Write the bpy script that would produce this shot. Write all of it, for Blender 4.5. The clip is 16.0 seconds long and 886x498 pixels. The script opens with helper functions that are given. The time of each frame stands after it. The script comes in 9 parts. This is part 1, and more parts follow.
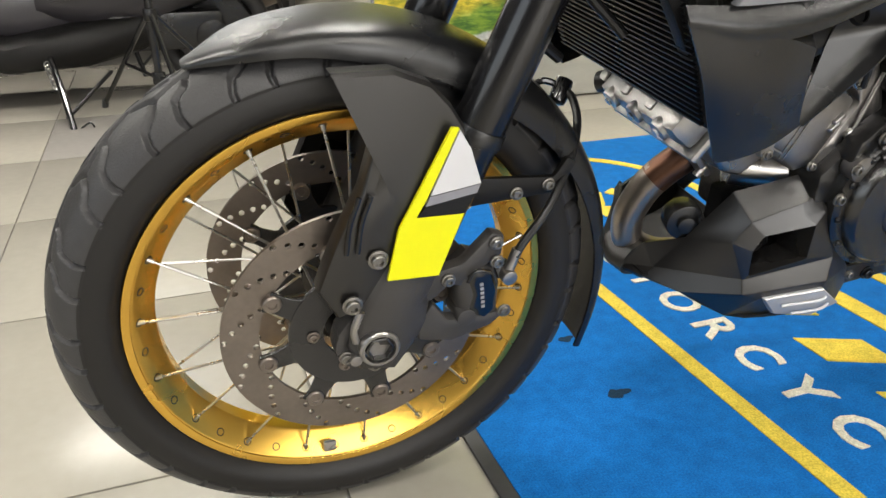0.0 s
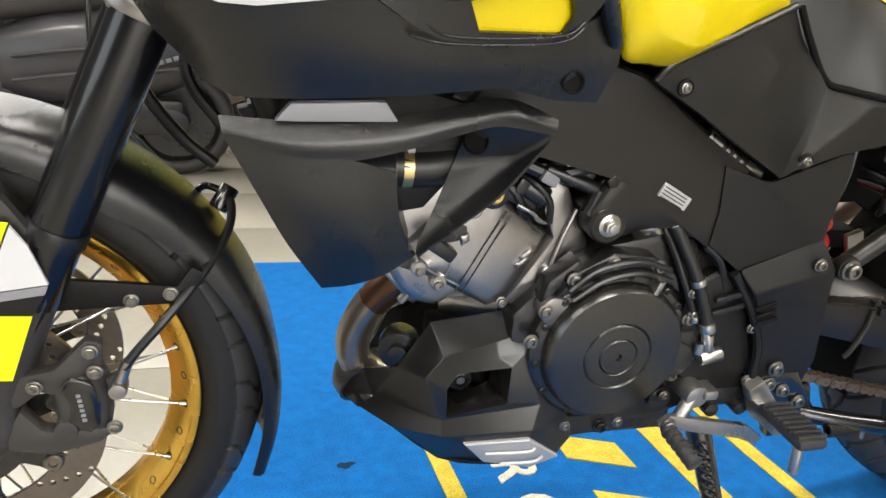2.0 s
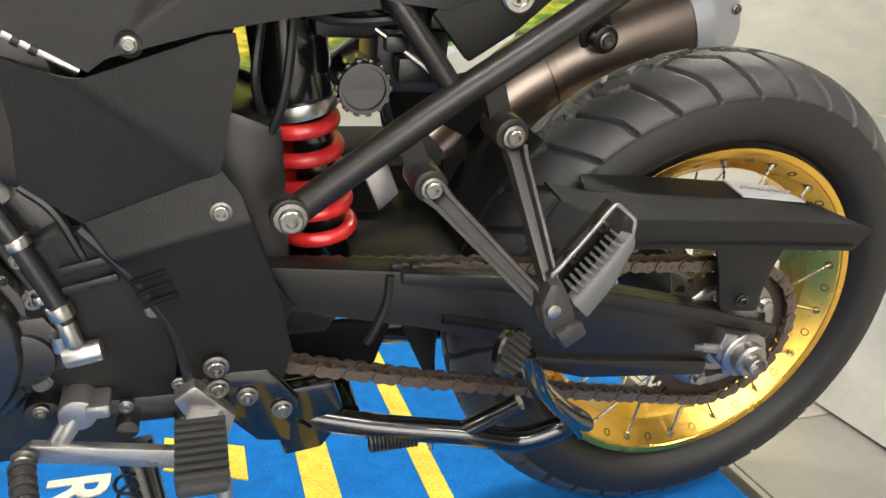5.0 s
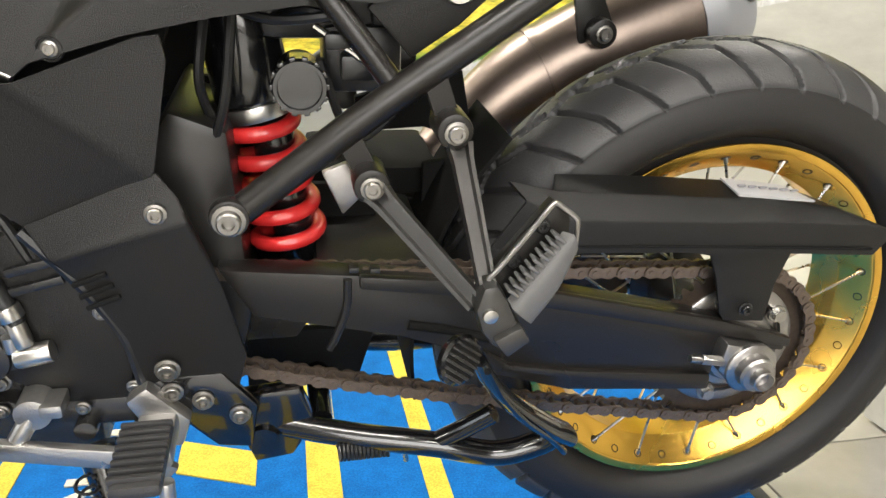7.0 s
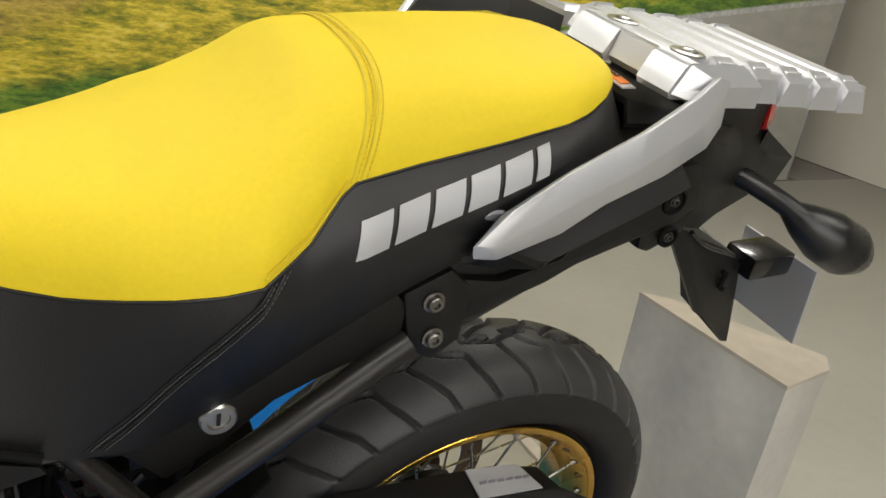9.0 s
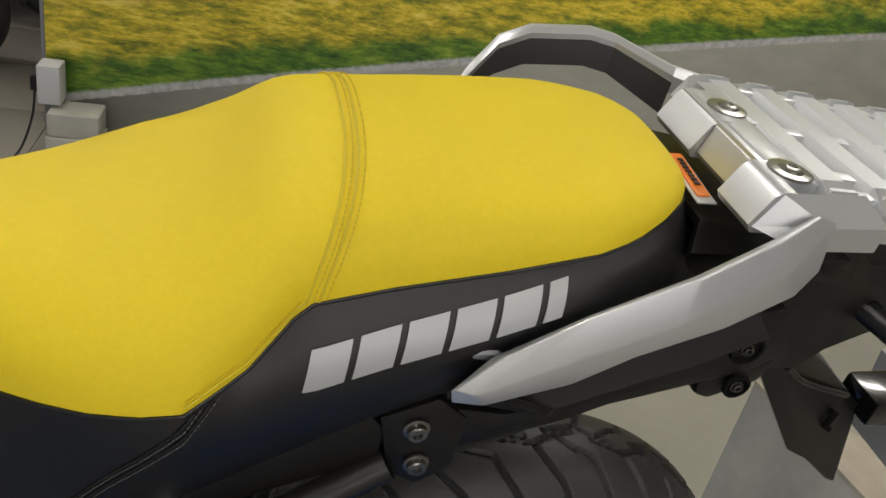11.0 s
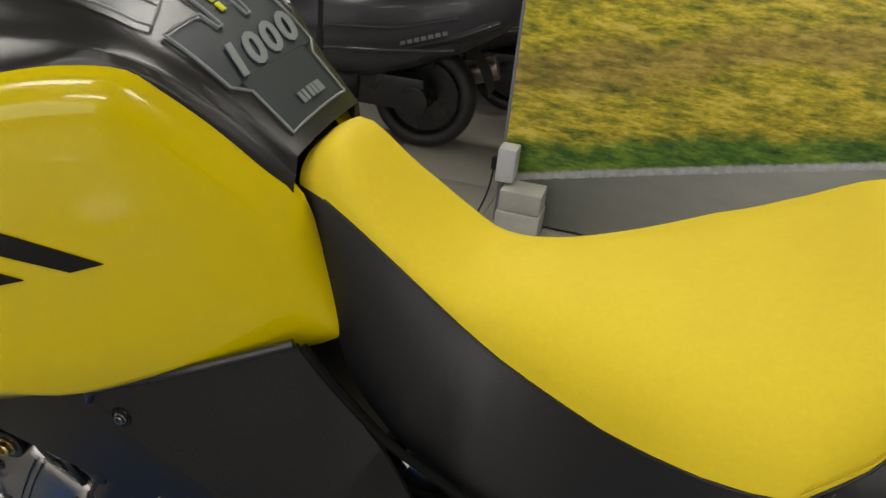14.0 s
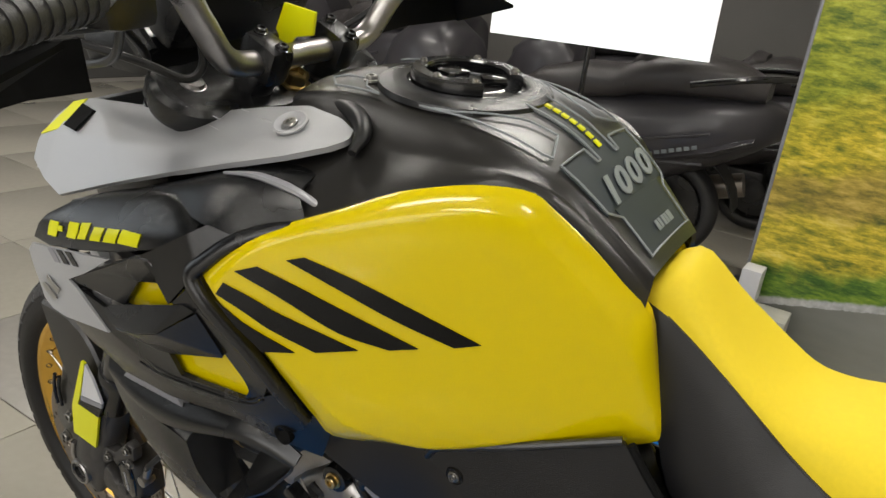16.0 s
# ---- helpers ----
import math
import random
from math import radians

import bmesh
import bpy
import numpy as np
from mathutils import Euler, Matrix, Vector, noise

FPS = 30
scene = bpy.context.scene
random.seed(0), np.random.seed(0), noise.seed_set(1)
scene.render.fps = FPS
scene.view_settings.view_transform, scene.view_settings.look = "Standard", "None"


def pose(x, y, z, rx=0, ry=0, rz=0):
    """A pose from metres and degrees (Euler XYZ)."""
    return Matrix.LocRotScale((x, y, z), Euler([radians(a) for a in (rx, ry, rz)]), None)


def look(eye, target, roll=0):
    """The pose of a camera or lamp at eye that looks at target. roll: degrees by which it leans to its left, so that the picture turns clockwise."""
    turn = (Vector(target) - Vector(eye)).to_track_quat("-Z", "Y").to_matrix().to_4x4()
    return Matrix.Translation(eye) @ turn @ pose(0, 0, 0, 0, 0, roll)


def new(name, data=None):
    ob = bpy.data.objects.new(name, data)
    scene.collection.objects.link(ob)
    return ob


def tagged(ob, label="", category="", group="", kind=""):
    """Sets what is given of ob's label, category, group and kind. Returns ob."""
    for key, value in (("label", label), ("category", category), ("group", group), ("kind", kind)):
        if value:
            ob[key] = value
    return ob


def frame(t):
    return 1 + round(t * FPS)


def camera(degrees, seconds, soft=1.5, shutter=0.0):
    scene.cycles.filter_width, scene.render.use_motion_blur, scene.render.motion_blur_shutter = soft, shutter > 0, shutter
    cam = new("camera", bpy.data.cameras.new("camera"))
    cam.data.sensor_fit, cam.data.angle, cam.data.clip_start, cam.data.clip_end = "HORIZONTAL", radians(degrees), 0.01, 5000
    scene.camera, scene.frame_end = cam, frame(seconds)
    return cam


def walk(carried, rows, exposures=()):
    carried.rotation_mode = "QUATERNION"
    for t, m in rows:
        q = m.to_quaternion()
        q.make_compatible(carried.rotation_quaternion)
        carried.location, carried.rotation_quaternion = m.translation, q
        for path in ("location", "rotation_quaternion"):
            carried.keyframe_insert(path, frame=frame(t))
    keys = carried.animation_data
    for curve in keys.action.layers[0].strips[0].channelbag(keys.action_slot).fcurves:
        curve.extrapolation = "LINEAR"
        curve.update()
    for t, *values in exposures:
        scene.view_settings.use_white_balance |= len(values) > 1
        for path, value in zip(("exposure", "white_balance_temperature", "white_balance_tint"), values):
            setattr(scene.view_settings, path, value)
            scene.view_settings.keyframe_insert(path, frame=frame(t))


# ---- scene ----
cam = camera(61.0, 16.0)
PATH = [
    (0, (-0.172, -0.883, 0.769), (0.459, 0.83, -0.047), -0.0),
    (0.5, (-0.114, -0.93, 0.782), (0.461, 0.851, 0.077), 0.7),
    (1, (0.009, -0.964, 0.789), (0.563, 0.864, 0.195), 2.4),
    (1.5, (0.156, -0.96, 0.781), (0.705, 0.882, 0.229), 3.7),
    (2, (0.282, -0.958, 0.775), (0.844, 0.878, 0.217), 4.3),
    (2.5, (0.395, -0.967, 0.771), (0.933, 0.876, 0.211), 4.2),
    (3, (0.509, -0.976, 0.783), (0.992, 0.88, 0.217), 3.8),
    (3.5, (0.635, -0.948, 0.789), (1.151, 0.896, 0.21), 4.0),
    (4, (0.773, -0.889, 0.769), (1.42, 0.899, 0.151), 4.6),
    (4.5, (0.891, -0.85, 0.74), (1.575, 0.919, 0.105), 4.4),
    (4.7, (0.927, -0.84, 0.726), (1.592, 0.933, 0.081), 4.1),
    (6.8, (1.109, -0.851, 0.672), (1.489, 1.009, 0.042), 1.0),
    (7, (1.103, -0.851, 0.697), (1.485, 1.008, 0.066), 0.9),
    (7.5, (1.082, -0.849, 0.804), (1.501, 1.006, 0.184), 1.2),
    (8, (1.077, -0.813, 0.925), (1.667, 0.98, 0.264), 3.8),
    (8.5, (1.08, -0.754, 1.028), (1.958, 0.9, 0.326), 7.5),
    (8.7, (1.092, -0.738, 1.051), (2.063, 0.852, 0.325), 8.6),
    (10.8, (1.27, -0.636, 1.165), (1.906, 1.036, 0.271), 11.8),
    (11, (1.273, -0.637, 1.16), (1.829, 1.061, 0.261), 12.1),
    (11.5, (1.27, -0.644, 1.15), (1.631, 1.095, 0.231), 11.9),
    (12, (1.252, -0.655, 1.141), (1.44, 1.096, 0.192), 10.7),
    (12.5, (1.225, -0.661, 1.135), (1.257, 1.096, 0.181), 9.3),
    (13, (1.192, -0.667, 1.145), (1.079, 1.106, 0.226), 7.9),
    (13.5, (1.157, -0.671, 1.15), (0.895, 1.107, 0.272), 7.1),
    (14, (1.117, -0.676, 1.153), (0.695, 1.09, 0.315), 6.3),
    (14.5, (1.082, -0.701, 1.167), (0.492, 1.04, 0.378), 6.4),
    (15, (1.06, -0.746, 1.179), (0.303, 0.952, 0.442), 6.7),
    (15.5, (1.046, -0.781, 1.184), (0.158, 0.871, 0.488), 7.2),
    (16, (1.033, -0.797, 1.185), (0.075, 0.825, 0.512), 7.7),
]
EXPOSURES = [(0.0, -0.35), (1.5, -0.3), (2.5, 0.05), (4.5, 0.05), (7.0, 0.15), (8.0, 0.6), (8.5, -0.95), (9.5, -1.3), (11.0, -1.75), (13.5, -1.75), (16.0, -1.2)]
walk(cam, [(t, look(eye, target, roll)) for t, eye, target, roll in PATH], EXPOSURES)

# ---- light ----
world = bpy.data.worlds.new("world")
scene.world = world
world.use_nodes = True
_n = world.node_tree.nodes
_sky = _n.new("ShaderNodeTexSky")
_sky.sky_type = "NISHITA"
_sky.sun_disc = False
_sky.sun_elevation, _sky.sun_rotation = radians(40), radians(200)
world.node_tree.links.new(_sky.outputs[0], _n["Background"].inputs[0])
_n["Background"].inputs[1].default_value = 0.10

SUN = new("sun", bpy.data.lights.new("sun", "SUN"))
SUN.data.energy, SUN.data.angle, SUN.data.color = 4.0, radians(2), (1, 0.96, 0.9)
SUN.matrix_world = look((2, -9, 8), (0, 0, 0))


def area_lamp(name, eye, target, sx, sy, watts, colour):
    lamp = new(name, bpy.data.lights.new(name, "AREA"))
    lamp.data.shape, lamp.data.size, lamp.data.size_y = "RECTANGLE", sx, sy
    lamp.data.energy, lamp.data.color = watts, colour
    lamp.matrix_world = look(eye, target)
    return lamp


# daylight through the shop front behind the camera, and the ceiling's light panels
# the west lamp is an added fill at an unseen opening
area_lamp("west_window_daylight", (-4.9, -1.9, 1.68), (0.5, -0.5, 0.9), 3.3, 2.1, 60, (0.93, 0.97, 1.0))
area_lamp("shop_front_daylight", (1.0, -4.86, 1.5), (1.0, -1.0, 0.6), 3.4, 2.5, 205, (1.0, 0.965, 0.92))
CEILING_Z = 3.0
# unseen panels; the rows at y -3.0 and 3.2 are added for brightness
LIGHT_PANELS = [(-2.2, -1.6), (0.6, -1.6), (3.2, -1.6), (-0.9, -3.0), (1.9, -3.0), (-2.2, 1.0), (0.6, 1.0), (3.2, 1.0), (-3.0, 3.2), (-0.7, 3.2)]
for _x, _y in LIGHT_PANELS:
    area_lamp("panel_light", (_x, _y, CEILING_Z - 0.06), (_x, _y + 0.001, 0), 1.1, 0.28, 46 if _y < 0 else 72 if _y < 2 else 52, (1.0, 0.96, 0.88))


# ---- materials ----
def material(name, colour, rough=0.5, metal=0.0, grain=0.0, scale=60.0, bump=0.0, bump_scale=400.0, stain=0.0, stain_scale=4.0,
             coat=0.0, per_object=0.0, rough_var=0.08, spec=0.5):
    """A surface with fine grain, broad staining, fine relief and uneven gloss."""
    m = bpy.data.materials.new(name)
    m.use_nodes = True
    nt = m.node_tree
    ns, ln = nt.nodes, nt.links
    bsdf = ns["Principled BSDF"]
    tc = ns.new("ShaderNodeTexCoord")
    bsdf.inputs["Metallic"].default_value = metal
    bsdf.inputs["Specular IOR Level"].default_value = spec
    bsdf.inputs["Coat Weight"].default_value = coat
    bsdf.inputs["Coat Roughness"].default_value = 0.035

    def nz(s, d):
        n = ns.new("ShaderNodeTexNoise")
        n.inputs["Scale"].default_value, n.inputs["Detail"].default_value = s, d
        ln.new(tc.outputs["Object"], n.inputs["Vector"])
        return n

    fine, broad = nz(scale, 4), nz(stain_scale, 5)
    val = ns.new("ShaderNodeMath")
    val.operation = "MULTIPLY_ADD"
    ln.new(fine.outputs["Fac"], val.inputs[0])
    val.inputs[1].default_value, val.inputs[2].default_value = 2 * grain, 1 - grain
    val2 = ns.new("ShaderNodeMath")
    val2.operation = "MULTIPLY_ADD"
    ln.new(broad.outputs["Fac"], val2.inputs[0])
    val2.inputs[1].default_value, val2.inputs[2].default_value = 2 * stain, 1 - stain
    mul = ns.new("ShaderNodeMath")
    mul.operation = "MULTIPLY"
    ln.new(val.outputs[0], mul.inputs[0])
    ln.new(val2.outputs[0], mul.inputs[1])
    if per_object:
        oi = ns.new("ShaderNodeObjectInfo")
        v3 = ns.new("ShaderNodeMath")
        v3.operation = "MULTIPLY_ADD"
        ln.new(oi.outputs["Random"], v3.inputs[0])
        v3.inputs[1].default_value, v3.inputs[2].default_value = 2 * per_object, 1 - per_object
        m2 = ns.new("ShaderNodeMath")
        m2.operation = "MULTIPLY"
        ln.new(mul.outputs[0], m2.inputs[0])
        ln.new(v3.outputs[0], m2.inputs[1])
        mul = m2
    hsv = ns.new("ShaderNodeHueSaturation")
    hsv.inputs["Color"].default_value = (*colour, 1)
    ln.new(mul.outputs[0], hsv.inputs["Value"])
    ln.new(hsv.outputs[0], bsdf.inputs["Base Color"])
    rg = ns.new("ShaderNodeMath")
    rg.operation = "MULTIPLY_ADD"
    ln.new(broad.outputs["Fac"], rg.inputs[0])
    rg.inputs[1].default_value, rg.inputs[2].default_value = 2 * rough_var, rough - rough_var
    ln.new(rg.outputs[0], bsdf.inputs["Roughness"])
    if bump:
        bn = nz(bump_scale, 3)
        b = ns.new("ShaderNodeBump")
        b.inputs["Strength"].default_value, b.inputs["Distance"].default_value = bump, 0.002
        ln.new(bn.outputs["Fac"], b.inputs["Height"])
        ln.new(b.outputs[0], bsdf.inputs["Normal"])
    return m


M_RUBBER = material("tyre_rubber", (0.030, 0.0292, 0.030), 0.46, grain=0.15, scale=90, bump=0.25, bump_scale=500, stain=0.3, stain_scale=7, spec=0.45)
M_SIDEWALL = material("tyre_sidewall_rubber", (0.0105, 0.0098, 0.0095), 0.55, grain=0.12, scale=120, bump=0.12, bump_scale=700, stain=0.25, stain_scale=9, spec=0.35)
M_GOLD = material("gold_anodised", (0.78, 0.47, 0.09), 0.27, metal=1.0, grain=0.04, bump=0.03, bump_scale=900, stain=0.10)
M_BLACK = material("satin_black_plastic", (0.0075, 0.0076, 0.0082), 0.27, grain=0.1, scale=300, bump=0.12, bump_scale=1400, stain=0.15, stain_scale=5, spec=0.55)
M_MATT = material("textured_black_plastic", (0.007, 0.0065, 0.0062), 0.33, grain=0.12, scale=400, bump=0.35, bump_scale=1100, stain=0.15, spec=0.26)
M_FRAME = material("frame_black_paint", (0.012, 0.0108, 0.010), 0.3, metal=0.0, grain=0.1, scale=300, bump=0.1, bump_scale=1500, stain=0.15, spec=0.35)
M_STRIPE = material("black_film", (0.002, 0.002, 0.0022), 0.16, grain=0.03, stain=0.08, spec=0.25, rough_var=0.02)
M_COVER = material("matt_black_cover", (0.0075, 0.0068, 0.0064), 0.3, grain=0.1, scale=300, bump=0.12, bump_scale=1400, stain=0.12, spec=0.75)
M_GLOSSBLK = material("gloss_black_paint", (0.004, 0.004, 0.0045), 0.2, grain=0.05, stain=0.1, coat=0.6)
M_FORK = material("black_fork_paint", (0.006, 0.006, 0.007), 0.25, metal=0.2, grain=0.05, stain=0.1, coat=0.3)
M_YELLOW = material("yellow_paint", (0.60, 0.47, 0.0), 0.22, grain=0.02, scale=500, stain=0.03, coat=0.5, rough_var=0.02, spec=0.2)
M_YELLOWSEAT = material("yellow_vinyl", (0.76, 0.58, 0.02), 0.58, grain=0.06, scale=220, bump=0.3, bump_scale=1500, stain=0.12, stain_scale=7, spec=0.3)
M_SEATBLK = material("black_vinyl", (0.0065, 0.0062, 0.0067), 0.42, grain=0.25, scale=700, bump=0.2, bump_scale=1100, stain=0.15, stain_scale=9, spec=0.5)
M_STICKER = material("yellow_film", (0.66, 0.66, 0.0), 0.35, grain=0.02, stain=0.04)
M_WHITE = material("white_film", (0.52, 0.52, 0.535), 0.35, grain=0.02, stain=0.04)
M_GREYFILM = material("grey_film", (0.2, 0.2, 0.22), 0.35, grain=0.03, stain=0.05)
M_SILVER = material("silver_paint", (0.40, 0.405, 0.42), 0.46, metal=0.35, grain=0.05, scale=900, stain=0.08, coat=0.12)
M_RACK = material("bright_silver_casting", (0.58, 0.59, 0.61), 0.36, metal=0.65, grain=0.05, scale=700, stain=0.1, bump=0.05, bump_scale=900)
M_RAILSHADE = material("dark_rail_inside", (0.05, 0.05, 0.053), 0.4, grain=0.08, stain=0.15)
# near-black inner plastic; also puts the shade of gaps, slots and holes into colour
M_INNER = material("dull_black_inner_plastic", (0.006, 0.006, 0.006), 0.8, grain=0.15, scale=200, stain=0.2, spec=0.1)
M_SILENCER = material("dark_brown_steel", (0.22, 0.175, 0.145), 0.33, metal=0.95, grain=0.1, scale=150, stain=0.25, stain_scale=10)
M_HANGER = material("dark_satin_casting", (0.06, 0.058, 0.056), 0.32, metal=0.6, grain=0.08, stain=0.15, bump=0.08, bump_scale=700)
M_ALLOY = material("cast_alloy", (0.33, 0.318, 0.31), 0.30, metal=0.95, grain=0.1, scale=160, bump=0.12, bump_scale=500, stain=0.25, stain_scale=16)
M_STEEL = material("bright_steel", (0.45, 0.44, 0.42), 0.28, metal=1.0, grain=0.08, scale=200, stain=0.12)
M_DISC = material("brake_disc_steel", (0.21, 0.18, 0.155), 0.38, metal=0.9, grain=0.15, scale=120, bump=0.15, bump_scale=800, stain=0.25, stain_scale=20)
M_CHAIN = material("oily_chain_steel", (0.13, 0.1, 0.08), 0.45, metal=0.7, grain=0.3, scale=150, stain=0.4, stain_scale=30)
M_HEADER = material("heat_tinted_steel", (0.33, 0.29, 0.25), 0.33, metal=0.9, grain=0.1, stain=0.35, stain_scale=14)
M_RED = material("red_spring_paint", (0.5, 0.02, 0.02), 0.3, grain=0.05, stain=0.15, coat=0.4)
M_BOLT = material("dull_bolt_steel", (0.24, 0.23, 0.215), 0.34, metal=1.0, grain=0.1, scale=200, stain=0.2)
M_CLUTCH = material("satin_black_cover", (0.010, 0.0092, 0.0085), 0.21, metal=0.0, grain=0.1, scale=300, bump=0.08, bump_scale=1200, stain=0.15, spec=0.9)
M_GOLDNUT = material("brass_nut", (0.6, 0.45, 0.2), 0.3, metal=1.0, stain=0.15)
M_PAD = material("grey_rubber_pad", (0.018, 0.026, 0.032), 0.5, grain=0.06, scale=300, bump=0.15, bump_scale=1500, stain=0.05)
M_PADLINE = material("pale_print", (0.2, 0.22, 0.23), 0.45, stain=0.04)
M_ORANGE = material("orange_label", (0.85, 0.22, 0.02), 0.4, stain=0.05)
M_REDLENS = material("red_lens", (0.6, 0.02, 0.02), 0.15, stain=0.05, coat=0.6)
M_DARKALLOY = material("dark_engine_paint", (0.012, 0.0115, 0.0115), 0.27, metal=0.0, grain=0.12, scale=200, bump=0.2, bump_scale=700, stain=0.2, spec=0.65)
M_FLOORTILE = material("beige_porcelain_tile", (0.30, 0.28, 0.24), 0.22, grain=0.06, scale=40, stain=0.12, stain_scale=2.5, per_object=0.06)
M_GREYTILE = material("grey_porcelain_tile", (0.25, 0.235, 0.215), 0.24, grain=0.08, scale=40, stain=0.12, stain_scale=2.5, per_object=0.06)
M_GROUT = material("grey_grout", (0.25, 0.23, 0.21), 0.85, grain=0.15, scale=200, stain=0.2)
M_MATBLUE = material("blue_carpet_pile", (0.005, 0.125, 0.41), 0.95, grain=0.6, scale=300, bump=1.0, bump_scale=700, stain=0.34, stain_scale=38, spec=0.15)
M_MATYEL = material("yellow_carpet_pile", (0.66, 0.50, 0.07), 0.95, grain=0.6, scale=300, bump=1.0, bump_scale=700, stain=0.34, stain_scale=38, spec=0.15)
M_MATWHITE = material("cream_carpet_pile", (0.62, 0.60, 0.50), 0.95, grain=0.6, scale=300, bump=1.0, bump_scale=700, stain=0.34, stain_scale=38, spec=0.15)
M_MATDARK = material("dark_carpet_stain", (0.01, 0.03, 0.06), 0.95, grain=0.4, scale=200, bump=0.8, bump_scale=700, spec=0.15)
M_EDGE = material("black_rubber_edging", (0.03, 0.03, 0.032), 0.6, grain=0.15, scale=200, stain=0.2)
M_WALL = material("cream_wall_paint", (0.62, 0.595, 0.515), 0.6, grain=0.03, scale=80, bump=0.08, bump_scale=300, stain=0.08, stain_scale=1.5)
M_CEIL = material("ceiling_paint", (0.42, 0.42, 0.405), 0.8, stain=0.06)
M_STONE = material("stone_laminate", (0.44, 0.43, 0.39), 0.4, grain=0.12, scale=45, stain=0.34, stain_scale=7)
M_SHEET = material("pale_vinyl_sheet", (0.33, 0.318, 0.28), 0.4, grain=0.06, scale=30, stain=0.12, stain_scale=3)
M_WOODEDGE = material("beige_edge_band", (0.42, 0.37, 0.30), 0.5, grain=0.2, scale=30, stain=0.2)
M_SCOOT = material("scooter_gunmetal_paint", (0.042, 0.039, 0.044), 0.38, grain=0.05, stain=0.12, coat=0.15)
M_SCOOTSEAT = material("scooter_seat_vinyl", (0.05, 0.045, 0.045), 0.36, grain=0.1, bump=0.3, bump_scale=900, stain=0.15)
M_CASTBRIGHT = material("bright_cast_alloy", (0.40, 0.39, 0.375), 0.30, metal=0.92, grain=0.1, scale=200, bump=0.2, bump_scale=600, stain=0.15)
# far walls in darker tones, their shade put into the colour
M_DARKWALL = material("dark_grey_wall_paint", (0.07, 0.068, 0.066), 0.6, grain=0.05, scale=80, stain=0.2, stain_scale=1.5)
M_NORTHWALL = material("grey_wall_paint", (0.20, 0.19, 0.18), 0.6, grain=0.05, scale=80, stain=0.2, stain_scale=1.5)
M_GREYTAG = material("pale_grey_label", (0.35, 0.35, 0.36), 0.4, grain=0.03, stain=0.05)
M_PEGGREY = material("grey_peg_rubber", (0.085, 0.083, 0.082), 0.5, grain=0.1, scale=300, stain=0.15)
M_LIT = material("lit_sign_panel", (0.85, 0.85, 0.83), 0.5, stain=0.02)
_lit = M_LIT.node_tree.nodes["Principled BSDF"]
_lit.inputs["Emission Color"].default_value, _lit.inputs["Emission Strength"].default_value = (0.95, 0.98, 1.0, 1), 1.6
M_HEATBROWN = material("brown_heat_tinted_steel", (0.13, 0.065, 0.04), 0.36, metal=0.85, grain=0.1, stain=0.4, stain_scale=16)
M_CASTGREY = material("dark_grey_casting", (0.036, 0.034, 0.033), 0.45, grain=0.1, scale=250, bump=0.2, bump_scale=900, stain=0.2, spec=0.4)
M_CABLE = material("black_cable", (0.006, 0.006, 0.0065), 0.4, stain=0.1)


# ---- building helpers ----
def part(name, bm, mat, parent, label="", sharp=35, loc=None):
    """Links a bmesh as one mesh object under a thing or a part."""
    bmesh.ops.recalc_face_normals(bm, faces=bm.faces)
    me = bpy.data.meshes.new(name)
    bm.to_mesh(me)
    bm.free()
    me.materials.append(mat)
    me.polygons.foreach_set("use_smooth", [True] * len(me.polygons))
    me.set_sharp_from_angle(angle=radians(sharp))
    ob = new(name, me)
    ob.parent = parent
    if loc is not None:
        ob.matrix_basis = loc if isinstance(loc, Matrix) else Matrix.Translation(loc)
    if label:
        ob["label"] = label
    return ob


def again(ob, m, parent=None):
    """Another object on the same mesh."""
    o = new(ob.name.split(".")[0], ob.data)
    o.parent = parent or ob.parent
    o.matrix_basis = m
    return o


def thing(name, label, category, m=None, kind="", group=""):
    ob = new(name)
    if m is not None:
        ob.matrix_world = m
    return tagged(ob, label, category, group, kind)


def soft(bm, width, segs=2, angle=25):
    """Rounds the sharp edges."""
    es = [e for e in bm.edges if len(e.link_faces) == 2 and e.calc_face_angle(0) > radians(angle)]
    if es and width:
        bmesh.ops.bevel(bm, geom=es, offset=width, segments=segs, affect="EDGES", profile=0.6, clamp_overlap=True)
    return bm


def box(c, size, bevel=0.004, m=None):
    bm = bmesh.new()
    bmesh.ops.create_cube(bm, size=1.0)
    bmesh.ops.scale(bm, vec=size, verts=bm.verts)
    soft(bm, bevel)
    if m is not None:
        bmesh.ops.transform(bm, matrix=m, verts=bm.verts)
    bmesh.ops.translate(bm, vec=c, verts=bm.verts)
    return bm


def join(*bms):
    """One bmesh out of several."""
    out = bms[0]
    for b in bms[1:]:
        me = bpy.data.meshes.new("tmp")
        b.to_mesh(me)
        b.free()
        out.from_mesh(me)
        bpy.data.meshes.remove(me)
    return out


def rod(p, q, r, seg=16, r2=None, bevel=0.0):
    """A round bar from p to q."""
    bm = bmesh.new()
    p, q = Vector(p), Vector(q)
    d = q - p
    bmesh.ops.create_cone(bm, cap_ends=True, segments=seg, radius1=r, radius2=r if r2 is None else r2, depth=d.length)
    soft(bm, bevel, 2, 50)
    m = Matrix.Translation((p + q) / 2) @ d.to_track_quat("Z", "Y").to_matrix().to_4x4()
    bmesh.ops.transform(bm, matrix=m, verts=bm.verts)
    return bm


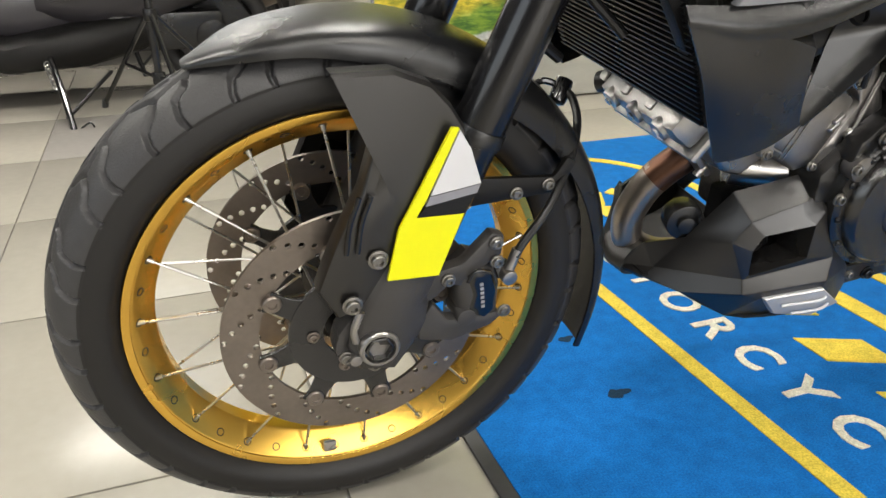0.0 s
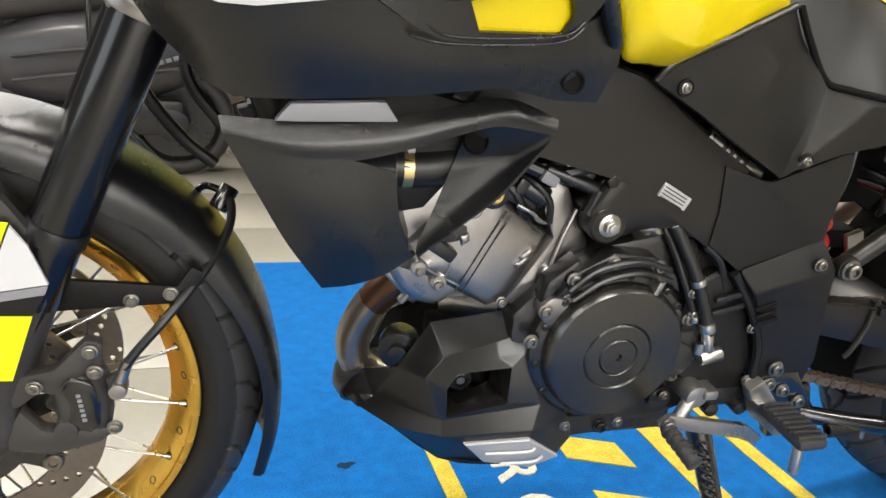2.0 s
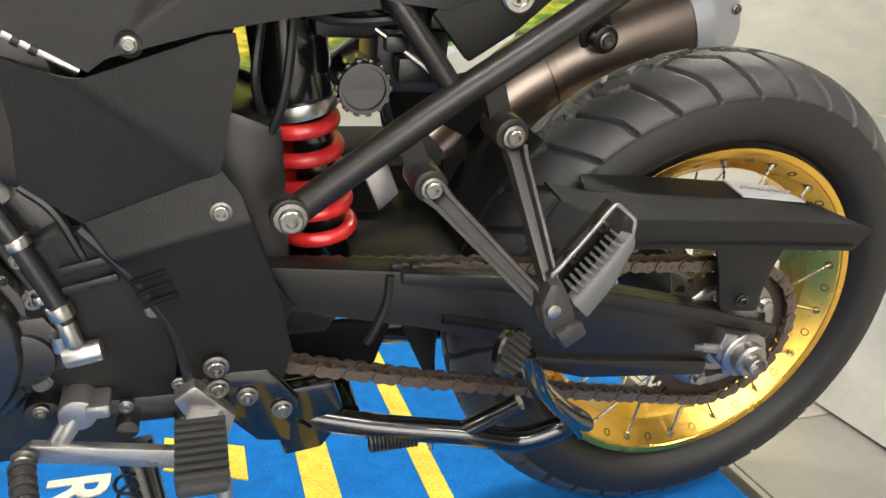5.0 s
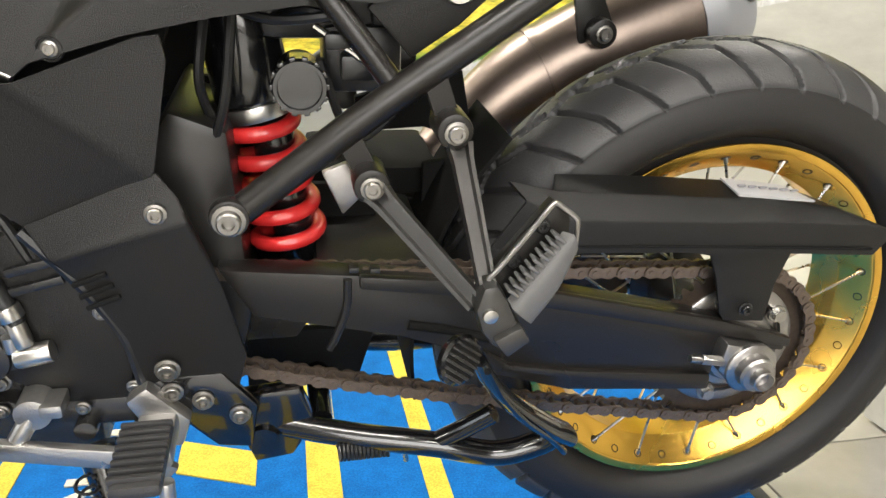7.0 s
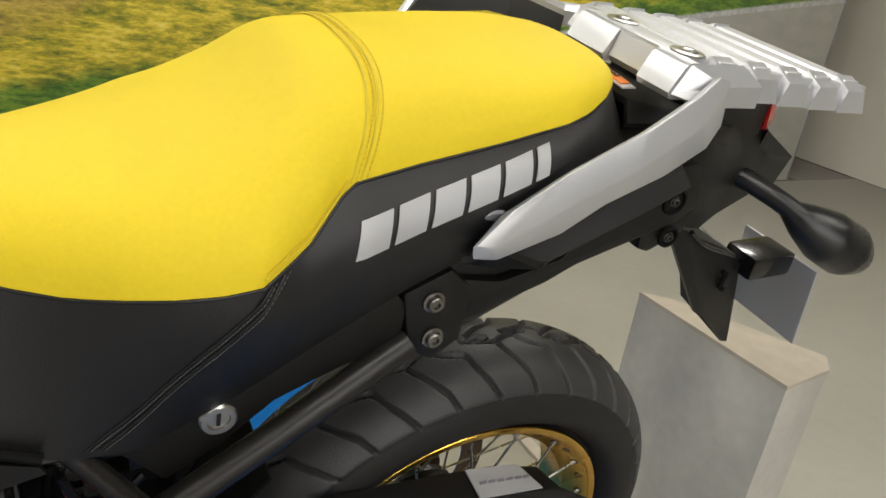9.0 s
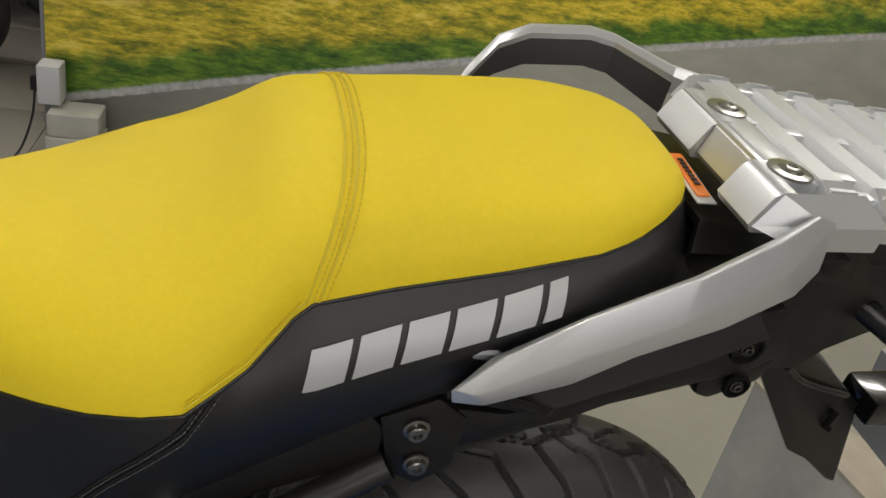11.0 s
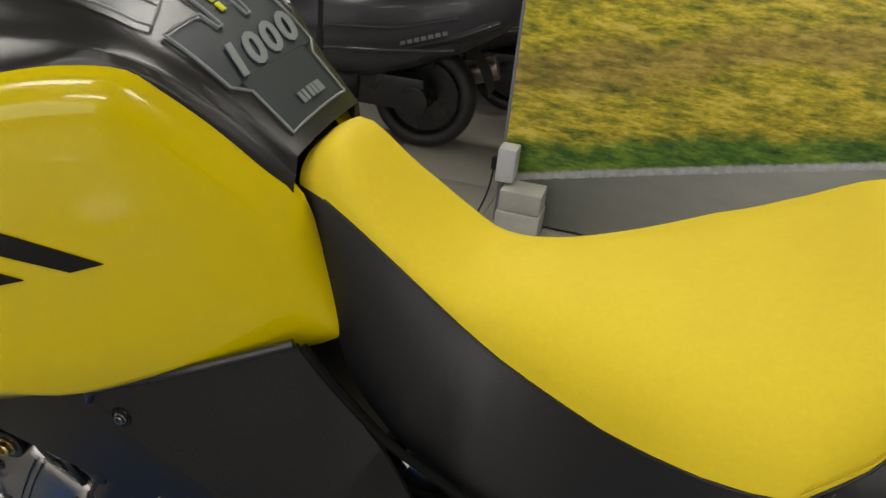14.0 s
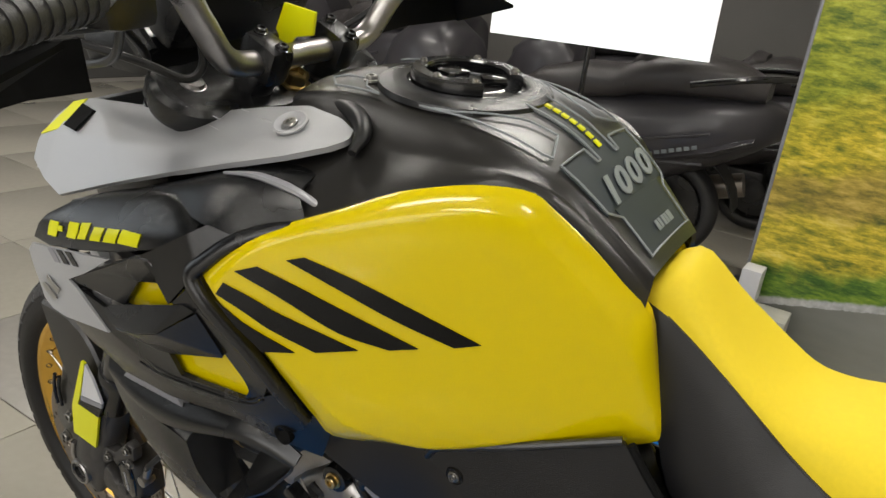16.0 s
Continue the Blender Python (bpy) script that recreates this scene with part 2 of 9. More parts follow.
def smooth_line(pts, n=8):
    """Points along a curve through the given ones."""
    P = [Vector(p) for p in pts]
    if len(P) < 3:
        return P
    P = [2 * P[0] - P[1]] + P + [2 * P[-1] - P[-2]]
    out = []
    for i in range(1, len(P) - 2):
        for k in range(n):
            t = k / n
            a, b, c, d = P[i - 1], P[i], P[i + 1], P[i + 2]
            out.append(0.5 * (2 * b + (c - a) * t + (2 * a - 5 * b + 4 * c - d) * t * t + (3 * b - a - 3 * c + d) * t ** 3))
    return out + [P[-2]]


def tube(pts, r, seg=12, n=8, flat=1.0, radii=None):
    """A bent bar along a curve through the points."""
    L = smooth_line(pts, n)
    bm = bmesh.new()
    rings, up = [], Vector((0, 0, 1))
    for i, p in enumerate(L):
        d = (L[min(i + 1, len(L) - 1)] - L[max(i - 1, 0)]).normalized()
        if i == 0:
            u = d.cross(up)
            u = d.cross(Vector((0, 1, 0))) if u.length < 0.2 else u
        u = (u - d * u.dot(d)).normalized()
        v = d.cross(u)
        rr = r if radii is None else float(np.interp(i / (len(L) - 1), np.linspace(0, 1, len(radii)), radii))
        rings.append([bm.verts.new(p + rr * (math.cos(a) * u + flat * math.sin(a) * v)) for a in (2 * math.pi * k / seg for k in range(seg))])
    for a, b in zip(rings, rings[1:]):
        for k in range(seg):
            bm.faces.new((a[k], a[(k + 1) % seg], b[(k + 1) % seg], b[k]))
    bm.faces.new(rings[0])
    bm.faces.new(rings[-1])
    return bm


def lathe(profile, seg=64, closed=False):
    """Turns (radius, y) pairs about the y axis."""
    bm = bmesh.new()
    rings = []
    for k in range(seg):
        a = 2 * math.pi * k / seg
        rings.append([bm.verts.new((r * math.cos(a), y, r * math.sin(a))) for r, y in profile])
    n = len(profile)
    for k in range(seg):
        A, C = rings[k], rings[(k + 1) % seg]
        for i in range(n if closed else n - 1):
            j = (i + 1) % n
            bm.faces.new((A[i], A[j], C[j], C[i]))
    if not closed:
        for i in (0, n - 1):
            if profile[i][0] > 1e-5:
                bm.faces.new([rings[k][i] for k in range(seg)])
    bmesh.ops.remove_doubles(bm, verts=bm.verts, dist=1e-6)
    return bm


def plate(outline, y, thick, bevel=0.003, segs=2, lean=None):
    """A plate with an (x, z) outline whose outer face is at y and which is thick towards +y. lean(x, z) shifts y."""
    bm = bmesh.new()
    f = lean or (lambda x, z: 0.0)
    a = [bm.verts.new((x, y + f(x, z), z)) for x, z in outline]
    b = [bm.verts.new((x, y + thick + f(x, z), z)) for x, z in outline]
    bm.faces.new(a)
    bm.faces.new(b[::-1])
    n = len(a)
    for i in range(n):
        bm.faces.new((a[i], b[i], b[(i + 1) % n], a[(i + 1) % n]))
    bmesh.ops.recalc_face_normals(bm, faces=bm.faces)
    soft(bm, bevel, segs)
    return bm


def shell(V, F, thick=0.004, bevel=0.0, segs=2, cuts=0, mirror=False):
    """A faceted panel from a few corner points and faces, with thickness, rounded creases."""
    bm = bmesh.new()
    vs = [bm.verts.new((x, -y if mirror else y, z)) for x, y, z in V]
    for q in F:
        bm.faces.new([vs[i] for i in q])
    bmesh.ops.recalc_face_normals(bm, faces=bm.faces)
    # outward is away from the bike's middle plane
    tot = sum((f.normal.y * (1 if f.calc_center_median().y > 0 else -1)) * f.calc_area() for f in bm.faces)
    if tot < 0:
        bmesh.ops.reverse_faces(bm, faces=bm.faces)
    if bevel:
        es = [e for e in bm.edges if len(e.link_faces) == 2]
        if es:
            bmesh.ops.bevel(bm, geom=es, offset=bevel, segments=segs, affect="EDGES", profile=0.5, clamp_overlap=True)
    if cuts:
        bmesh.ops.subdivide_edges(bm, edges=bm.edges, cuts=cuts, use_grid_fill=True, smooth=0.6)
    bmesh.ops.solidify(bm, geom=bm.faces[:], thickness=thick)
    return bm


def loft(rings, cap=True, closed=True):
    """A skin over rings of the same number of points."""
    bm = bmesh.new()
    R = [[bm.verts.new(p) for p in ring] for ring in rings]
    n = len(R[0])
    for A, C in zip(R, R[1:]):
        for i in range(n if closed else n - 1):
            j = (i + 1) % n
            bm.faces.new((A[i], A[j], C[j], C[i]))
    if cap and closed:
        bm.faces.new(R[0])
        bm.faces.new(R[-1])
    return bm


def bolt_mesh(r, socket=True):
    """A cap screw on its side, its head towards -y, with a flange and a hex socket."""
    bm = lathe([(r * 1.35, 0.001), (r * 1.35, -0.001), (r, -0.0015), (r, -r * 0.75), (r * 0.85, -r * 0.9), (r * 0.5, -r * 0.9), (r * 0.5, -r * 0.4), (0.0, -r * 0.4)], 14)
    return bm


BOLTS = {}


def bolt(parent, x, y, z, r=0.007, mat=None, turn=None):
    """A screw head on a face that looks to -y."""
    mat = mat or M_BOLT
    key = (r, mat.name)
    if key not in BOLTS:
        BOLTS[key] = part("bolt", bolt_mesh(r), mat, parent, loc=(x, y, z))
        return BOLTS[key]
    return again(BOLTS[key], Matrix.Translation((x, y, z)) @ (turn or Matrix()), parent)

# ---- the showroom ----
X0, X1, Y0, Y1 = -5.0, 6.0, -4.9, 6.2


def structure(name, bm, mat, label, category="", parent=None, sharp=35):
    return tagged(part(name, bm, mat, parent, sharp=sharp), label, category or name.split("_")[0], kind="structure")


floor = structure("floor", box(((X0 + X1) / 2, (Y0 + Y1) / 2, -0.056), (X1 - X0, Y1 - Y0, 0.1), 0), M_GROUT, "showroom floor of beige porcelain tiles with grey grout")
structure("ceiling", box(((X0 + X1) / 2, (Y0 + Y1) / 2, CEILING_Z + 0.05), (X1 - X0, Y1 - Y0, 0.1), 0), M_CEIL, "plain white showroom ceiling")
# the west wall, with an unseen opening added for the fill lamp
WY0, WY1, WZ0, WZ1 = -3.6, -0.2, 0.6, 2.75
west = join(box((X0 - 0.1, (Y0 + Y1) / 2, WZ0 / 2), (0.2, Y1 - Y0, WZ0), 0), box((X0 - 0.1, (Y0 + Y1) / 2, (WZ1 + 3.0) / 2), (0.2, Y1 - Y0, 3.0 - WZ1), 0),
            box((X0 - 0.1, (Y0 + WY0) / 2, (WZ0 + WZ1) / 2), (0.2, WY0 - Y0, WZ1 - WZ0), 0), box((X0 - 0.1, (Y1 + WY1) / 2, (WZ0 + WZ1) / 2), (0.2, Y1 - WY1, WZ1 - WZ0), 0))
structure("wall_west", west, M_DARKWALL, "showroom wall toned down for shade, with an added opening", "wall")
structure("wall_east", box((X1 + 0.1, (Y0 + Y1) / 2, 1.5), (0.2, Y1 - Y0, 3.0), 0), M_WALL, "plain cream painted showroom wall", "wall")
structure("wall_north", box(((X0 + X1) / 2, Y1 + 0.1, 1.5), (X1 - X0 + 0.4, 0.2, 3.0), 0), M_NORTHWALL, "back wall of the showroom, toned down for shade", "wall")
# the shop front: low wall, lintel and two piers round a wide glazed opening
front = join(box(((X0 + X1) / 2, Y0 - 0.1, 0.06), (X1 - X0 + 0.4, 0.2, 0.12), 0), box(((X0 + X1) / 2, Y0 - 0.1, 2.94), (X1 - X0 + 0.4, 0.2, 0.12), 0),
             box((X0 + 2.1, Y0 - 0.1, 1.5), (4.2, 0.2, 2.76), 0), box((X1 - 1.6, Y0 - 0.1, 1.5), (3.2, 0.2, 2.76), 0))
structure("wall_south", front, M_DARKWALL, "shop front wall with a wide glazed opening", "wall")
# the pier behind the photo board
pier = structure("wall_pier", box((2.98, 3.16, 1.5), (4.6, 2.0, 3.0), 0.004), M_WALL, "cream painted wall pier with a tiled skirting", "wall")
structure("skirting_side", box((0.67, 3.16, 0.05), (0.02, 2.0, 0.1), 0.003), M_FLOORTILE, "beige tiled skirting along the wall pier", "skirting")

# floor tiles, laid from the seams that run along the room
TILE, SEAM = 0.60, 0.004
TX, TY = -0.607, 0.094


def tile_mesh(w, d):
    return box((0, 0, -0.005), (w - SEAM, d - SEAM, 0.01), 0.0015)


TILE_OBS = {}


def floor_tile(i, j):
    x, y = TX + (i + 0.5) * TILE, TY + (j + 0.5) * TILE
    grey = (i, j) in ((-1, 0), (0, 3), (2, 5), (-2, 6), (4, -1), (1, 7), (-3, 2))
    key = grey
    m = pose(x, y, 0.0, 0, 0, 0)
    if key not in TILE_OBS:
        TILE_OBS[key] = part("tile", tile_mesh(TILE, TILE), M_GREYTILE if grey else M_FLOORTILE, floor, loc=m)
    else:
        again(TILE_OBS[key], m, floor)


for i in range(-7, 10):
    for j in range(-8, 10):
        if not (TX + i * TILE > 0.75 and TY + j * TILE > 2.3):
            floor_tile(i, j)

# ceiling light panels
for k, (x, y) in enumerate(LIGHT_PANELS):
    lp = thing("ceiling_light", "unseen flat white rectangular ceiling light panel", "ceiling light", pose(x, y, CEILING_Z), group="ceiling lights")
    part("frame", join(box((0, -0.155, -0.02), (1.24, 0.02, 0.04), 0.002), box((0, 0.155, -0.02), (1.24, 0.02, 0.04), 0.002),
                       box((0.61, 0, -0.02), (0.02, 0.29, 0.04), 0.002), box((-0.61, 0, -0.02), (0.02, 0.29, 0.04), 0.002)), M_WHITE, lp)
    mm = bpy.data.materials.get("light_diffuser")
    if mm is None:
        mm = bpy.data.materials.new("light_diffuser")
        mm.use_nodes = True
        mm.node_tree.nodes["Principled BSDF"].inputs["Emission Color"].default_value = (1, 0.96, 0.88, 1)
        mm.node_tree.nodes["Principled BSDF"].inputs["Emission Strength"].default_value = 10.0
    part("diffuser", box((0, 0, -0.012), (1.2, 0.29, 0.01), 0.001), mm, lp)

# ---- photo board with a meadow and a road ----


def board_material():
    m = bpy.data.materials.new("printed_meadow")
    m.use_nodes = True
    nt = m.node_tree
    ns, ln = nt.nodes, nt.links
    b = ns["Principled BSDF"]
    b.inputs["Roughness"].default_value = 0.35
    tc = ns.new("ShaderNodeTexCoord")
    sep = ns.new("ShaderNodeSeparateXYZ")
    ln.new(tc.outputs["Object"], sep.inputs[0])

    def math_node(op, a, c, v2=None):
        n = ns.new("ShaderNodeMath")
        n.operation = op
        for k, v in enumerate((a, c, v2)):
            if v is None:
                continue
            if isinstance(v, (int, float)):
                n.inputs[k].default_value = v
            else:
                ln.new(v, n.inputs[k])
        return n.outputs[0]

    def noise_at(scale, detail, stretch=(1, 1, 1), rough=0.6):
        mp = ns.new("ShaderNodeMapping")
        mp.inputs["Scale"].default_value = stretch
        ln.new(tc.outputs["Object"], mp.inputs[0])
        n = ns.new("ShaderNodeTexNoise")
        n.inputs["Scale"].default_value, n.inputs["Detail"].default_value, n.inputs["Roughness"].default_value = scale, detail, rough
        ln.new(mp.outputs[0], n.inputs["Vector"])
        return n.outputs["Fac"]

    def ramp(fac, stops):
        r = ns.new("ShaderNodeValToRGB")
        els = r.color_ramp.elements
        while len(els) < len(stops):
            els.new(0.5)
        for e, (p, c) in zip(els, stops):
            e.position, e.color = p, (*c, 1)
        ln.new(fac, r.inputs[0])
        return r.outputs[0]

    def mix(fac, a, c):
        n = ns.new("ShaderNodeMix")
        n.data_type = "RGBA"
        ln.new(fac, n.inputs[0])
        ln.new(a, n.inputs[6])
        ln.new(c, n.inputs[7])
        return n.outputs[2]

    x, z = sep.outputs[0], sep.outputs[2]
    # height above the kerb, which climbs to the right
    kerb = math_node("MULTIPLY_ADD", x, math_node("MULTIPLY_ADD", x, -0.009, 0.237), 0.165)
    h = math_node("SUBTRACT", z, kerb)
    wob = noise_at(14, 4)
    hw = math_node("ADD", h, math_node("MULTIPLY_ADD", wob, 0.10, -0.05))
    clump = noise_at(12, 8, (0.5, 1, 1.9), 0.72)
    blade = noise_at(60, 6, (0.35, 1, 1.1), 0.75)
    big = noise_at(2.2, 3, (1, 1, 2.0))
    g = math_node("ADD", math_node("MULTIPLY", clump, 0.62), math_node("MULTIPLY", blade, 0.38))
    flowers = ramp(g, [(0.33, (0.03, 0.06, 0.01)), (0.41, (0.16, 0.19, 0.02)), (0.48, (0.42, 0.35, 0.03)), (0.55, (0.72, 0.56, 0.05)), (0.66, (0.9, 0.78, 0.22))])
    greens = ramp(g, [(0.34, (0.012, 0.03, 0.006)), (0.46, (0.06, 0.14, 0.02)), (0.57, (0.19, 0.30, 0.03)), (0.70, (0.48, 0.52, 0.1))])
    rust = ramp(g, [(0.3, (0.06, 0.05, 0.02)), (0.5, (0.3, 0.2, 0.06)), (0.65, (0.52, 0.33, 0.14)), (0.8, (0.68, 0.5, 0.3))])
    inband = ramp(math_node("ADD", hw, math_node("MULTIPLY_ADD", big, 0.3, -0.15)), [(0.10, (0, 0, 0)), (0.17, (1, 1, 1))])
    meadow = mix(inband, greens, flowers)
    rb = ramp(math_node("ADD", hw, math_node("MULTIPLY_ADD", big, 0.3, -0.15)), [(0.33, (0, 0, 0)), (0.40, (1, 1, 1)), (0.47, (1, 1, 1)), (0.55, (0, 0, 0))])
    meadow = mix(math_node("MULTIPLY", rb, 0.6), meadow, rust)
    ub = ramp(math_node("ADD", hw, math_node("MULTIPLY_ADD", big, 0.5, -0.25)), [(0.62, (0, 0, 0)), (0.8, (1, 1, 1))])
    meadow = mix(math_node("MULTIPLY", ub, 0.65), meadow, greens)
    # the road darkens to the left: weaker light there put into the print
    dim_road = ramp(noise_at(9, 4, (1, 1, 3)), [(0.3, (0.155, 0.16, 0.145)), (0.7, (0.175, 0.178, 0.16))])
    pale = ramp(noise_at(5, 5, (1, 1, 2.5)), [(0.3, (0.40, 0.39, 0.35)), (0.7, (0.50, 0.49, 0.44))])
    road = mix(ramp(x, [(0.15, (0, 0, 0)), (0.95, (0.75, 0.75, 0.75))]), dim_road, pale)
    hk = math_node("ADD", h, math_node("MULTIPLY_ADD", noise_at(60, 3), 0.016, -0.008))
    ks = ramp(hk, [(0.0, (0, 0, 0)), (0.002, (1, 1, 1))])
    kerbc = ramp(noise_at(40, 4), [(0.3, (0.36, 0.36, 0.36)), (0.7, (0.6, 0.6, 0.6))])
    up = mix(ramp(hk, [(0.026, (0, 0, 0)), (0.036, (1, 1, 1))]), kerbc, meadow)
    ln.new(mix(ks, road, up), b.inputs["Base Color"])
    return m


M_BOARD = board_material()
board = thing("photo_board", "large printed photo board of a flowering meadow beside a road", "photo board", pose(0.65, 2.14, 0.0))
part("print", box((2.3, 0, 1.25), (4.6, 0.012, 2.48), 0.002), M_BOARD, board)
for x in (-0.006, 4.606):
    part("edge_trim", box((x, 0.002, 1.25), (0.012, 0.02, 2.5), 0.002), M_GREYFILM, board, "thin grey edge trim")

# socket box on the corner of the pier, with its plug and cable
sock = thing("socket_box", "white plastic wall socket box with a plugged-in black cable", "socket", pose(0.68, 2.06, 0.27))
part("box", box((0, 0, 0), (0.07, 0.10, 0.13), 0.006), M_WHITE, sock)
part("plug", box((-0.045, -0.01, -0.005), (0.03, 0.035, 0.05), 0.005), M_CABLE, sock)
part("cable", tube([(-0.05, -0.01, -0.03), (-0.06, -0.02, -0.12), (-0.09, -0.05, -0.22), (-0.12, -0.1, -0.265)], 0.004, 8), M_CABLE, sock)
plinth = thing("stone_plinth", "grey stone block stacked at the wall corner", "plinth", pose(0.76, 2.03, 0.0))
part("lower_block", box((0, 0, 0.055), (0.17, 0.16, 0.11), 0.006), M_STONE, plinth)
part("upper_block", box((0, 0.005, 0.152), (0.16, 0.15, 0.08), 0.006), M_STONE, plinth)

# pale sheet on the floor behind the bike and the low stone-faced panel on it
structure("floor_sheet", box((4.05, 0.6, 0.004), (3.8, 3.05, 0.008), 0.002), M_SHEET, "pale grey vinyl sheet laid over the tiles", "floor sheet")
structure("floor_sheet_edge", box((2.135, 0.6, 0.005), (0.03, 3.05, 0.01), 0.003), M_WOODEDGE, "beige edge strip of the floor sheet", "edge strip")
pan = thing("low_panel", "low free-standing box panel faced in grey stone laminate", "panel", pose(2.082, -0.163, 0.008, 0, 0, 1.5))
PLAN = [(0.0, 0.0), (0.118, 0.012), (0.155, 0.042), (0.044, 0.272), (0.0, 0.312)]


def prism(plan, z0, z1, bevel):
    bm = bmesh.new()
    a, b = [bm.verts.new((x, y, z0)) for x, y in plan], [bm.verts.new((x, y, z1)) for x, y in plan]
    bm.faces.new(a[::-1])
    bm.faces.new(b)
    for i in range(len(a)):
        j = (i + 1) % len(a)
        bm.faces.new((a[i], a[j], b[j], b[i]))
    return soft(bm, bevel)


part("face", prism(PLAN, 0.0, 0.535, 0.003), M_STONE, pan)
part("top_edge", prism([(x * 1.01 - 0.001, y * 1.005 - 0.001) for x, y in PLAN], 0.535, 0.542, 0.002), M_WOODEDGE, pan, "beige top edge")

# ---- the carpet mat ----
MATX0, MATX1, MATY0, MATY1 = 0.22, 1.745, -0.78, 1.43
mat_ob = thing("floor_mat", "blue carpet mat with yellow road markings and cream lettering", "floor mat", pose(0, 0, 0))
part("carpet", box(((MATX0 + MATX1) / 2, (MATY0 + MATY1) / 2, 0.005), (MATX1 - MATX0, MATY1 - MATY0, 0.010), 0.002), M_MATBLUE, mat_ob)
for x in (MATX0 - 0.012, MATX1 + 0.012):
    part("edging", box((x, (MATY0 + MATY1) / 2, 0.004), (0.026, MATY1 - MATY0 + 0.05, 0.008), 0.002), M_EDGE, mat_ob, "black rubber edging")


def flat_poly(pts, z0, z1):
    bm = bmesh.new()
    a = [bm.verts.new((x, y, z1)) for x, y in pts]
    b = [bm.verts.new((x, y, z0)) for x, y in pts]
    bm.faces.new(a)
    for i in range(len(a)):
        j = (i + 1) % len(a)
        bm.faces.new((a[i], b[i], b[j], a[j]))
    return bm


def strip(line, w, z0=0.009, z1=0.0125):
    """A band of width w along a line on the carpet."""
    bm = bmesh.new()
    L = [Vector(p) for p in line]
    A, C = [], []
    for i, p in enumerate(L):
        d = (L[min(i + 1, len(L) - 1)] - L[max(i - 1, 0)]).normalized()
        n = Vector((-d.y, d.x)) * w / 2
        A.append((bm.verts.new((*(p + n), z1)), bm.verts.new((*(p + n), z0))))
        C.append((bm.verts.new((*(p - n), z1)), bm.verts.new((*(p - n), z0))))
    for i in range(len(L) - 1):
        bm.faces.new((A[i][0], A[i + 1][0], C[i + 1][0], C[i][0]))
        bm.faces.new((A[i][1], A[i + 1][1], A[i + 1][0], A[i][0]))
        bm.faces.new((C[i][0], C[i + 1][0], C[i + 1][1], C[i][1]))
    return bm


LX, RX, AY = 0.662, 1.292, 0.99
arc = [(LX, -0.74), (LX, -0.4), (LX, 0.0), (LX, 0.5)]
arc += [((LX + RX) / 2 - (RX - LX) / 2 * math.cos(a), 0.88 + 0.40 * math.sin(a)) for a in np.linspace(0, math.pi, 25)]
arc += [(RX, 0.5), (RX, 0.0), (RX, -0.4), (RX, -0.74)]
part("outline_marking", strip(arc, 0.034), M_MATYEL, mat_ob, "yellow outline band")
part("lane_marking", strip([(1.127, -0.74), (1.127, 0.0), (1.127, 0.45), (1.11, 0.7), (1.05, 0.9), (1.025, 0.94)], 0.05), M_MATYEL, mat_ob, "yellow lane band")
part("arrow_marking", flat_poly([(0.89, 0.80), (0.955, 0.84), (0.995, 0.93), (0.95, 1.01), (0.90, 0.97)], 0.009, 0.0125), M_MATYEL, mat_ob, "yellow arrow head")
first = None
for k in range(-3, 5):
    if first is None:
        first = part("dash_marking", flat_poly([(0.908, 0.072), (1.027, 0.02), (1.027, -0.067), (0.908, -0.015)], 0.009, 0.0125), M_MATYEL, mat_ob, "yellow slanting dash", loc=(0, 0.193 * k, 0))
    else:
        again(first, Matrix.Translation((0, 0.193 * k, 0)))


def words(text, size, mat, parent, m, name="lettering", depth=0.0015, bold=0.0, width=1.0, shear=0.0, spacing=1.0):
    """Raised letters as one mesh, centred on m."""
    cu = bpy.data.curves.new("words", "FONT")
    cu.body, cu.size, cu.extrude, cu.offset, cu.shear = text, size, depth, bold, shear
    cu.align_x, cu.align_y, cu.space_character, cu.resolution_u = "CENTER", "CENTER", spacing, 3
    tmp = new("words", cu)
    me = bpy.data.meshes.new_from_object(tmp.evaluated_get(bpy.context.evaluated_depsgraph_get()))
    bpy.data.objects.remove(tmp)
    bpy.data.curves.remove(cu)
    me.materials.clear()
    me.materials.append(mat)
    me.name = name
    ob = new(name, me)
    ob.parent = parent
    ob.matrix_basis = m @ Matrix.Diagonal((width, 1, 1, 1))
    return ob


for k, ch in enumerate("MOTORCYCLE"):
    words(ch, 0.115, M_MATWHITE, mat_ob, pose(0.79, 0.625 - 0.1165 * k, 0.0115, 0, 0, -90), "letter", 0.0012, 0.0025, 1.0)
for k, (x, y, r) in enumerate([(0.491, 0.224, 0.016), (0.489, 0.032, 0.02), (0.36, 0.5, 0.01)]):
    pts = [(x + r * (1 + 0.22 * math.sin(2 * a + k) + 0.12 * math.sin(3 * a + 2 * k)) * math.cos(a), y + 0.6 * r * (1 + 0.25 * math.sin(3 * a + k) + 0.1 * math.sin(7 * a)) * math.sin(a)) for a in np.linspace(0, 2 * math.pi, 24, endpoint=False)]
    part("stain", flat_poly(pts, 0.009, 0.0107), M_MATDARK, mat_ob, "dark oily stain")

# ---- the motorcycle, leaning on its side stand ----
LEAN_DEG = 7.7
bike = thing("motorcycle", "black and yellow adventure motorcycle leaning on its side stand", "motorcycle", pose(0, 0, 0.004, LEAN_DEG, 0, 0))
FRONT, REAR = Vector((-0.001, 0.0, 0.3325)), Vector((1.585, 0.0, 0.3365))


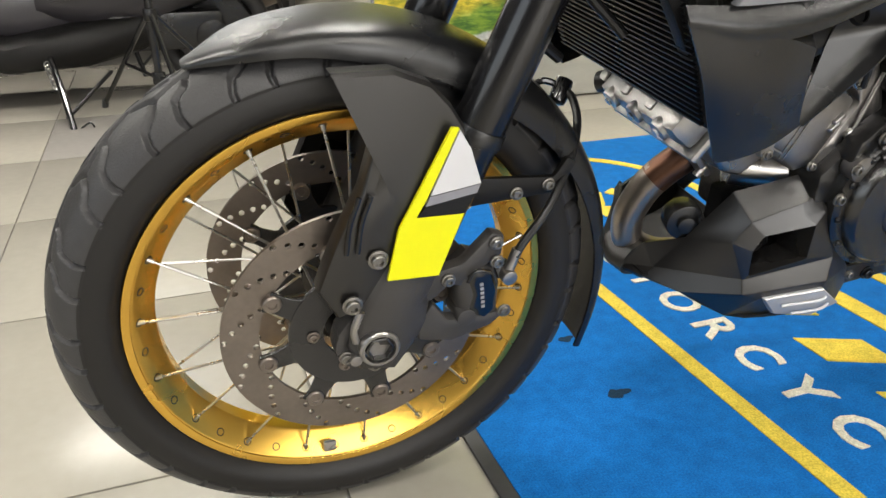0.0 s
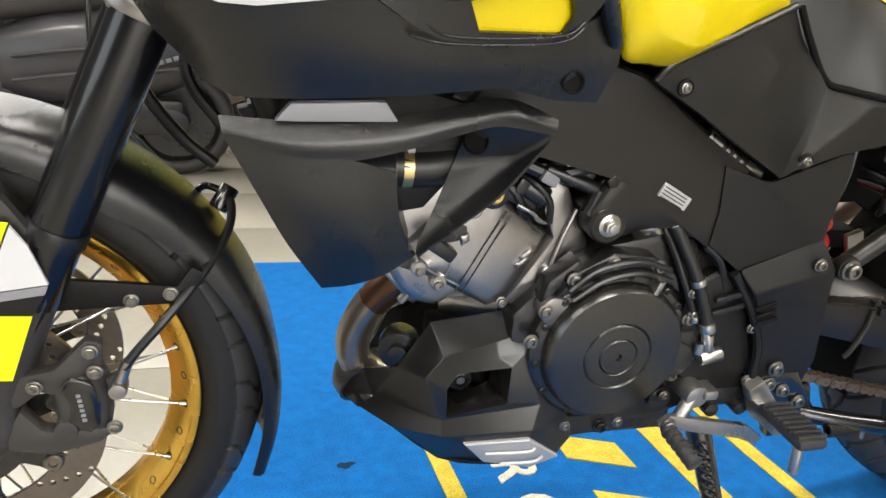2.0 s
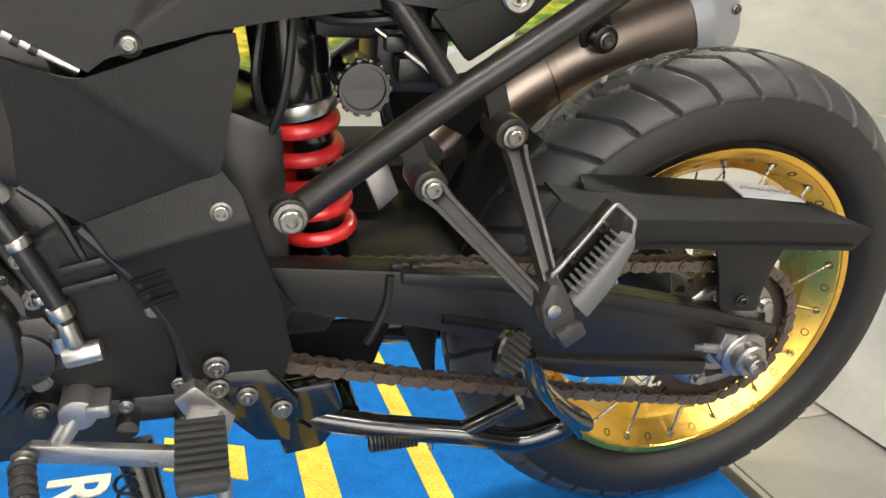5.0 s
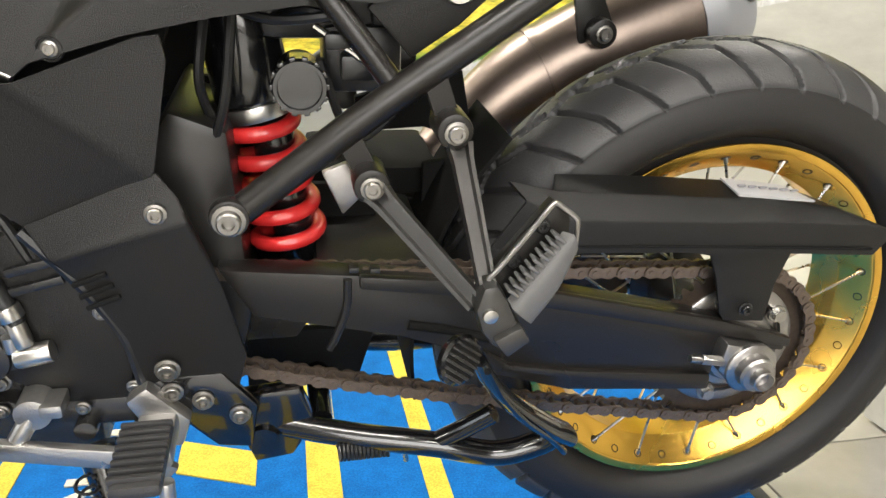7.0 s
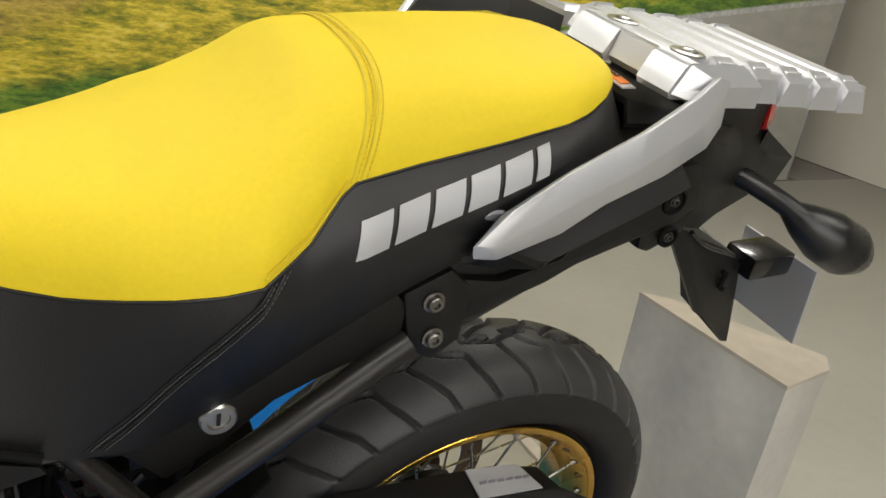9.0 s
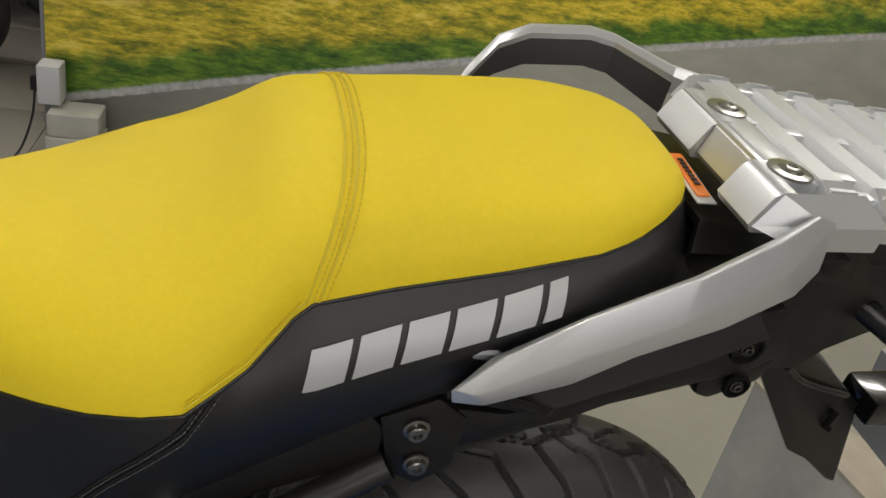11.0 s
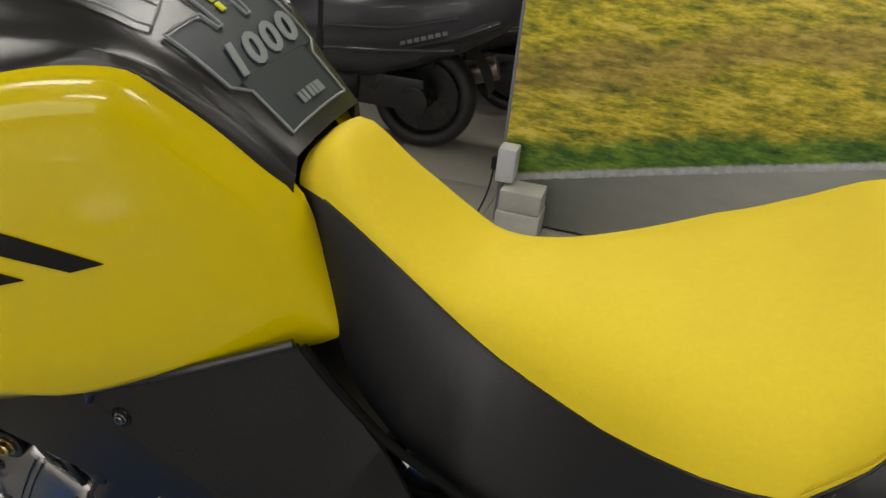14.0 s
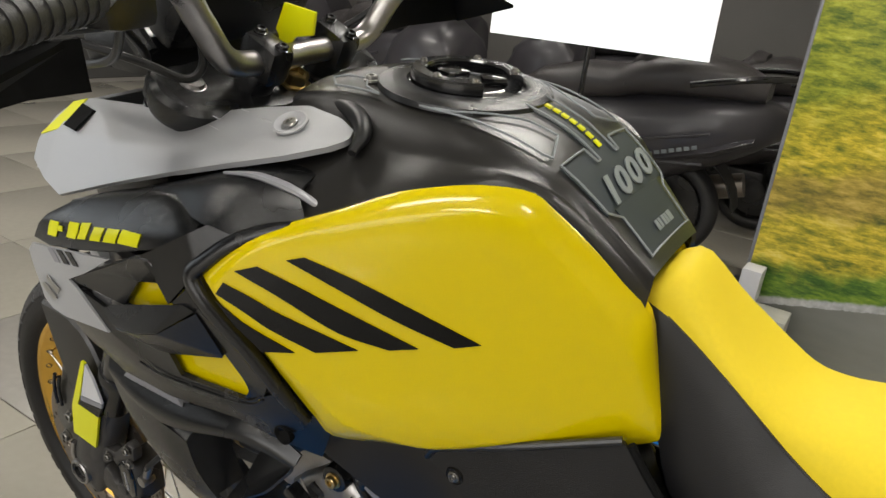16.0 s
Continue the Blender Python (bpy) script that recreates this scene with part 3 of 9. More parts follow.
def seg_dist(u, s, a, b):
    """Distance of grid points to the stretch from a to b."""
    ax, ay = a
    bx, by = b
    t = np.clip(((u - ax) * (bx - ax) + (s - ay) * (by - ay)) / ((bx - ax) ** 2 + (by - ay) ** 2), 0, 1)
    return np.hypot(u - ax - t * (bx - ax), s - ay - t * (by - ay))


def tyre(rim_r, out_r, half, crown, pitches, grooves, depth, nseg):
    """A tyre round the y axis. crown: half of the tread's width along the arc; grooves: lines of (along, across, width) within a pitch."""
    R = out_r
    prof = []          # from the left bead over the crown to the right bead: (radius, y, across)
    na = 84
    half_h = (R - rim_r)
    for k in range(na + 1):
        s = -1 + 2 * k / na
        y = half * math.sin(s * math.pi / 2 * 0.98)
        r = R - half_h * 0.62 * (1 - math.cos(s * math.pi / 2 * 0.98)) ** 1.08
        prof.append((r, y, s))
    (r0, y0, _), (r1, y1, _) = prof[0], prof[-1]
    lower = [(rim_r + half_h * q, half * w) for q, w in ((0.30, 0.965), (0.22, 0.87), (0.155, 0.72), (0.12, 0.63), (0.0, 0.58))]
    n = len(prof)
    arr = np.array(prof)
    arc = np.concatenate([[0], np.cumsum(np.hypot(np.diff(arr[:, 0]), np.diff(arr[:, 1])))])
    arc -= arc[-1] / 2
    a = np.arange(nseg) * 2 * math.pi / nseg
    U, S = np.meshgrid(a * R, arc, indexing="ij")
    pitch = 2 * math.pi * R / pitches
    low = np.zeros_like(U)
    for sign in (1, -1):
        Us = (U + (0.5 * pitch if sign < 0 else 0)) % pitch
        Ss = S * sign
        for pts, w in grooves:
            for (p, q) in zip(pts, pts[1:]):
                for shift in (-pitch, 0, pitch):
                    d = seg_dist(Us + shift, Ss, p, q)
                    low = np.maximum(low, np.clip((w / 2 + 0.0012 - d) / 0.0024, 0, 1))
    Rr = np.repeat(arr[None, :, 0], nseg, 0)
    Yy = np.repeat(arr[None, :, 1], nseg, 0)
    tilt = np.arctan2(np.gradient(arr[:, 0]), np.gradient(arr[:, 1]))
    wall = np.clip((np.abs(S) - crown) / 0.002, 0, 1)          # the sidewall lies a little lower than the tread
    sink = depth * low * (1 - wall) + 0.0018 * wall
    Rr = Rr - sink * np.cos(tilt)
    Yy = Yy + sink * np.sin(tilt)
    left = [(r, -y) for r, y in lower][::-1]
    right = list(lower)
    full_r = np.concatenate([np.repeat([[p[0] for p in left]], nseg, 0), Rr, np.repeat([[p[0] for p in right]], nseg, 0)], 1)
    full_y = np.concatenate([np.repeat([[p[1] for p in left]], nseg, 0), Yy, np.repeat([[p[1] for p in right]], nseg, 0)], 1)
    m = full_r.shape[1]
    V = np.stack([full_r * np.cos(a)[:, None], full_y, full_r * np.sin(a)[:, None]], -1).reshape(-1, 3)
    idx = np.arange(nseg * m).reshape(nseg, m)
    nx = np.roll(idx, -1, 0)
    Fq = np.stack([idx[:, :-1], idx[:, 1:], nx[:, 1:], nx[:, :-1]], -1).reshape(-1, 4)
    me = bpy.data.meshes.new("tyre")
    me.from_pydata(V.tolist(), [], Fq.tolist())
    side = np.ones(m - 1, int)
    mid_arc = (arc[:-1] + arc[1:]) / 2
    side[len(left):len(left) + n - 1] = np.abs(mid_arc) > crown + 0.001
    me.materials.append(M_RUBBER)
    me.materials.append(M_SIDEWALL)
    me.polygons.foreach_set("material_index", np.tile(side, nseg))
    return me


def mesh_part(name, me, mat, parent, label="", sharp=40, loc=None):
    if mat:
        me.materials.append(mat)
    me.polygons.foreach_set("use_smooth", [True] * len(me.polygons))
    me.set_sharp_from_angle(angle=radians(sharp))
    ob = new(name, me)
    ob.parent = parent
    if loc is not None:
        ob.matrix_basis = loc
    if label:
        ob["label"] = label
    return ob


def disc(r_in, r_out, thick, rows, cols, holes, hole_r):
    """A drilled ring about the y axis."""
    bm = bmesh.new()
    cache = {}

    def pt(r, a):
        key = (round(r, 6), round(a % (2 * math.pi), 6))
        if key not in cache:
            cache[key] = bm.verts.new((r * math.cos(a), 0, r * math.sin(a)))
        return cache[key]

    dr, da = (r_out - r_in) / rows, 2 * math.pi / cols
    for c in range(cols):
        for k in range(rows):
            ra, rb, a, b = r_in + k * dr, r_in + (k + 1) * dr, c * da, (c + 1) * da
            rm, am = (ra + rb) / 2, (a + b) / 2
            border = [(ra, a), (rm, a), (rb, a), (rb, am), (rb, b), (rm, b), (ra, b), (ra, am)]
            vs = [pt(*q) for q in border]
            if holes(c, k):
                cx, cz = rm * math.cos(am), rm * math.sin(am)
                ring = []
                for q in vs:
                    d = Vector((q.co.x - cx, 0, q.co.z - cz)).normalized() * hole_r
                    ring.append(bm.verts.new((cx + d.x, 0, cz + d.z)))
                for i in range(8):
                    j = (i + 1) % 8
                    bm.faces.new((vs[i], vs[j], ring[j], ring[i]))
            else:
                bm.faces.new(vs)
    bmesh.ops.recalc_face_normals(bm, faces=bm.faces)
    bmesh.ops.solidify(bm, geom=bm.faces[:], thickness=thick)
    return bm


def wheel(name, centre, rim_r, rim_w, tyre_me, spokes, hub_r, hub_w, label):
    """A spoked wheel: the hub carries the rim, the tyre, the spokes with their nipples."""
    hub = part(name, lathe([(0.02, -hub_w - 0.012), (0.034, -hub_w - 0.012), (0.036, -hub_w), (hub_r, -hub_w + 0.002), (hub_r, -hub_w + 0.012), (hub_r * 0.62, -hub_w + 0.02),
                            (hub_r * 0.55, 0), (hub_r * 0.62, hub_w - 0.02), (hub_r, hub_w - 0.012), (hub_r, hub_w - 0.002), (0.036, hub_w), (0.034, hub_w + 0.012), (0.02, hub_w + 0.012)], 40),
               M_DARKALLOY, bike, label, loc=Matrix.Translation(centre))
    mesh_part("tyre", tyre_me, None, hub, "black dual-purpose tyre")
    w = rim_w
    lip = rim_r + 0.012
    # flange, step and a drilled cone that falls to the well
    near = [(lip, -w), (lip - 0.001, -w - 0.0012), (lip - 0.004, -w - 0.0012), (lip - 0.0095, -w), (lip - 0.0105, -w + 0.0016), (lip - 0.0125, -w + 0.0022), (lip - 0.030, -w + 0.024), (lip - 0.0345, -w + 0.0268), (lip - 0.037, -w + 0.030)]
    bed = [(lip - 0.033, -w + 0.031), (lip - 0.026, -w + 0.024), (lip - 0.010, -w + 0.006), (lip - 0.001, -w + 0.0035)]
    prof = bed[::-1] + [(r, -y) for r, y in bed] + [(r, -y) for r, y in near] + near[::-1]
    part("rim", lathe(prof, 128, closed=True), M_GOLD, hub, "gold anodised aluminium rim")
    sp = nip = hole = None
    for k in range(spokes):
        a = 2 * math.pi * (k + 0.5) / spokes
        side = -1 if k % 2 else 1
        cross = (1 if (k // 2) % 2 else -1) * 0.62
        rs, ys = lip - 0.0195, w - 0.0108          # where the spoke leaves the cone
        p = Vector((rs * math.cos(a), side * ys, rs * math.sin(a)))
        b = a + cross
        q = Vector((hub_r * 0.93 * math.cos(b), side * (hub_w - 0.008), hub_r * 0.93 * math.sin(b)))
        d = q - p
        m = Matrix.Translation(p) @ d.to_track_quat("Z", "Y").to_matrix().to_4x4()
        ms = m @ Matrix.Diagonal((1, 1, d.length, 1))
        if sp is None:
            sp = part("spoke", rod((0, 0, 0), (0, 0, 1), 0.0017, 8), M_STEEL, hub, "bright steel spoke", loc=ms)
            nip = part("nipple", rod((0, 0, -0.004), (0, 0, 0.006), 0.0026, 8), M_STEEL, hub, loc=m)
        else:
            again(sp, ms)
            again(nip, m)
        # the socket of each nipple in the rim's wall
        for s2 in (-1, 1):
            axis = Vector((-0.77 * math.cos(a), s2 * 0.64, -0.77 * math.sin(a)))
            mh = Matrix.Translation((rs * math.cos(a), s2 * ys, rs * math.sin(a))) @ axis.to_track_quat("-Y", "Z").to_matrix().to_4x4()
            if hole is None:
                hole = part("nipple_socket", lathe([(0.0056, 0.0010), (0.0053, -0.0006), (0.0043, -0.0008), (0.0040, 0.0004), (0.0, 0.0004)], 12), M_CABLE, hub, loc=mh)
            else:
                again(hole, mh)
    return hub


front_groove = [([(-0.030, 0.002), (0.0, 0.008), (0.040, 0.018), (0.066, 0.006)], 0.0055), ([(0.040, 0.018), (0.050, 0.034), (0.066, 0.044), (0.072, 0.060), (0.070, 0.074)], 0.006),
                ([(0.0, 0.008), (0.006, 0.026), (0.022, 0.036), (0.028, 0.054), (0.024, 0.074)], 0.0055)]
# along the wheel's circumference, from the middle of the tread to its shoulder
rear_groove = [([(-0.040, 0.004), (0.0, 0.013), (0.026, 0.002), (0.050, -0.004)], 0.005), ([(0.0, 0.013), (0.014, 0.034), (0.034, 0.060), (0.044, 0.086)], 0.0052),
               ([(0.026, 0.002), (0.046, 0.016), (0.070, 0.024), (0.078, 0.042), (0.088, 0.058), (0.104, 0.086)], 0.0052)]
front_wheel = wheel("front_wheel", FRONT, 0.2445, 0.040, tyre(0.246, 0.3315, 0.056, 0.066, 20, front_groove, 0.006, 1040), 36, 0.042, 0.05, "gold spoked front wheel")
rear_groove = [([(-u, s) for u, s in pts], w) for pts, w in rear_groove]
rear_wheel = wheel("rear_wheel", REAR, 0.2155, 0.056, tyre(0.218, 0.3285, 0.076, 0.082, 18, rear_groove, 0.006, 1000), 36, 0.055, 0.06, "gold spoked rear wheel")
part("balance_weight", box((-0.029, -0.036, -0.228), (0.018, 0.006, 0.018), 0.003), M_STEEL, front_wheel)

# drilled front discs on black carriers
for side in (-1, 1):
    d = part("brake_disc", disc(0.112, 0.155, 0.005, 5, 70, lambda c, k: (c * 2 + k * 3) % 10 in (0, 5), 0.0039), M_DISC, front_wheel, "drilled steel brake disc", loc=(0, side * 0.079 + 0.0025, 0))
    ctr = part("carrier", lathe([(0.04, -0.003), (0.080, -0.003), (0.080, 0.003), (0.04, 0.003)], 48, closed=True), M_DARKALLOY, front_wheel, "black disc carrier", loc=(0, side * 0.079, 0))
    # petal-shaped arms of the carrier
    petal = [(rr * math.cos(da), rr * math.sin(da)) for rr, da in ((0.074, -0.30), (0.084, -0.17), (0.100, -0.12), (0.116, -0.12), (0.116, 0.12), (0.100, 0.12), (0.084, 0.17), (0.074, 0.30))]
    for k in range(8):
        mk = Matrix.Rotation(-2 * math.pi * (k + 0.35) / 8, 4, "Y")
        arm = again(arm, mk) if k else part("carrier_arm", plate(petal, -0.002, 0.004, 0.001, 1), M_DARKALLOY, ctr, loc=mk)
    for k in range(8):
        a0 = 2 * math.pi * (k + 0.35) / 8
        mb = Matrix.Translation((0.109 * math.cos(a0), side * 0.079, 0.109 * math.sin(a0)))
        if side < 0 and k == 0:
            bob = part("bobbin", lathe([(0.0, -0.003), (0.0045, -0.003), (0.0055, -0.0055), (0.0092, -0.0055), (0.0108, -0.004), (0.0108, 0.005), (0.004, 0.006)], 22), M_DISC, front_wheel, loc=mb)
        else:
            again(bob, mb, front_wheel)
    for k in range(5):
        a0 = 2 * math.pi * (k + 0.5) / 5
        bolt(front_wheel, 0.052 * math.cos(a0), side * 0.084, 0.052 * math.sin(a0), 0.0055, M_DISC)
part("brake_disc", disc(0.095, 0.13, 0.005, 5, 60, lambda c, k: (c * 2 + k * 3) % 10 in (0, 5), 0.003), M_DISC, rear_wheel, "drilled rear brake disc", loc=(0, 0.095, 0))

# ---- more shaping helpers ----


def pillow(outline, bulge, depth=0.01, edge=0.005, rings=4, mirror=False, power=2.0):
    """A domed panel inside a closed outline of (x, y, z) points, its rim rolled back by depth."""
    O = [Vector((x, -y if mirror else y, z)) for x, y, z in outline]
    s = 1 if mirror else -1
    c = sum(O, Vector()) / len(O)
    out = Vector((0, s, 0))
    R = [[p - out * depth + (c - p).normalized() * 0.001 for p in O], [p - out * edge for p in O]]
    for k in range(rings + 1):
        t = 0.0 if k == 0 else k / (rings + 1)
        ring = []
        for p in O:
            d = c - p
            inn = p + d.normalized() * edge * 0.8
            ring.append(inn + (c - inn) * t + out * bulge * (1 - (1 - t) ** power))
        R.append(ring)
    bm = bmesh.new()
    vr = [[bm.verts.new(p) for p in ring] for ring in R]
    n = len(O)
    for A, C in zip(vr, vr[1:]):
        for i in range(n):
            bm.faces.new((A[i], A[(i + 1) % n], C[(i + 1) % n], C[i]))
    mid = bm.verts.new(c + out * bulge)
    for i in range(n):
        bm.faces.new((vr[-1][i], vr[-1][(i + 1) % n], mid))
    return bm


def dense(outline, n=4, closed=True):
    """More points along straight edges, corners kept."""
    out = []
    m = len(outline)
    for i in range(m if closed else m - 1):
        a, b = Vector(outline[i]), Vector(outline[(i + 1) % m])
        out += [tuple(a.lerp(b, k / n)) for k in range(n)]
    return out


def skin(rows, nu=4, nv=4, thick=0.004, smooth_u=True, smooth_v=True):
    """A curved sheet through a net of points."""
    G = [smooth_line(r, nv) if smooth_v else [Vector(p) for p in dense(r, nv, False)] + [Vector(r[-1])] for r in rows]
    cols = [[g[i] for g in G] for i in range(len(G[0]))]
    cols = [smooth_line(c, nu) if smooth_u else [Vector(p) for p in dense(c, nu, False)] + [Vector(c[-1])] for c in cols]
    bm = bmesh.new()
    V = [[bm.verts.new(p) for p in c] for c in cols]
    for A, C in zip(V, V[1:]):
        for i in range(len(A) - 1):
            bm.faces.new((A[i], A[i + 1], C[i + 1], C[i]))
    if thick:
        bmesh.ops.recalc_face_normals(bm, faces=bm.faces)
        bmesh.ops.solidify(bm, geom=bm.faces[:], thickness=thick)
    return bm


def mirror_y(bm):
    bmesh.ops.scale(bm, vec=(1, -1, 1), verts=bm.verts)
    bmesh.ops.reverse_faces(bm, faces=bm.faces)
    return bm


# ---- fork, fender, brakes ----


def fork_at(z, side=-1):
    """Where a fork leg's axis lies at a height; the bars are turned a little to the left."""
    return (0.137 if side < 0 else 0.117) + 0.42 * (z - 0.60)


for side in (-1, 1):
    y = side * 0.098
    ft = part("fork_tube", join(rod((fork_at(0.50, side), y, 0.50), (fork_at(1.03, side), y, 1.03), 0.0285, 28, bevel=0.003)), M_FORK, bike, "gloss black upper fork tube")
    part("wiper_ring", rod((fork_at(0.565, side), y, 0.565), (fork_at(0.582, side), y, 0.582), 0.031, 28, bevel=0.002), M_BLACK, ft)
    fl = part("fork_lower", join(rod((fork_at(0.36, side), y, 0.36), (fork_at(0.51, side), y, 0.51), 0.031, 24, r2=0.027, bevel=0.004),
                                 rod((0.002, side * 0.080, 0.330), (0.002, side * 0.112, 0.330), 0.036, 28, bevel=0.006),
                                 plate([(-0.03, 0.31), (0.03, 0.305), (0.075, 0.40), (0.07, 0.43), (0.02, 0.42), (-0.03, 0.35)], min(side * 0.08, side * 0.112), 0.032, 0.006)), M_CASTGREY, bike, "dark grey cast fork lower")
    if side < 0:
        part("leg_casting", pillow([(x, -0.121, z) for x, z in ((0.046, 0.470), (0.020, 0.440), (0.006, 0.415), (-0.012, 0.373), (-0.020, 0.334), (-0.006, 0.298), (0.034, 0.290), (0.060, 0.325), (0.076, 0.350), (0.076, 0.411), (0.082, 0.448))], 0.009, 0.04, 0.008), M_CASTGREY, fl, sharp=50)
        ax_ = Matrix.Translation((0.013, -0.1295, 0.337))
        part("axle_ring", lathe([(0.0235, 0.006), (0.0235, -0.003), (0.0215, -0.005), (0.0185, -0.005), (0.0175, 0.002), (0.0, 0.002)], 36), M_ALLOY, fl, "bright ring round the axle end", loc=ax_)
        part("axle", lathe([(0.0172, 0.004), (0.0172, -0.0035), (0.0145, -0.0045), (0.0135, 0.004), (0.0, 0.004)], 6), M_DARKALLOY, fl, "dark hollow axle end", loc=ax_)
        part("pinch_lug", join(tube([(-0.006, -0.121, 0.385), (-0.014, -0.122, 0.362), (-0.012, -0.122, 0.345)], 0.0045, 8), rod((-0.012, -0.106, 0.318), (-0.012, -0.124, 0.318), 0.0075, 12, bevel=0.002)), M_ALLOY, fl)
        # radial caliper on a bracket with an open triangle
        part("caliper_arm", join(plate([(0.062, 0.352), (0.078, 0.380), (0.098, 0.352), (0.116, 0.350), (0.160, 0.352), (0.168, 0.346), (0.153, 0.333), (0.104, 0.320), (0.062, 0.330)], -0.122, 0.02, 0.005),
                                 plate([(0.064, 0.380), (0.078, 0.382), (0.099, 0.400), (0.112, 0.394), (0.118, 0.404), (0.160, 0.430), (0.162, 0.455), (0.146, 0.461), (0.113, 0.426), (0.070, 0.418)], -0.120, 0.018, 0.005)), M_CASTGREY, fl, "dark cast caliper bracket")
        cal = part("caliper", join(pillow([(x, -0.118, z) for x, z in ((0.107, 0.408), (0.128, 0.424), (0.152, 0.414), (0.163, 0.389), (0.163, 0.346), (0.149, 0.335), (0.114, 0.346), (0.108, 0.375))], 0.004, 0.045, 0.008, power=4.0),
                                   rod((0.162, -0.1, 0.395), (0.180, -0.1, 0.400), 0.010, 14, bevel=0.002), rod((0.120, -0.085, 0.352), (0.120, -0.125, 0.352), 0.012, 18, bevel=0.003)), M_CASTGREY, bike, "black four-piston brake caliper", sharp=45)
        part("caliper_face", pillow([(x, -0.1225, z) for x, z in ((0.119, 0.408), (0.129, 0.417), (0.148, 0.411), (0.156, 0.385), (0.154, 0.356), (0.144, 0.347), (0.122, 0.356), (0.126, 0.382))], 0.0015, 0.008, 0.002, power=5.0), M_GLOSSBLK, cal)
        part("face_rim", tube([(0.118, -0.1235, 0.402), (0.128, -0.1245, 0.416), (0.147, -0.1245, 0.410), (0.153, -0.1245, 0.395)], 0.0016, 6), M_DARKALLOY, cal)
        for k in range(6):
            part("logo_bar", box((0.1395 - 0.0008 * k, -0.1246, 0.366 + 0.0062 * k), (0.0045, 0.0012, 0.0040), 0.0004), M_GREYFILM, cal, "grey mark")
        for bx, bz in ((0.095, 0.409), (0.150, 0.449), (0.168, 0.353), (0.153, 0.424)):
            bolt(cal, bx, -0.1225, bz, 0.0062)
        part("banjo", join(rod((0.173, -0.122, 0.396), (0.173, -0.10, 0.396), 0.0095, 14, bevel=0.002), rod((0.173, -0.112, 0.398), (0.184, -0.110, 0.428), 0.0065, 12)), M_ALLOY, cal)
    bolt(fl, 0.012, side * 0.113, 0.30, 0.0065)
    bolt(fl, -0.022, side * 0.113, 0.318, 0.0065)

part("brake_hose", tube([(0.181, -0.112, 0.420), (0.190, -0.110, 0.435), (0.225, -0.10, 0.475), (0.265, -0.065, 0.515), (0.288, -0.03, 0.545), (0.292, -0.002, 0.565), (0.284, 0.015, 0.571)], 0.0052, 10), M_CABLE, bike, "black brake hose")
part("hose_clip", join(rod((0.276, 0.006, 0.556), (0.292, 0.018, 0.580), 0.0115, 16, bevel=0.003), tube([(0.245, 0.03, 0.560), (0.262, 0.025, 0.578), (0.284, 0.018, 0.574)], 0.0045, 8)), M_GLOSSBLK, bike)

# fork guard with its coloured film
guard_out = [(-0.03, 0.652), (0.03, 0.652), (0.068, 0.637), (0.09, 0.614), (0.117, 0.572), (0.124, 0.528), (0.118, 0.505), (0.098, 0.457), (0.079, 0.417), (0.03, 0.419), (0.012, 0.405),
             (-0.006, 0.386), (-0.03, 0.375), (-0.052, 0.415), (-0.035, 0.465), (-0.016, 0.508), (-0.004, 0.53), (0.012, 0.585), (0.004, 0.622)]
for side in (-1, 1):
    bm = pillow([(x, -0.117 - 0.006 * max(0, 1 - abs(z - 0.5) / 0.12), z) for x, z in guard_out], 0.006, 0.025, 0.005)
    gd = part("fork_guard", mirror_y(bm) if side > 0 else bm, M_COVER, bike, "satin black plastic fork guard")
    if side < 0:
        film = [("sticker_yellow", M_STICKER, [(0.093, 0.595), (0.062, 0.521), (0.051, 0.500), (0.104, 0.498), (0.079, 0.425), (0.021, 0.428), (0.033, 0.49), (0.085, 0.596)]),
                ("sticker_white", M_WHITE, [(0.094, 0.593), (0.107, 0.572), (0.121, 0.532), (0.066, 0.524)]),
                ("sticker_grey", M_GREYFILM, [(0.0655, 0.5225), (0.1205, 0.5305), (0.117, 0.521), (0.061, 0.512)]),
                ("sticker_dark", M_MATT, [(0.0605, 0.511), (0.1165, 0.520), (0.1045, 0.4985), (0.052, 0.5005)])]
        for nm, mt, pts in film:
            part(nm, plate(pts, -0.1325, 0.004, 0.0), mt, gd)
        for x in (0.0, 0.012):
            part("rib", tube([(x - 0.008, -0.129, 0.53), (x - 0.018, -0.129, 0.50), (x - 0.022, -0.127, 0.465)], 0.003, 8), M_BLACK, gd)
        bolt(gd, 0.012, -0.127, 0.453, 0.0085)
        bolt(gd, -0.016, -0.125, 0.398, 0.0085)

# front fender, an arch that follows the tyre
rows = []
for k in range(15):
    a = radians(117 - 137 * k / 14)
    top = np.interp(k, [0, 1, 4, 7, 9, 11, 14], [0.341, 0.346, 0.351, 0.351, 0.352, 0.352, 0.360])
    w = np.interp(k, [0, 1, 3, 6, 8, 14], [0.012, 0.05, 0.072, 0.075, 0.066, 0.062])
    low = np.interp(k, [0, 2, 4, 6, 8, 11, 14], [0.336, 0.322, 0.308, 0.300, 0.310, 0.325, 0.338])
    sec = []
    for yy, f1 in ((-1, 0), (-0.97, 0.45), (-0.8, 0.78), (-0.45, 0.95), (0, 1), (0.45, 0.95), (0.8, 0.78), (0.97, 0.45), (1, 0)):
        r = low + (top - low) * f1
        sec.append((FRONT.x + r * math.cos(a), w * yy, FRONT.z + r * math.sin(a)))
    rows.append(sec)
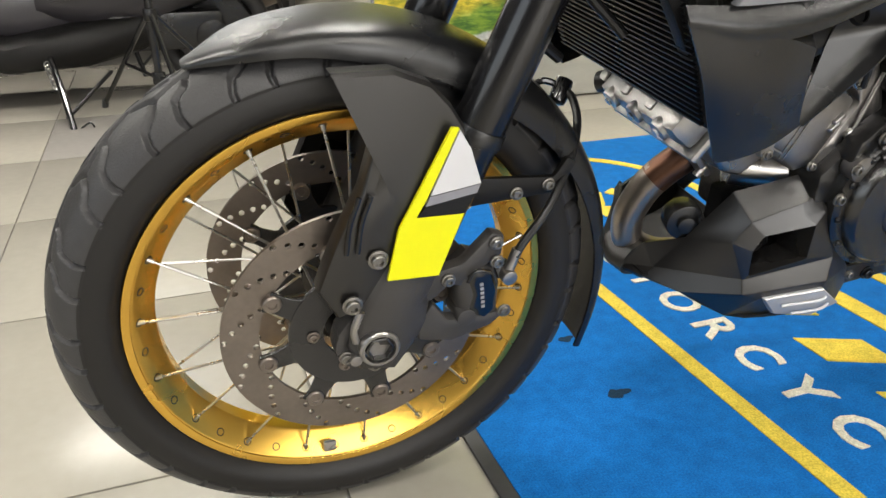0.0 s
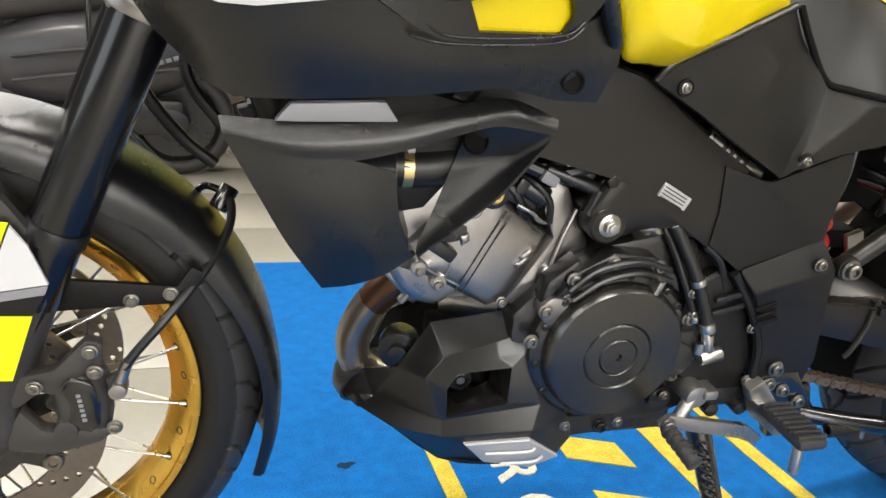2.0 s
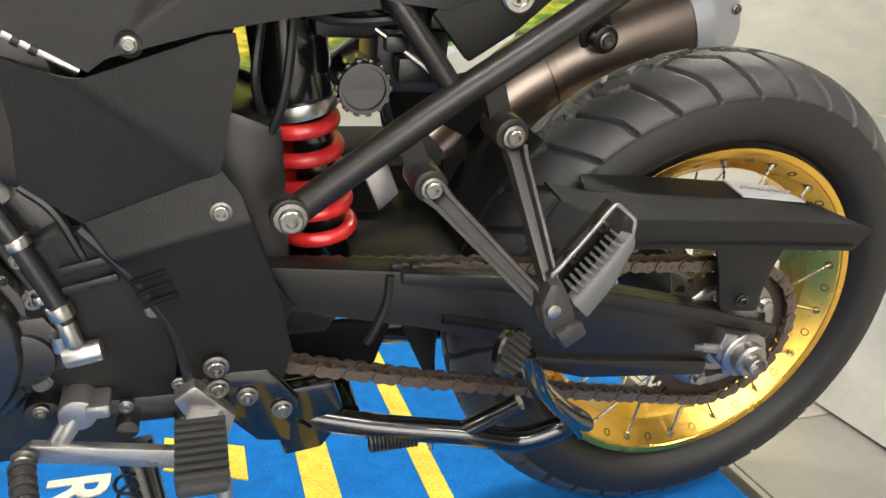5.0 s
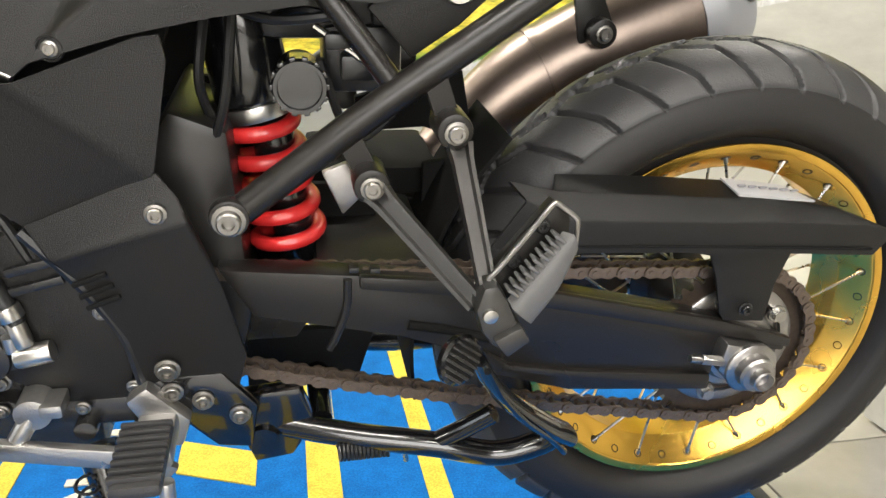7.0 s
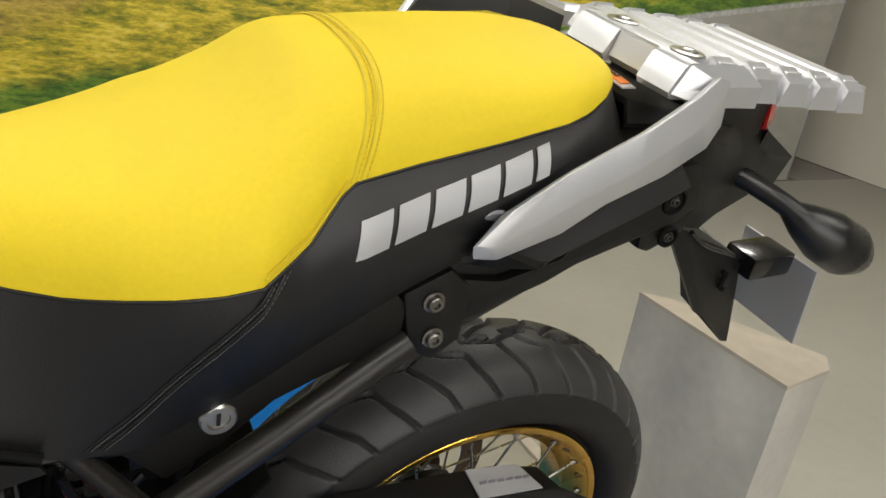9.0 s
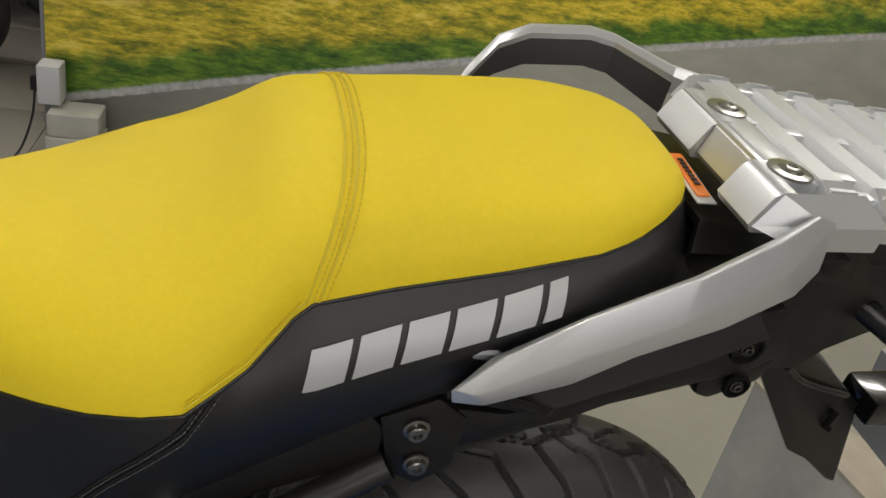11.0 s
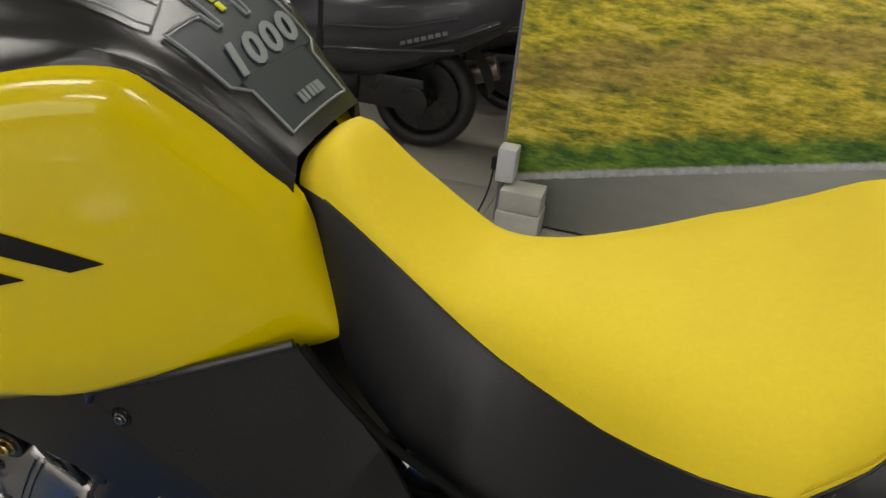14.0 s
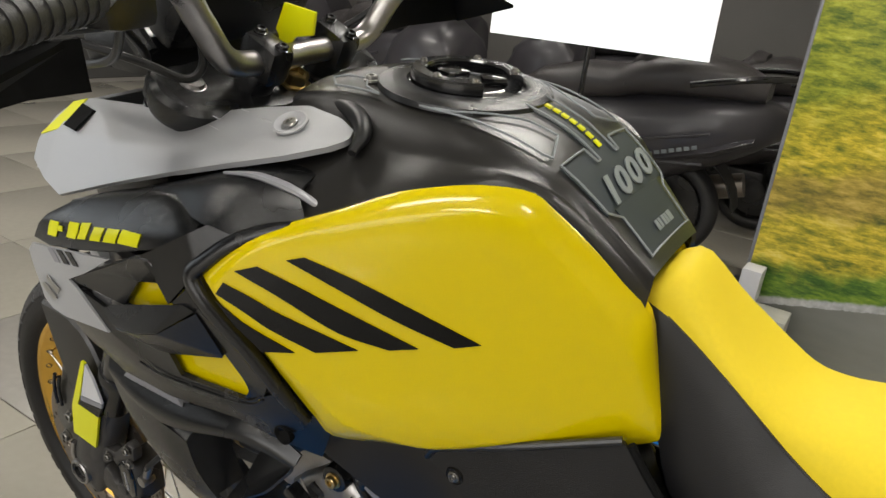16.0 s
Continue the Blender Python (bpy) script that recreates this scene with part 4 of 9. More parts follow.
fender = part("front_fender", skin(rows, 4, 3, 0.0035), M_BLACK, bike, "satin black front mudguard", sharp=60)
for side in (-1, 1):
    part("fender_stay", plate([(0.095, 0.515), (0.235, 0.502), (0.25, 0.525), (0.262, 0.518), (0.245, 0.482), (0.10, 0.475), (0.085, 0.49)], min(side * 0.076, side * 0.084), 0.008, 0.002), M_MATT, fender)
    for bx, bz in ((0.188, 0.487), (0.228, 0.494)):
        bolt(fender, bx, side * 0.085, bz, 0.006)

# ---- radiator and front of the frame ----
rad_m = Matrix.Translation((0.335, 0.0, 0.70)) @ Matrix.Rotation(radians(-22), 4, "Y")
rad = part("radiator", box((0, 0, 0), (0.03, 0.34, 0.25), 0.004, None), M_MATT, bike, "black finned radiator", loc=rad_m)
fin = None
for k in range(34):
    m = Matrix.Translation((-0.017, 0, -0.118 + k * 0.0071))
    if fin is None:
        fin = part("fin", box((0, 0, 0), (0.006, 0.32, 0.0022), 0), M_BLACK, rad, loc=m)
    else:
        again(fin, m)
for y in (-0.175, 0.175):
    part("radiator_tank", tube([(-0.002, y * 0.92, -0.12), (-0.002, y * 0.92, 0.12)], 0.014, 12), M_MATT, rad)
part("lower_clamp", join(box((fork_at(0.80), 0, 0.80), (0.075, 0.20, 0.045), 0.01, Matrix.Rotation(radians(24), 4, "Y")),
                         *[rod((fork_at(0.785), s * 0.098, 0.785), (fork_at(0.83), s * 0.098, 0.83), 0.042, 24, bevel=0.004) for s in (-1, 1)]), M_ALLOY, bike, "bright alloy lower fork clamp")
part("steering_head", rod((0.30, 0, 0.78), (0.40, 0, 1.02), 0.04, 20), M_FRAME, bike)
for s in (-1, 1):
    part("clamp_pinch", box((fork_at(0.81) - 0.03, s * 0.098, 0.81), (0.02, 0.026, 0.04), 0.004), M_ALLOY, bike)
    bolt(bike, fork_at(0.815) - 0.028, s * 0.113, 0.818, 0.007)
part("front_hose", tube([(0.20, 0.03, 0.83), (0.185, 0.02, 0.76), (0.20, 0.0, 0.70), (0.24, 0.01, 0.64), (0.275, 0.01, 0.61)], 0.007, 10), M_CABLE, bike)
part("head_cable", tube([(0.30, -0.05, 0.86), (0.26, -0.04, 0.78), (0.25, -0.05, 0.72), (0.30, -0.08, 0.66)], 0.006, 10), M_CABLE, bike)
part("cowl_stay", plate([(0.188, 0.826), (0.204, 0.830), (0.242, 0.791), (0.236, 0.784), (0.208, 0.802), (0.195, 0.810)], -0.150, 0.03, 0.003), M_SILVER, bike, "silver cowl stay")

# ---- engine ----
eng = part("engine_case", join(
    plate([(0.615, 0.47), (0.66, 0.52), (0.72, 0.56), (0.80, 0.575), (0.88, 0.55), (0.93, 0.49), (0.965, 0.40), (0.93, 0.33), (0.85, 0.30), (0.70, 0.285), (0.62, 0.33)], -0.115, 0.23, 0.012, 2),
    box((0.79, 0, 0.275), (0.22, 0.16, 0.05), 0.01)), M_DARKALLOY, bike, "black painted engine cases")
# front cylinder, leaning forward, in bare alloy
BARREL = [(0.470, 0.526), (0.489, 0.537), (0.480, 0.556), (0.503, 0.582), (0.545, 0.618), (0.572, 0.628), (0.600, 0.604), (0.650, 0.568), (0.640, 0.534), (0.608, 0.478), (0.588, 0.471), (0.556, 0.488), (0.528, 0.505), (0.496, 0.518)]
cyl = part("front_cylinder", pillow([(x, -0.100, z) for x, z in BARREL], 0.006, 0.18, 0.010, 5, power=4.0), M_ALLOY, bike, "bare cast alloy front cylinder", sharp=40)
# flange lines, the raised edges and the pocket of the casting
for pts, r in (([(0.591, -0.1055, 0.600), (0.570, -0.1065, 0.561), (0.541, -0.1055, 0.500)], 0.0010), ([(0.598, -0.1050, 0.596), (0.577, -0.1065, 0.557), (0.549, -0.1055, 0.497)], 0.0010)):
    part("gasket_line", tube(pts, r, 6, 4), M_DARKALLOY, cyl)
for pts, r in (([(0.480, -0.103, 0.552), (0.506, -0.105, 0.527), (0.545, -0.105, 0.506)], 0.0018), ([(0.505, -0.104, 0.582), (0.530, -0.106, 0.540), (0.524, -0.105, 0.512)], 0.0014)):
    part("casting_edge", tube(pts, r, 8, 4), M_ALLOY, cyl)
# a dark plate on the face puts the pocket's shade into the colour
part("casting_pocket", pillow([(x, -0.1055, z) for x, z in ((0.514, 0.572), (0.527, 0.587), (0.546, 0.582), (0.550, 0.570), (0.538, 0.560), (0.522, 0.560))], 0.0008, 0.01, 0.002), M_DARKALLOY, cyl, "dark plate for the shaded casting pocket")
part("pocket_lug", pillow([(x, -0.108, z) for x, z in ((0.536, 0.571), (0.548, 0.575), (0.552, 0.563), (0.541, 0.556))], 0.002, 0.01, 0.003), M_ALLOY, cyl)
for dx, dz in ((0.0, 0.0), (0.004, 0.010)):
    part("casting_step", pillow([(x + dx, -0.107, z + dz) for x, z in ((0.609, 0.532), (0.624, 0.545), (0.629, 0.540), (0.614, 0.527))], 0.0015, 0.01, 0.002), M_ALLOY, cyl)
for x, z in ((0.552, 0.600), (0.495, 0.530), (0.520, 0.512)):
    part("casting_boss", lathe([(0.011, 0.008), (0.010, -0.001), (0.008, -0.003), (0.0, -0.003)], 20), M_ALLOY, cyl, loc=Matrix.Translation((x, -0.105, z)))
hm = Matrix.Translation((0.418, -0.012, 0.566)) @ Matrix.Rotation(radians(-52), 4, "Y")
hc = part("head_cover", box((0, 0, 0), (0.085, 0.172, 0.05), 0.014), M_CASTBRIGHT, cyl, "silver cast cylinder head cover", loc=hm)
part("cover_rim", box((0.0, 0, -0.030), (0.100, 0.185, 0.012), 0.005), M_CASTBRIGHT, hc)
for y in (-0.055, 0.0, 0.055):
    part("cover_plug", rod((-0.030, y, 0.010), (-0.048, y, 0.014), 0.014, 22, bevel=0.003), M_CASTBRIGHT, hc)
    part("plug_screw", rod((-0.046, y, 0.0135), (-0.051, y, 0.0148), 0.006, 6), M_STEEL, hc)
    part("cover_boss", box((-0.02, y + 0.028, 0.022), (0.024, 0.016, 0.012), 0.003), M_CASTBRIGHT, hc)
part("breather_stub", rod((-0.02, 0.075, 0.01), (-0.035, 0.098, 0.015), 0.015, 18, bevel=0.003), M_CABLE, hc)
part("exhaust_port", plate([(0.478, 0.534), (0.468, 0.508), (0.487, 0.478), (0.507, 0.460), (0.536, 0.452), (0.572, 0.480), (0.540, 0.510)], -0.06, 0.13, 0.012, 3), M_ALLOY, cyl)
part("head_block", plate([(0.455, 0.535), (0.440, 0.575), (0.500, 0.625), (0.560, 0.618), (0.474, 0.536)], -0.090, 0.16, 0.010), M_ALLOY, cyl)
part("sensor_box", box((0.513, -0.115, 0.560), (0.04, 0.02, 0.016), 0.004, Matrix.Rotation(radians(34), 4, "Y")), M_BLACK, cyl)
sk_ = part("cylinder_skirt", pillow([(x, -0.094, z) for x, z in ((0.606, 0.474), (0.640, 0.458), (0.668, 0.512), (0.710, 0.548), (0.698, 0.580), (0.682, 0.602), (0.668, 0.630), (0.645, 0.640), (0.640, 0.600), (0.652, 0.566))], 0.004, 0.05, 0.008, power=4.0), M_ALLOY, bike, "bare alloy casting beside the cylinder", sharp=40)
part("casting_edge", tube([(0.680, -0.099, 0.600), (0.667, -0.101, 0.563), (0.657, -0.101, 0.520)], 0.0026, 8, 4), M_CASTBRIGHT, sk_)
part("skirt_lug", lathe([(0.009, 0.008), (0.009, -0.004), (0.006, -0.006), (0.0, -0.006)], 18), M_CASTBRIGHT, sk_, loc=Matrix.Translation((0.656, -0.100, 0.519)))
for bx, by, bz in ((0.496, -0.107, 0.527), (0.519, -0.108, 0.509), (0.601, -0.106, 0.483)):
    bolt(cyl, bx, by, bz, 0.0055)
# coil plug, lever and lug between cylinder and frame
part("coil_plug", join(rod((0.598, -0.085, 0.634), (0.640, -0.098, 0.612), 0.013, 18, bevel=0.003), box((0.612, -0.088, 0.618), (0.050, 0.02, 0.034), 0.005, Matrix.Rotation(radians(28), 4, "Y"))), M_BLACK, bike)
part("plug_clip", tube([(0.603, -0.103, 0.606), (0.622, -0.105, 0.597), (0.634, -0.104, 0.586), (0.645, -0.103, 0.584)], 0.0028, 8), M_STEEL, bike)
part("throttle_link", join(rod((0.628, -0.108, 0.652), (0.690, -0.120, 0.632), 0.0085, 12, bevel=0.003), tube([(0.690, -0.121, 0.632), (0.686, -0.122, 0.618), (0.680, -0.122, 0.604)], 0.008, 10)), M_BLACK, bike, "black link rod")
lug = part("bright_lug", plate([(0.647, 0.660), (0.676, 0.664), (0.690, 0.645), (0.684, 0.637), (0.664, 0.648)], -0.112, 0.006, 0.0015), M_STEEL, bike, "bright bracket lug")
part("lug_hole", lathe([(0.006, 0.002), (0.006, -0.001), (0.004, -0.0012), (0.0, -0.0012)], 16), M_INNER, lug, loc=Matrix.Translation((0.674, -0.1125, 0.654)))
part("frame_tab", plate([(0.692, 0.648), (0.700, 0.655), (0.709, 0.650), (0.706, 0.640), (0.697, 0.638)], -0.136, 0.008, 0.002), M_FRAME, bike)
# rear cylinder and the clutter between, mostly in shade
# added dark block stands in for the shade between the spars
part("airbox", box((0.67, 0.02, 0.675), (0.32, 0.14, 0.25), 0.02), M_INNER, bike, "added black block for the shade between the frame spars")
part("rear_cylinder", box((0.83, 0, 0.64), (0.15, 0.18, 0.22), 0.012, Matrix.Rotation(radians(-28), 4, "Y")), M_DARKALLOY, bike)
part("throttle_body", join(rod((0.66, -0.03, 0.70), (0.72, -0.03, 0.78), 0.03, 18, bevel=0.004), rod((0.60, -0.05, 0.665), (0.655, -0.05, 0.70), 0.026, 18, bevel=0.004), box((0.60, -0.07, 0.66), (0.05, 0.05, 0.03), 0.006)), M_BLACK, bike)
part("coolant_pipe", tube([(0.425, -0.130, 0.665), (0.442, -0.140, 0.662), (0.475, -0.142, 0.661), (0.505, -0.138, 0.666), (0.530, -0.12, 0.680)], 0.0205, 18), M_CABLE, bike, "black coolant hose")
part("hose_clamp", rod((0.455, -0.1405, 0.6605), (0.465, -0.141, 0.6605), 0.0218, 24), M_GOLDNUT, bike)
part("clamp_screw", rod((0.4595, -0.160, 0.684), (0.4595, -0.145, 0.686), 0.0045, 12, bevel=0.001), M_STEEL, bike)
for k in range(5):
    part("regulator_fin", box((0.464 + 0.006 * k, -0.105, 0.630 - 0.001 * k), (0.0035, 0.03, 0.026), 0.001, Matrix.Rotation(radians(12), 4, "Y")), M_CASTBRIGHT, bike)
part("spark_cap", join(rod((0.570, -0.075, 0.622), (0.570, -0.114, 0.622), 0.018, 18, bevel=0.003)), M_BLACK, bike)
bolt(bike, 0.570, -0.115, 0.622, 0.008, M_GOLDNUT)
part("engine_wiring", join(tube([(0.60, -0.10, 0.655), (0.64, -0.11, 0.645), (0.69, -0.115, 0.66)], 0.008, 8), tube([(0.57, -0.08, 0.64), (0.60, -0.1, 0.62), (0.62, -0.09, 0.58)], 0.006, 8)), M_CABLE, bike)

# clutch cover
cc = Matrix.Translation((0.742, -0.135, 0.430))
clutch = part("clutch_cover", lathe([(0.105, 0.03), (0.105, 0.004), (0.100, -0.001), (0.093, -0.002), (0.091, -0.014), (0.086, -0.020), (0.046, -0.0225), (0.044, -0.0205), (0.042, -0.0225), (0.026, -0.0235), (0.0245, -0.0215),
                                     (0.023, -0.0235), (0.005, -0.024), (0.004, -0.020), (0.0, -0.020)], 72), M_CLUTCH, bike, "black clutch cover with ringed centre", loc=cc)
part("cover_shoulder", join(plate([(0.655, 0.50), (0.675, 0.535), (0.72, 0.56), (0.775, 0.555), (0.81, 0.53), (0.825, 0.50), (0.80, 0.52), (0.755, 0.535), (0.70, 0.525)], -0.138, 0.03, 0.006),
                            plate([(0.64, 0.49), (0.66, 0.51), (0.69, 0.535), (0.68, 0.55), (0.645, 0.52)], -0.132, 0.03, 0.005)), M_DARKALLOY, bike, "black finned cover shoulder")
part("shoulder_rib", join(tube([(0.668, -0.142, 0.515), (0.70, -0.144, 0.542), (0.75, -0.145, 0.552), (0.795, -0.144, 0.54)], 0.004, 8), tube([(0.675, -0.142, 0.502), (0.71, -0.144, 0.528), (0.755, -0.145, 0.537), (0.80, -0.144, 0.525)], 0.004, 8)), M_DARKALLOY, bike)
part("cover_mark", plate([(0.772, 0.505), (0.780, 0.527), (0.788, 0.527), (0.777, 0.503)], -0.152, 0.02, 0.001), M_ALLOY, clutch, "bright timing mark", loc=cc.inverted())
for a, rr in ((150, 0.112), (125, 0.118), (100, 0.12), (70, 0.118), (20, 0.108), (-2, 0.108), (-25, 0.107), (172, 0.11)):
    bolt(bike, 0.742 + rr * math.cos(radians(a)), -0.137, 0.43 + rr * math.sin(radians(a)), 0.0068)
part("oil_filler", join(rod((0.657, -0.115, 0.485), (0.657, -0.138, 0.485), 0.018, 22, bevel=0.003)), M_ALLOY, bike, "bright oil filler plug")
for p, q, rr in (((0.765, -0.10, 0.572), (0.778, -0.125, 0.590), 0.012), ((0.815, -0.10, 0.545), (0.828, -0.13, 0.562), 0.012), ((0.69, -0.10, 0.60), (0.70, -0.12, 0.578), 0.009)):
    part("alloy_union", rod(p, q, rr, 16, bevel=0.003), M_STEEL, bike)
part("sprocket_cover", pillow([(x, -0.138, z) for x, z in ((0.838, 0.513), (0.87, 0.532), (0.888, 0.53), (0.928, 0.476), (0.955, 0.405), (0.949, 0.356), (0.90, 0.35), (0.843, 0.385), (0.832, 0.44))], 0.006, 0.03, 0.005), M_MATT, bike, "textured black sprocket cover")
for z in (0.503, 0.485):
    part("cover_slot", box((0.889, -0.147, z), (0.045, 0.006, 0.008), 0.002, Matrix.Rotation(radians(-14), 4, "Y")), M_BLACK, bike)
part("clutch_slave", join(rod((0.83, -0.12, 0.415), (0.83, -0.15, 0.415), 0.026, 24, bevel=0.005), plate([(0.80, 0.40), (0.86, 0.40), (0.865, 0.43), (0.85, 0.455), (0.81, 0.45)], -0.145, 0.02, 0.004)), M_DARKALLOY, bike)
part("clutch_hose", join(tube([(0.79, -0.115, 0.615), (0.80, -0.125, 0.59), (0.835, -0.14, 0.53), (0.862, -0.148, 0.47), (0.868, -0.15, 0.452)], 0.0085, 12), tube([(0.775, -0.11, 0.60), (0.80, -0.12, 0.57), (0.83, -0.135, 0.51), (0.85, -0.14, 0.47)], 0.005, 10)), M_CABLE, bike, "black clutch hose")
part("banjo_union", join(rod((0.866, -0.15, 0.455), (0.872, -0.152, 0.43), 0.008, 14, bevel=0.002), rod((0.862, -0.152, 0.418), (0.893, -0.152, 0.424), 0.010, 14, bevel=0.003), rod((0.86, -0.15, 0.44), (0.861, -0.15, 0.425), 0.007, 12)), M_STEEL, bike, "bright banjo union")
part("shift_knuckle", join(rod((0.868, -0.12, 0.365), (0.868, -0.165, 0.365), 0.016, 18, bevel=0.003), tube([(0.868, -0.155, 0.365), (0.855, -0.16, 0.345), (0.845, -0.162, 0.328)], 0.009, 12), box((0.885, -0.155, 0.37), (0.02, 0.03, 0.014), 0.004)), M_CASTBRIGHT, bike, "bright shift spindle clamp")
for p, q, rr in (((0.835, -0.09, 0.345), (0.835, -0.135, 0.345), 0.021), ((0.905, -0.1, 0.335), (0.905, -0.155, 0.335), 0.013), ((0.955, -0.1, 0.33), (0.955, -0.15, 0.33), 0.013)):
    part("drain_union", rod(p, q, rr * 0.8, 20, bevel=0.003), M_DARKALLOY, bike)
part("union_block", box((0.93, -0.12, 0.345), (0.10, 0.04, 0.03), 0.006), M_DARKALLOY, bike)
# small fittings round the engine: screws, clips, leads and hose ferrules
for x, y, z, r in ((0.838, -0.14, 0.505, 0.0055), (0.846, -0.14, 0.475, 0.0055),
                   (0.935, -0.146, 0.455, 0.0055), (0.952, -0.146, 0.375, 0.0055), (0.905, -0.146, 0.356, 0.005), (0.70, -0.14, 0.318, 0.0055), (0.775, -0.14, 0.318, 0.0055), (0.835, -0.14, 0.355, 0.005)):
    bolt(eng, x, y, z, r)
for a in (35, 52, 86, 112, 138, 160, 190, 215, 245, 275, 300, 330):
    bolt(clutch, 0.099 * math.cos(radians(a)), -0.002, 0.099 * math.sin(radians(a)), 0.0036, M_BLACK)
for p, q, rr in (((0.862, -0.1485, 0.468), (0.866, -0.1495, 0.456), 0.0105), ((0.838, -0.1405, 0.526), (0.842, -0.1415, 0.518), 0.0102), ((0.848, -0.14, 0.474), (0.850, -0.14, 0.466), 0.0068), ((0.795, -0.122, 0.598), (0.799, -0.124, 0.590), 0.0102)):
    part("hose_ferrule", rod(p, q, rr, 16, bevel=0.001), M_STEEL, bike)
for pts, r in (([(0.600, -0.085, 0.640), (0.622, -0.105, 0.632), (0.640, -0.108, 0.612), (0.646, -0.104, 0.585)], 0.0042), ([(0.585, -0.08, 0.655), (0.628, -0.10, 0.652), (0.668, -0.112, 0.668)], 0.0050),
               ([(0.61, -0.09, 0.672), (0.65, -0.11, 0.664), (0.690, -0.122, 0.676)], 0.0036), ([(0.845, -0.13, 0.565), (0.868, -0.136, 0.545), (0.885, -0.138, 0.505)], 0.0045)):
    part("wire_lead", tube(pts, r, 8), M_CABLE, bike)
for c, q, mt_ in (((0.632, -0.112, 0.642), (0.022, 0.014, 0.014), M_GREYFILM), ((0.662, -0.116, 0.662), (0.016, 0.012, 0.012), M_BLACK), ((0.606, -0.100, 0.628), (0.014, 0.012, 0.018), M_BLACK)):
    part("plug_connector", box(c, q, 0.003, Matrix.Rotation(radians(25), 4, "Y")), mt_, bike)
for x, z in ((0.690, 0.668), (0.645, 0.688)):
    part("frame_clip", box((x, -0.130, z), (0.014, 0.008, 0.008), 0.002), M_CABLE, bike)
# gear lever with its rubber peg
gl = part("gear_lever", join(plate([(0.815, 0.332), (0.83, 0.345), (0.955, 0.318), (0.985, 0.295), (0.975, 0.285), (0.945, 0.298), (0.83, 0.325)], -0.172, 0.01, 0.003)), M_CASTBRIGHT, bike, "bright forged gear lever")
pr = part("peg_rubber", rod((0.823, -0.175, 0.333), (0.832, -0.235, 0.318), 0.0095, 14, bevel=0.003), M_RUBBER, gl)
for k in range(6):
    part("rubber_rib", rod((0.8235 + 0.0018 * k, -0.182 - 0.0095 * k, 0.3315 - 0.0024 * k), (0.8242 + 0.0018 * k, -0.186 - 0.0095 * k, 0.3305 - 0.0024 * k), 0.0112, 14), M_RUBBER, pr)
bolt(gl, 0.825, -0.176, 0.335, 0.008)
# rider foot peg: alloy body, ribbed rubber pad
fp = part("foot_peg", join(box((0.972, -0.185, 0.345), (0.035, 0.06, 0.022), 0.006), plate([(0.945, 0.37), (0.965, 0.385), (1.0, 0.345), (0.99, 0.315), (0.97, 0.32)], -0.165, 0.02, 0.005),
                           rod((0.985, -0.23, 0.335), (0.985, -0.235, 0.29), 0.007, 12, bevel=0.002)), M_CASTBRIGHT, bike, "bright alloy rider foot peg")
pd = part("peg_pad", box((0.968, -0.225, 0.358), (0.042, 0.085, 0.014), 0.006), M_RUBBER, fp, "ribbed black rubber pad")
for k in range(8):
    part("pad_rib", box((0.968, -0.192 - 0.0095 * k, 0.366), (0.043, 0.0055, 0.007), 0.002), M_RUBBER, pd)
hp = part("peg_hanger", plate([(0.955, 0.385), (1.03, 0.385), (1.06, 0.345), (1.052, 0.295), (1.02, 0.30), (0.985, 0.34), (0.955, 0.345)], -0.15, 0.012, 0.004), M_GLOSSBLK, bike, "gloss black peg hanger")
for bx, bz in ((1.011, 0.358), (1.043, 0.338), (0.985, 0.37)):
    bolt(hp, bx, -0.152, bz, 0.0075)

# exhaust header
hd = part("exhaust_header", tube([(0.530, 0.025, 0.468), (0.508, 0.032, 0.445), (0.480, 0.045, 0.412), (0.463, 0.055, 0.374), (0.456, 0.06, 0.336), (0.470, 0.06, 0.295), (0.53, 0.055, 0.268), (0.65, 0.05, 0.262)], 0.0235, 24), M_HEADER, bike, "heat-tinted steel exhaust header")
part("header_flange", box((0.500, 0.022, 0.460), (0.011, 0.080, 0.062), 0.005, Matrix.Rotation(radians(-43), 4, "Y")), M_ALLOY, hd)
part("header_collar", tube([(0.531, 0.025, 0.469), (0.508, 0.032, 0.445), (0.490, 0.040, 0.425), (0.478, 0.046, 0.408)], 0.0241, 24), M_HEATBROWN, hd, "brown heat-tinted collar")
for y in (-0.005, 0.06):
    part("flange_stud", rod((0.512, y - 0.008, 0.452), (0.500, y - 0.008, 0.438), 0.006, 10), M_ALLOY, hd)
part("oil_filter", lathe([(0.0, -0.05), (0.03, -0.05), (0.034, -0.046), (0.034, 0.03)], 30), M_STEEL, bike, "bright oil filter can", loc=Matrix.Translation((0.592, -0.01, 0.440)) @ Matrix.Rotation(radians(60), 4, "Z"))
part("horn", join(rod((0.515, 0.02, 0.36), (0.505, -0.012, 0.36), 0.028, 24, bevel=0.004), rod((0.505, -0.012, 0.36), (0.502, -0.02, 0.36), 0.013, 18, bevel=0.002)), M_BLACK, bike)

